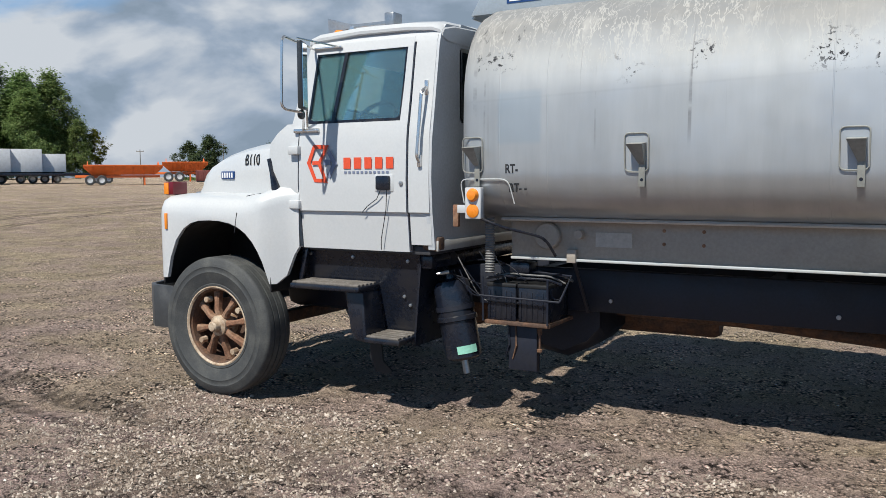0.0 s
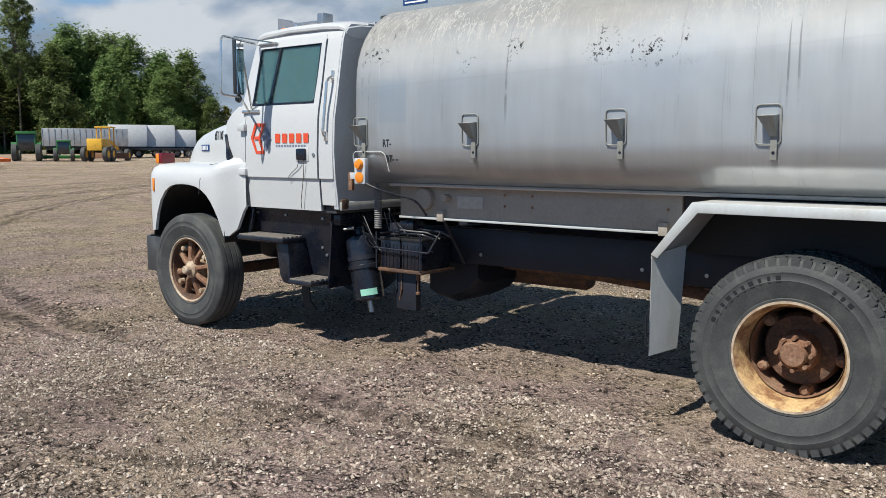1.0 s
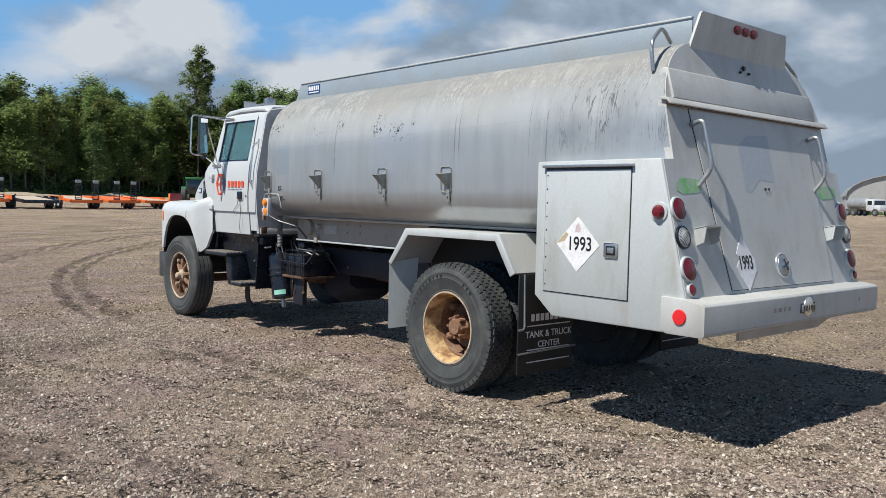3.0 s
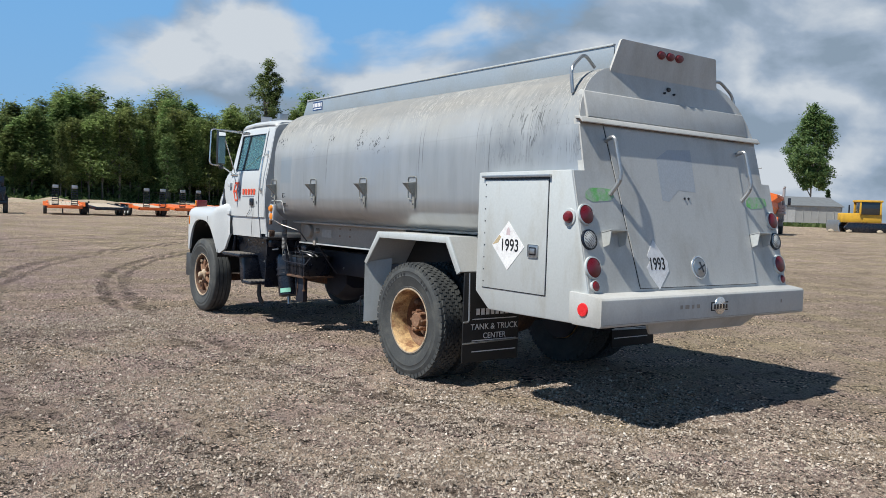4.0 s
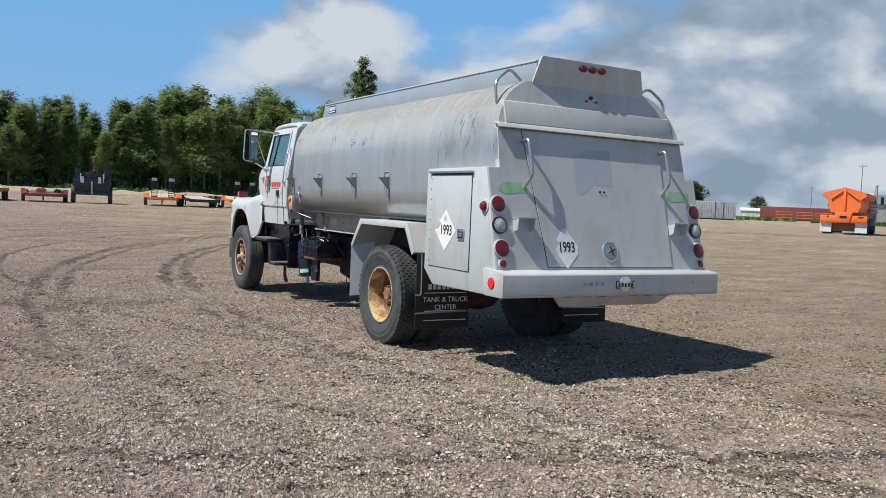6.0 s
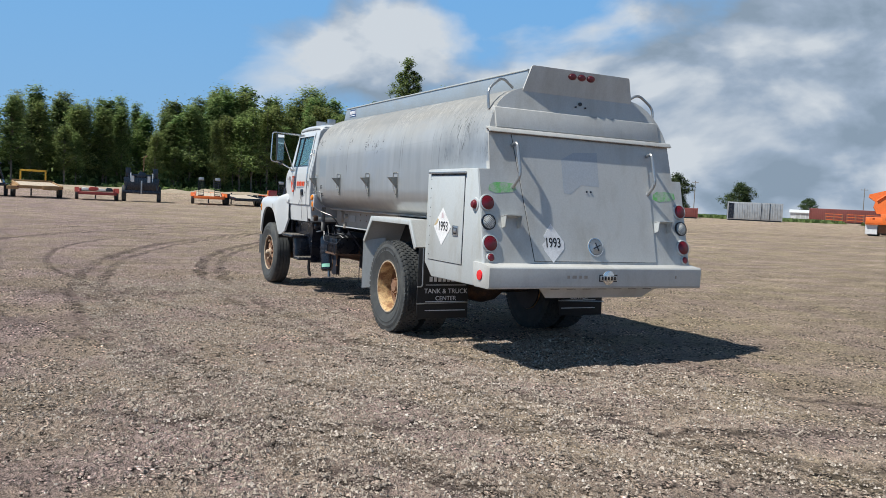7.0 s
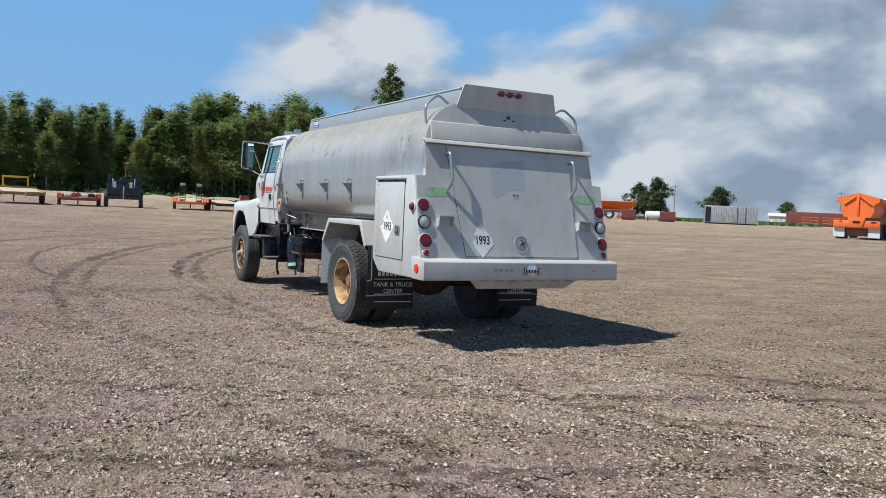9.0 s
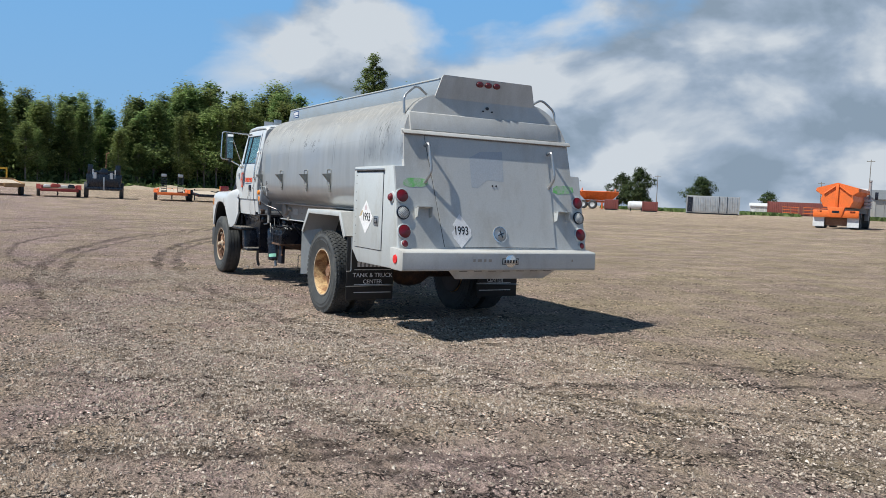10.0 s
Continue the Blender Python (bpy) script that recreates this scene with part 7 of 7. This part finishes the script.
for y in (-0.9, -0.3, 0.3, 0.9):
    part("rack_post", tube([(-5.3, y * 1.4, 1.0), (-5.3, y, 2.15)], 0.07, 6), BLACK, dk)
for z in (1.6, 2.15):
    part("rack_rail", tube([(-5.3, -1.1, z), (-5.3, 1.1, z)], 0.07, 6), BLACK, dk)


def black_machine():
    """A dark towed mixer: frame on two tyres with a hopper, rods and hoses on top."""
    t = thing("towed_machine", "black towed machine with a hopper and upright frames", "machine")
    part("body", prism([(-1.15, 0.55), (1.15, 0.55), (1.25, 1.25), (-1.25, 1.25)], "x", -2.2, 0.0, 0.04), BLACK, t)
    part("tail_beam", box(-0.05, 0.12, -1.3, 1.3, 0.42, 0.58, 0.02), BLACK, t)
    for s in SIDES:
        wheel(t, -0.6, s * 1.22, 0.42, 0.3, BLACK)
        part("upright", box(-0.4, -0.2, s * 0.95 - 0.18, s * 0.95 + 0.18, 1.2, 1.75, 0.03), BLACK, t)
        part("brace", tube([(0.05, s * 1.1, 0.6), (-0.3, s * 0.8, 1.7)], 0.05, 6), BLACK, t)
        part("cylinder", tube([(-0.05, s * 0.75, 1.05), (-0.05, s * 0.75, 1.5)], 0.055, 8), CHROME, t)
    part("crossbar", tube([(-0.1, -0.8, 1.18), (-0.05, 0.8, 1.12)], 0.04, 8), SILVER, t)
    part("top_beam", box(-0.75, -0.55, -1.05, 1.05, 1.28, 1.44, 0.03), BLACK, t)
    part("valve_block", prism([(-0.35, 1.2), (0.3, 1.2), (0.25, 1.5), (-0.1, 1.6), (-0.32, 1.42)], "x", -0.7, -0.25, 0.03), BLACK, t)
    for y in (-0.62, 0.5):
        part("tag_plate", box(-0.02, 0.01, y - 0.10, y + 0.10, 1.02, 1.34, 0.0), WHITEM, t)
    part("mast", tube([(-0.7, 0.1, 1.6), (-0.7, 0.12, 2.35), (-0.5, 0.3, 2.4)], 0.04, 6), RUST, t)
    part("hitch_post", box(0.1, 0.16, -0.05, 0.05, 0.4, 1.1, 0.01), SILVER, t)
    return t


bmach = at(black_machine(), -50.5, 2.2, -8)
bmach.scale = (1.1, 0.92, 1.3)


def tractor(label, s, roof_m):
    t = thing("tractor", label, "tractor", group="tractors")
    part("hood", prism([(-2.3 * s, 0.9 * s), (-0.2 * s, 0.9 * s), (-0.2 * s, 1.65 * s), (-2.2 * s, 1.5 * s)], "y", -0.36 * s, 0.36 * s, 0.05), GREEN, t)
    part("cab", box(-0.2 * s, 1.2 * s, -0.75 * s, 0.75 * s, 1.0 * s, 2.5 * s, 0.05), CAB_GLASS, t, "dark glass cab")
    for x in (-0.18, 1.15):
        for y in SIDES:
            part("cab_post", box(x * s - 0.05, x * s + 0.05, y * 0.75 * s - 0.05, y * 0.75 * s + 0.05, 1.0 * s, 2.5 * s, 0.01), GREEN, t)
    part("roof", box(-0.35 * s, 1.35 * s, -0.85 * s, 0.85 * s, 2.48 * s, 2.72 * s, 0.05), roof_m, t)
    for y in SIDES:
        wheel(t, 0.75 * s, y * 1.0 * s, 0.85 * s, 0.5 * s, YELLOW)
        wheel(t, -1.7 * s, y * 0.85 * s, 0.5 * s, 0.3 * s, YELLOW)
        part("mudguard", prism([(-0.1 * s, 1.2 * s), (0.3 * s, 1.75 * s), (1.1 * s, 1.75 * s), (1.3 * s, 1.3 * s), (1.1 * s, 1.68 * s), (0.3 * s, 1.68 * s)], "y", y * 0.75 * s, y * 1.25 * s), GREEN, t)
    part("exhaust", tube([(-1.3 * s, 0.2 * s, 1.5 * s), (-1.3 * s, 0.2 * s, 2.4 * s)], 0.04 * s, 6), BLACK, t)
    return t


at(tractor("large green cab tractor with yellow wheels", 1.0, GREEN), -77.3, 32.0, -30)
mt = at(tractor("small green tractor with a mower", 0.72, GREEN), -74.8, 34.2, -30)
part("mower_deck", box(-3.6, -1.9, -1.9, 1.6, 0.25, 0.55, 0.06), GREEN, mt)
part("front_box", box(-3.8, -3.1, -2.6, -1.7, 0.2, 1.05, 0.02), DECK, mt)


def grader():
    t = thing("road_grader", "yellow road grader with an open cab frame", "grader")
    part("engine", box(0.3, 2.6, -0.7, 0.7, 1.0, 2.1, 0.08), YELLOW, t)
    part("beam", tube([(0.4, 0, 1.6), (-1.6, 0, 1.9), (-3.6, 0, 1.2)], 0.16, 8), YELLOW, t)
    for x in (-0.9, 0.25):
        for y in (-0.6, 0.6):
            part("roll_post", tube([(x, y, 1.2), (x, y, 3.2)], 0.06, 6), YELLOW, t)
    part("canopy", box(-1.05, 0.4, -0.75, 0.75, 3.15, 3.28, 0.03), YELLOW, t)
    for y in SIDES:
        for x, r in ((0.9, 0.68), (2.3, 0.68), (-3.4, 0.6)):
            wheel(t, x, y * 1.0, r, 0.42, YELLOW)
    part("blade", box(-1.7, -1.55, -1.7, 1.7, 0.25, 0.8, 0.02), RUST, t)
    part("seat", box(-0.6, -0.1, -0.3, 0.3, 1.3, 1.9, 0.05), BLACK, t)
    return t


at(grader(), -73.3, 37.4, -50)


def box_trailer(label, length, h, m_, lift=1.1, ribs=True):
    t = thing("box_trailer", label, "trailer", group="white trailers by the wood")
    part("body", box(-length / 2, length / 2, -1.2, 1.2, lift, lift + h, 0.04), m_, t)
    if ribs:
        n = int(length / 0.6)
        for k in range(n + 1):
            x = -length / 2 + length * k / n
            for s in SIDES:
                part("side_rib", box(x - 0.04, x + 0.04, s * 1.2, s * 1.24, lift + 0.05, lift + h - 0.05, 0.0), m_, t)
    part("chassis", box(-length / 2 + 0.2, length / 2 - 0.2, -0.5, 0.5, lift - 0.35, lift, 0.02), BLACK, t)
    for x in (length / 2 - 1.0, length / 2 - 2.2):
        for s in SIDES:
            wheel(t, x, s * 0.95, 0.48, 0.3)
    part("landing_leg", box(-length / 2 + 1.5, -length / 2 + 1.65, -0.8, 0.8, 0.0, lift - 0.3, 0.0), BLACK, t)
    return t


at(box_trailer("silver ribbed gravel trailer", 8.5, 1.9, SILVER, 1.3), -85.6, 42.4, 60)
at(box_trailer("white box trailer on a dark chassis", 4.2, 2.5, WHITEM, 1.25, False), -87.6, 48.7, 55)
at(box_trailer("white box trailer on a low dark chassis", 3.8, 2.5, WHITEM, 1.25, False), -86.2, 51.7, 55)
at(box_trailer("small white box trailer", 3.0, 2.0, WHITEM, 1.25, False), -85.2, 54.4, 55)
fb = thing("flatbed", "long dark flatbed trailer below white boxes", "trailer")
part("bed", box(-7.5, 7.5, -1.2, 1.2, 0.85, 1.15, 0.03), BLACK, fb)
for x in (5.0, 6.2, -5.6):
    for s in SIDES:
        wheel(fb, x, s * 0.95, 0.48, 0.3)
at(fb, -83.0, 52.2, 60)


def side_dump(label, length):
    t = thing("side_dump_trailer", label, "trailer", group="orange dump trailers")
    rings = []
    for x, k, low in ((-length / 2, 0.9, 1.75), (-length / 2 + 0.75, 1.0, 1.05), (length / 2 - 0.75, 1.0, 1.05), (length / 2, 0.9, 1.75)):
        rings.append([(x, y * k, z) for y, z in ((-0.45, low), (0.45, low), (1.2, 2.0), (1.15, 2.05), (-1.15, 2.05), (-1.2, 2.0))])
    part("tub", loft(rings, cap=True), ORANGE, t)
    for q in SIDES:
        part("end_plate", prism([(-1.15, 1.9), (1.15, 1.9), (1.0, 2.12), (0.0, 2.4), (-1.0, 2.12)], "x", q * (length / 2 - 0.45), q * (length / 2 - 0.37)), ORANGE, t)
    for k in range(7):
        x = -length / 2 + 0.9 + (length - 1.8) * k / 6
        for s in SIDES:
            part("tub_rib", prism([(s * 0.5, 1.05), (s * 1.22, 2.02), (s * 1.27, 2.0), (s * 0.56, 1.02)], "x", x - 0.04, x + 0.04), ORANGE, t)
    part("chassis", box(-length / 2 - 0.8, length / 2 - 0.3, -0.45, 0.45, 0.75, 1.0, 0.02), ORANGE, t)
    for x in (-length / 2 + 0.6, -length / 2 + 1.7):
        for s in SIDES:
            wheel(t, x, s * 0.95, 0.5, 0.3, WHITEM)
    part("landing_leg", box(length / 2 - 1.9, length / 2 - 1.75, -0.7, 0.7, 0.0, 0.8, 0.0), ORANGE, t)
    return t


at(side_dump("long orange side dump trailer", 7.6), -71.5, 52.9, 52)
at(side_dump("orange dump trailer with a peaked tub", 4.6), -81.1, 70.3, 48, 1.2)


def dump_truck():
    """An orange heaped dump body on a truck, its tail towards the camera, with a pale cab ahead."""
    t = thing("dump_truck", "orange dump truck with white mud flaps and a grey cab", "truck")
    rings = []
    for x, k in ((0.0, 0.92), (0.35, 1.0), (5.0, 1.0), (5.3, 0.9)):
        rings.append([(-x, y * k, z) for y, z in ((-0.8, 1.35), (0.8, 1.35), (1.0, 1.75), (0.92, 2.08), (1.3, 2.34), (1.26, 2.52), (0.0, 2.86), (-1.26, 2.52), (-1.3, 2.34), (-0.92, 2.08), (-1.0, 1.75))])
    b = part("dump_body", loft(rings, cap=True), ORANGE, t, "orange dump body with a peaked cover")
    part("tail_rib", box(-0.02, 0.10, -0.08, 0.08, 1.3, 2.78, 0.02), ORANGE, b)
    for s in SIDES:
        part("tail_brace", tube([(0.06, s * 0.1, 2.65), (0.06, s * 0.75, 2.15)], 0.05, 6), ORANGE, b)
        part("mud_flap", box(-0.1, -0.07, s * 0.98 - 0.33, s * 0.98 + 0.33, 0.12, 0.78, 0.0), WHITEM, t, "white mud flap")
        for x in (-0.6, -1.9, -6.2):
            wheel(t, x, s * 0.98, 0.5, 0.5)
        part("tail_lamp", box(0.08, 0.12, s * 0.95 - 0.15, s * 0.95 + 0.15, 1.0, 1.12, 0.0), RED_LENS, t)
        part("cab_step", box(-5.9, -5.5, s * 1.0, s * 1.25, 0.55, 1.0, 0.02), GREYM, t)
    part("bumper", box(-0.12, 0.12, -1.3, 1.3, 0.75, 1.15, 0.03), ORANGE, t)
    part("hitch_frame", prism([(-0.5, 1.35), (0.5, 1.35), (0.32, 0.72), (-0.32, 0.72)], "x", -0.1, 0.2, 0.02), ORANGE, t)
    part("skirt", box(-0.13, 0.10, -1.3, 1.3, 0.70, 0.92, 0.02), ORANGE, t)
    part("under_panel", box(-0.35, -0.30, -0.62, 0.62, 0.2, 0.75, 0.0), RUST, t, "rusty panel between the flaps")
    for k in range(3):
        part("side_tank", box(-5.3, -4.7, 1.0, 1.45, 1.35 + 0.22 * k, 1.53 + 0.22 * k, 0.03), WHITEM, t, "white ribbed tank")
    part("hitch_hole", box(0.19, 0.21, -0.2, 0.2, 0.98, 1.12, 0.0), BLACK, t)
    part("chassis", box(-7.4, -0.1, -0.45, 0.45, 0.75, 1.05, 0.02), BLACK, t)
    c = part("cab", box(-6.6, -5.5, -1.15, 1.15, 1.0, 2.7, 0.08), WHITEM, t, "pale grey cab")
    part("cab_window", box(-6.4, -5.8, -1.165, 1.165, 1.95, 2.5, 0.02), CAB_GLASS, c)
    part("hood", box(-8.0, -6.6, -0.8, 0.8, 1.0, 1.8, 0.1), WHITEM, t)
    part("tall_exhaust", tube([(-5.4, 1.25, 0.9), (-5.4, 1.25, 3.1), (-5.35, 1.3, 3.25)], 0.09, 10), GREYM, t)
    part("mirror", box(-6.5, -6.45, 1.45, 1.65, 2.0, 2.5, 0.01), BLACK, t)
    return t


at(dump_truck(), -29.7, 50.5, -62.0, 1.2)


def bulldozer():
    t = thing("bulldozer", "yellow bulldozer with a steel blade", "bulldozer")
    part("body", box(-2.0, 1.2, -0.6, 0.6, 0.8, 1.6, 0.08), YELLOW, t)
    part("cab", box(-0.6, 1.0, -0.75, 0.75, 1.5, 2.6, 0.05), CAB_GLASS, t)
    part("cab_roof", box(-0.75, 1.15, -0.85, 0.85, 2.55, 2.72, 0.03), YELLOW, t)
    for x in (-0.6, 1.0):
        for y in SIDES:
            part("cab_post", box(x - 0.06, x + 0.06, y * 0.75 - 0.06, y * 0.75 + 0.06, 1.5, 2.6, 0.01), YELLOW, t)
    for s in SIDES:
        tr = part("track", prism([(-1.9, 0.35), (-1.6, 0.0), (1.3, 0.0), (1.65, 0.35), (1.3, 0.8), (-1.6, 0.8)], "y", s * 0.7, s * 1.2, 0.06), BLACK, t)
        for k in range(10):
            part("track_shoe", box(-1.55 + 0.3 * k, -1.40 + 0.3 * k, s * 0.68, s * 1.22, 0.79, 0.83, 0.0), RUST, tr)
    part("blade", prism([(-2.5, 0.05), (-2.6, 0.5), (-2.5, 1.0), (-2.45, 1.0), (-2.52, 0.5), (-2.4, 0.05)], "y", -1.6, 1.6), STEEL, t)
    part("exhaust", tube([(-1.2, 0.2, 1.6), (-1.2, 0.2, 2.3)], 0.06, 6), BLACK, t)
    return t


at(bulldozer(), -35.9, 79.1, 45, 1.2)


# ---- buildings, containers and poles in the distance ----
def shed(label, length, depth, eave, ridge, wall_m, roof_m, bays=8):
    t = thing("shed", label, "building", group="sheds beyond the yard")
    part("wall", prism([(-depth / 2, 0), (depth / 2, 0), (depth / 2, eave), (0, ridge - 0.1), (-depth / 2, eave)], "x", -length / 2, length / 2), wall_m, t)
    for s in SIDES:
        part("roof", prism([(s * (depth / 2 + 0.3), eave - 0.08), (s * (depth / 2 + 0.3), eave + 0.04), (0, ridge + 0.04), (0, ridge - 0.1)], "x", -length / 2 - 0.3, length / 2 + 0.3), roof_m, t)
        for k in range(bays + 1):
            x = -length / 2 + length * k / bays
            part("wall_rib", box(x - 0.05, x + 0.05, s * depth / 2, s * (depth / 2 + 0.06), 0, eave, 0.0), wall_m, t)
    part("door", box(-length * 0.28, -length * 0.28 + 2.6, -depth / 2 - 0.05, -depth / 2 + 0.02, 0, eave - 0.3, 0.0), mat("shed door", (0.45, 0.45, 0.44), 0.5), t)
    return t


at(shed("long pale grey steel building with a dark gable roof", 14.0, 10.8, 3.4, 5.1, CLAD, ROOF, 10), -79.0, 137.5, 55)
hg = thing("arched_hangar", "large grey hangar with an arched roof", "building")
arc = [(9.5 * math.cos(a), 2.6 + 3.6 * math.sin(a)) for a in (math.pi * k / 14 for k in range(15))]
part("wall", prism([(-9.5, 0), (9.5, 0)][::-1] + [(-x, z) for x, z in arc][::1], "y", -8, 8), CLAD, hg)
part("roof", prism([(x * 1.02, z + 0.12) for x, z in arc] + [(x, z) for x, z in arc[::-1]], "y", -8.4, 8.4), SILVER, hg)
part("door", box(-4, 4, -8.1, -8.0, 0, 3.6, 0.0), ROOF, hg)
at(hg, -46.0, 138.0, 25)
at(shed("small white building far off", 4.0, 3.0, 1.6, 2.2, WHITEM, WHITEM, 4), -119.0, 148.0, 40)


def container(label, length, h, m_, name="shipping_container"):
    t = thing(name, label, "container", group="containers beyond the yard")
    part("body", box(-length / 2, length / 2, -1.15, 1.15, 0.15, h, 0.02), m_, t)
    n = int(length / 0.3)
    for s in SIDES:
        for k in range(n):
            x = -length / 2 + 0.1 + (length - 0.2) * k / n
            part("corrugation", box(x, x + 0.14, s * 1.15, s * 1.19, 0.3, h - 0.1, 0.0), m_, t)
    for x in (-length / 2, length / 2):
        for s in SIDES:
            part("corner_post", box(x - 0.08, x + 0.08, s * 1.15 - 0.08, s * 1.15 + 0.08, 0.1, h + 0.03, 0.0), m_, t)
    part("base", box(-length / 2, length / 2, -1.1, 1.1, 0.0, 0.15, 0.0), BLACK, t)
    return t


sc = at(container("weathered silver container, black panels for its shaded open end", 6.5, 2.35, SILVER), -68.5, 79.2, 42)
# Black panels on the solid body stand for the shade inside its opening.
part("open_end", box(-3.36, -3.24, -1.05, 1.05, 0.25, 2.2, 0.0), BLACK, sc)
part("open_bay", box(-3.2, -2.5, -1.20, -1.16, 0.25, 2.2, 0.0), BLACK, sc)
for x in (0.75, 1.75):
    part("door_bar", box(x, x + 0.07, -1.23, -1.19, 0.2, 2.3, 0.0), BLACK, sc)
at(container("maroon steel shipping container with faded sides", 12.2, 2.35, MAROON), -87.4, 122.1, 37)
at(container("maroon shipping container with faded paint", 4.0, 1.9, MAROON), -82.6, 128.0, 37)
at(container("small brown steel bin", 1.8, 1.3, MAROON, "steel_bin"), -72.0, 71.5, 46)
at(container("dark brown steel bin", 1.6, 1.4, MAROON, "steel_bin"), -76.8, 69.1, 46)
wt = thing("storage_tank", "white horizontal storage tank on a stand", "tank")
part("shell", lathe([(0, -1.1), (0.35, -1.08), (0.55, -0.95), (0.55, 0.95), (0.35, 1.08), (0, 1.1)], (0, 0, 0.75), "x", 20), WHITEM, wt)
for x in (-0.7, 0.7):
    part("stand", box(x - 0.06, x + 0.06, -0.45, 0.45, 0.0, 0.5, 0.0), BLACK, wt)
at(wt, -73.2, 70.2, 46)


def rack(label):
    t = thing("steel_rack", label, "rack", group="orange racks")
    for x in (-1.2, 0, 1.2):
        for y in (-0.4, 0.4):
            part("post", box(x - 0.06, x + 0.06, y - 0.06, y + 0.06, 0, 1.5, 0.0), RUST, t)
    for z in (0.5, 1.0, 1.45):
        part("beam", box(-1.3, 1.3, -0.45, 0.45, z, z + 0.08, 0.0), ORANGE, t)
    return t


r0 = at(rack("rusty orange steel rack"), -83.0, 112.8, 37)
for x, y in ((-81.2, 115.6), (-79.6, 118.2)):
    copy_thing(r0, pose(x, y, land(x, y), 0, 0, 37))


def utility_pole(x, y, h):
    t = thing("utility_pole", "thin wooden utility pole with a crossarm", "pole", group="utility poles")
    part("pole", tube([(0, 0, -0.3), (0, 0, h)], [0.10, 0.06], 8), BARK, t)
    part("crossarm", box(-0.7, 0.7, -0.05, 0.05, h - 0.4, h - 0.3, 0.0), BARK, t)
    for k in (-0.6, 0.6):
        part("insulator", lathe([(0, 0), (0.05, 0), (0.04, 0.12), (0, 0.14)], (k, 0, h - 0.3), "z", 8), GREYM, t)
    at(t, x, y, 30)


utility_pole(-109.4, 155.6, 7.4)
utility_pole(-87.2, 139.4, 10.9)
utility_pole(-128.2, 125.6, 7.4)
utility_pole(-125.0, 101.0, 5.4)


def small_truck():
    t = thing("fuel_truck", "white fuel delivery truck far off", "truck")
    part("tank", lathe([(0, -1.6), (0.6, -1.55), (0.75, -1.4), (0.75, 1.4), (0.6, 1.55), (0, 1.6)], (-1.2, 0, 1.45), "x", 18), SILVER, t)
    c = part("cab", box(0.6, 1.7, -0.9, 0.9, 0.6, 1.95, 0.1), WHITEM, t)
    part("windscreen", box(1.69, 1.72, -0.75, 0.75, 1.3, 1.8, 0.0), CAB_GLASS, c)
    part("side_window", box(0.85, 1.5, -0.915, 0.915, 1.3, 1.75, 0.0), CAB_GLASS, c)
    part("hood", box(1.7, 2.6, -0.8, 0.8, 0.6, 1.25, 0.1), WHITEM, t)
    for x in (-2.2, -1.3, 2.0):
        for s in SIDES:
            wheel(t, x, s * 0.85, 0.42, 0.28)
    return t


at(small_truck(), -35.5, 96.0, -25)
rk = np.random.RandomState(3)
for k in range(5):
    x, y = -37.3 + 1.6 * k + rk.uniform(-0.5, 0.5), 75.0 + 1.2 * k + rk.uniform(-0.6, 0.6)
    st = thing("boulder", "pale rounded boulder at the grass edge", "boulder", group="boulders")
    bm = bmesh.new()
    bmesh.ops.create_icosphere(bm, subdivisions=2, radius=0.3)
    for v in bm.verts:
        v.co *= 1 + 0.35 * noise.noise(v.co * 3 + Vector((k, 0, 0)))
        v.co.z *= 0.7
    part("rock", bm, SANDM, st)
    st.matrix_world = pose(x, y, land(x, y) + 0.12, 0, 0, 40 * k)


def bank(line, w, h, seed, name, label, material):
    """A low uneven bank along a line."""
    rows = []
    for i, (x, y, _, tx, ty) in enumerate(along([(*p, 0) for p in line], 1.0)):
        hh = h * (0.6 + 0.6 * noise.noise((x * 0.25, y * 0.25, seed)))
        rows.append([(x + ty * o, y - tx * o, land(x, y) - 0.12 + max(0.0, hh) * z + 0.05 * noise.noise((x, y, o + seed))) for o, z in ((-w, 0.0), (-w * 0.6, 0.55), (-w * 0.1, 1.0), (w * 0.5, 0.7), (w, 0.0))])
    ob = part(name, loft(rows, closed=False), material)
    tagged(ob, label, "bank", kind="structure")


bank([(-94, -42), (-95, -10), (-99, 2), (-107, 16), (-118, 32), (-130, 46)], 3.0, 0.85, 2.0, "dirt_bank", "low bank of pale sandy soil before the trees", SANDM)


def grass(x0, x1, y0, y1, count, seed, name, label):
    rs = np.random.RandomState(seed)
    p = np.stack([rs.uniform(x0, x1, count), rs.uniform(y0, y1, count), np.zeros(count)], 1)
    p[:, 2] = [land(a, b) for a, b, _ in p]
    a = rs.normal(0, 0.25, (count, 3)) * (1, 1, 0.1)
    up = np.stack([rs.normal(0, 0.08, count), rs.normal(0, 0.08, count), rs.uniform(0.2, 0.55, count)], 1)
    v = np.stack([p - a, p + a, p + a * 0.3 + up, p - a * 0.3 + up], 1).reshape(-1, 3)
    me = bpy.data.meshes.new(name)
    me.from_pydata(v.tolist(), [], np.arange(len(v)).reshape(-1, 4).tolist())
    me.materials.append(LEAF)
    tagged(new(name, me), label, "grass", kind="stuff")


grass(-95, -74, 82, 104, 7000, 5, "grass", "rough green grass beyond the yard")
grass(-66, -40, 96, 112, 4000, 6, "grass_verge", "rough green grass behind boulders")
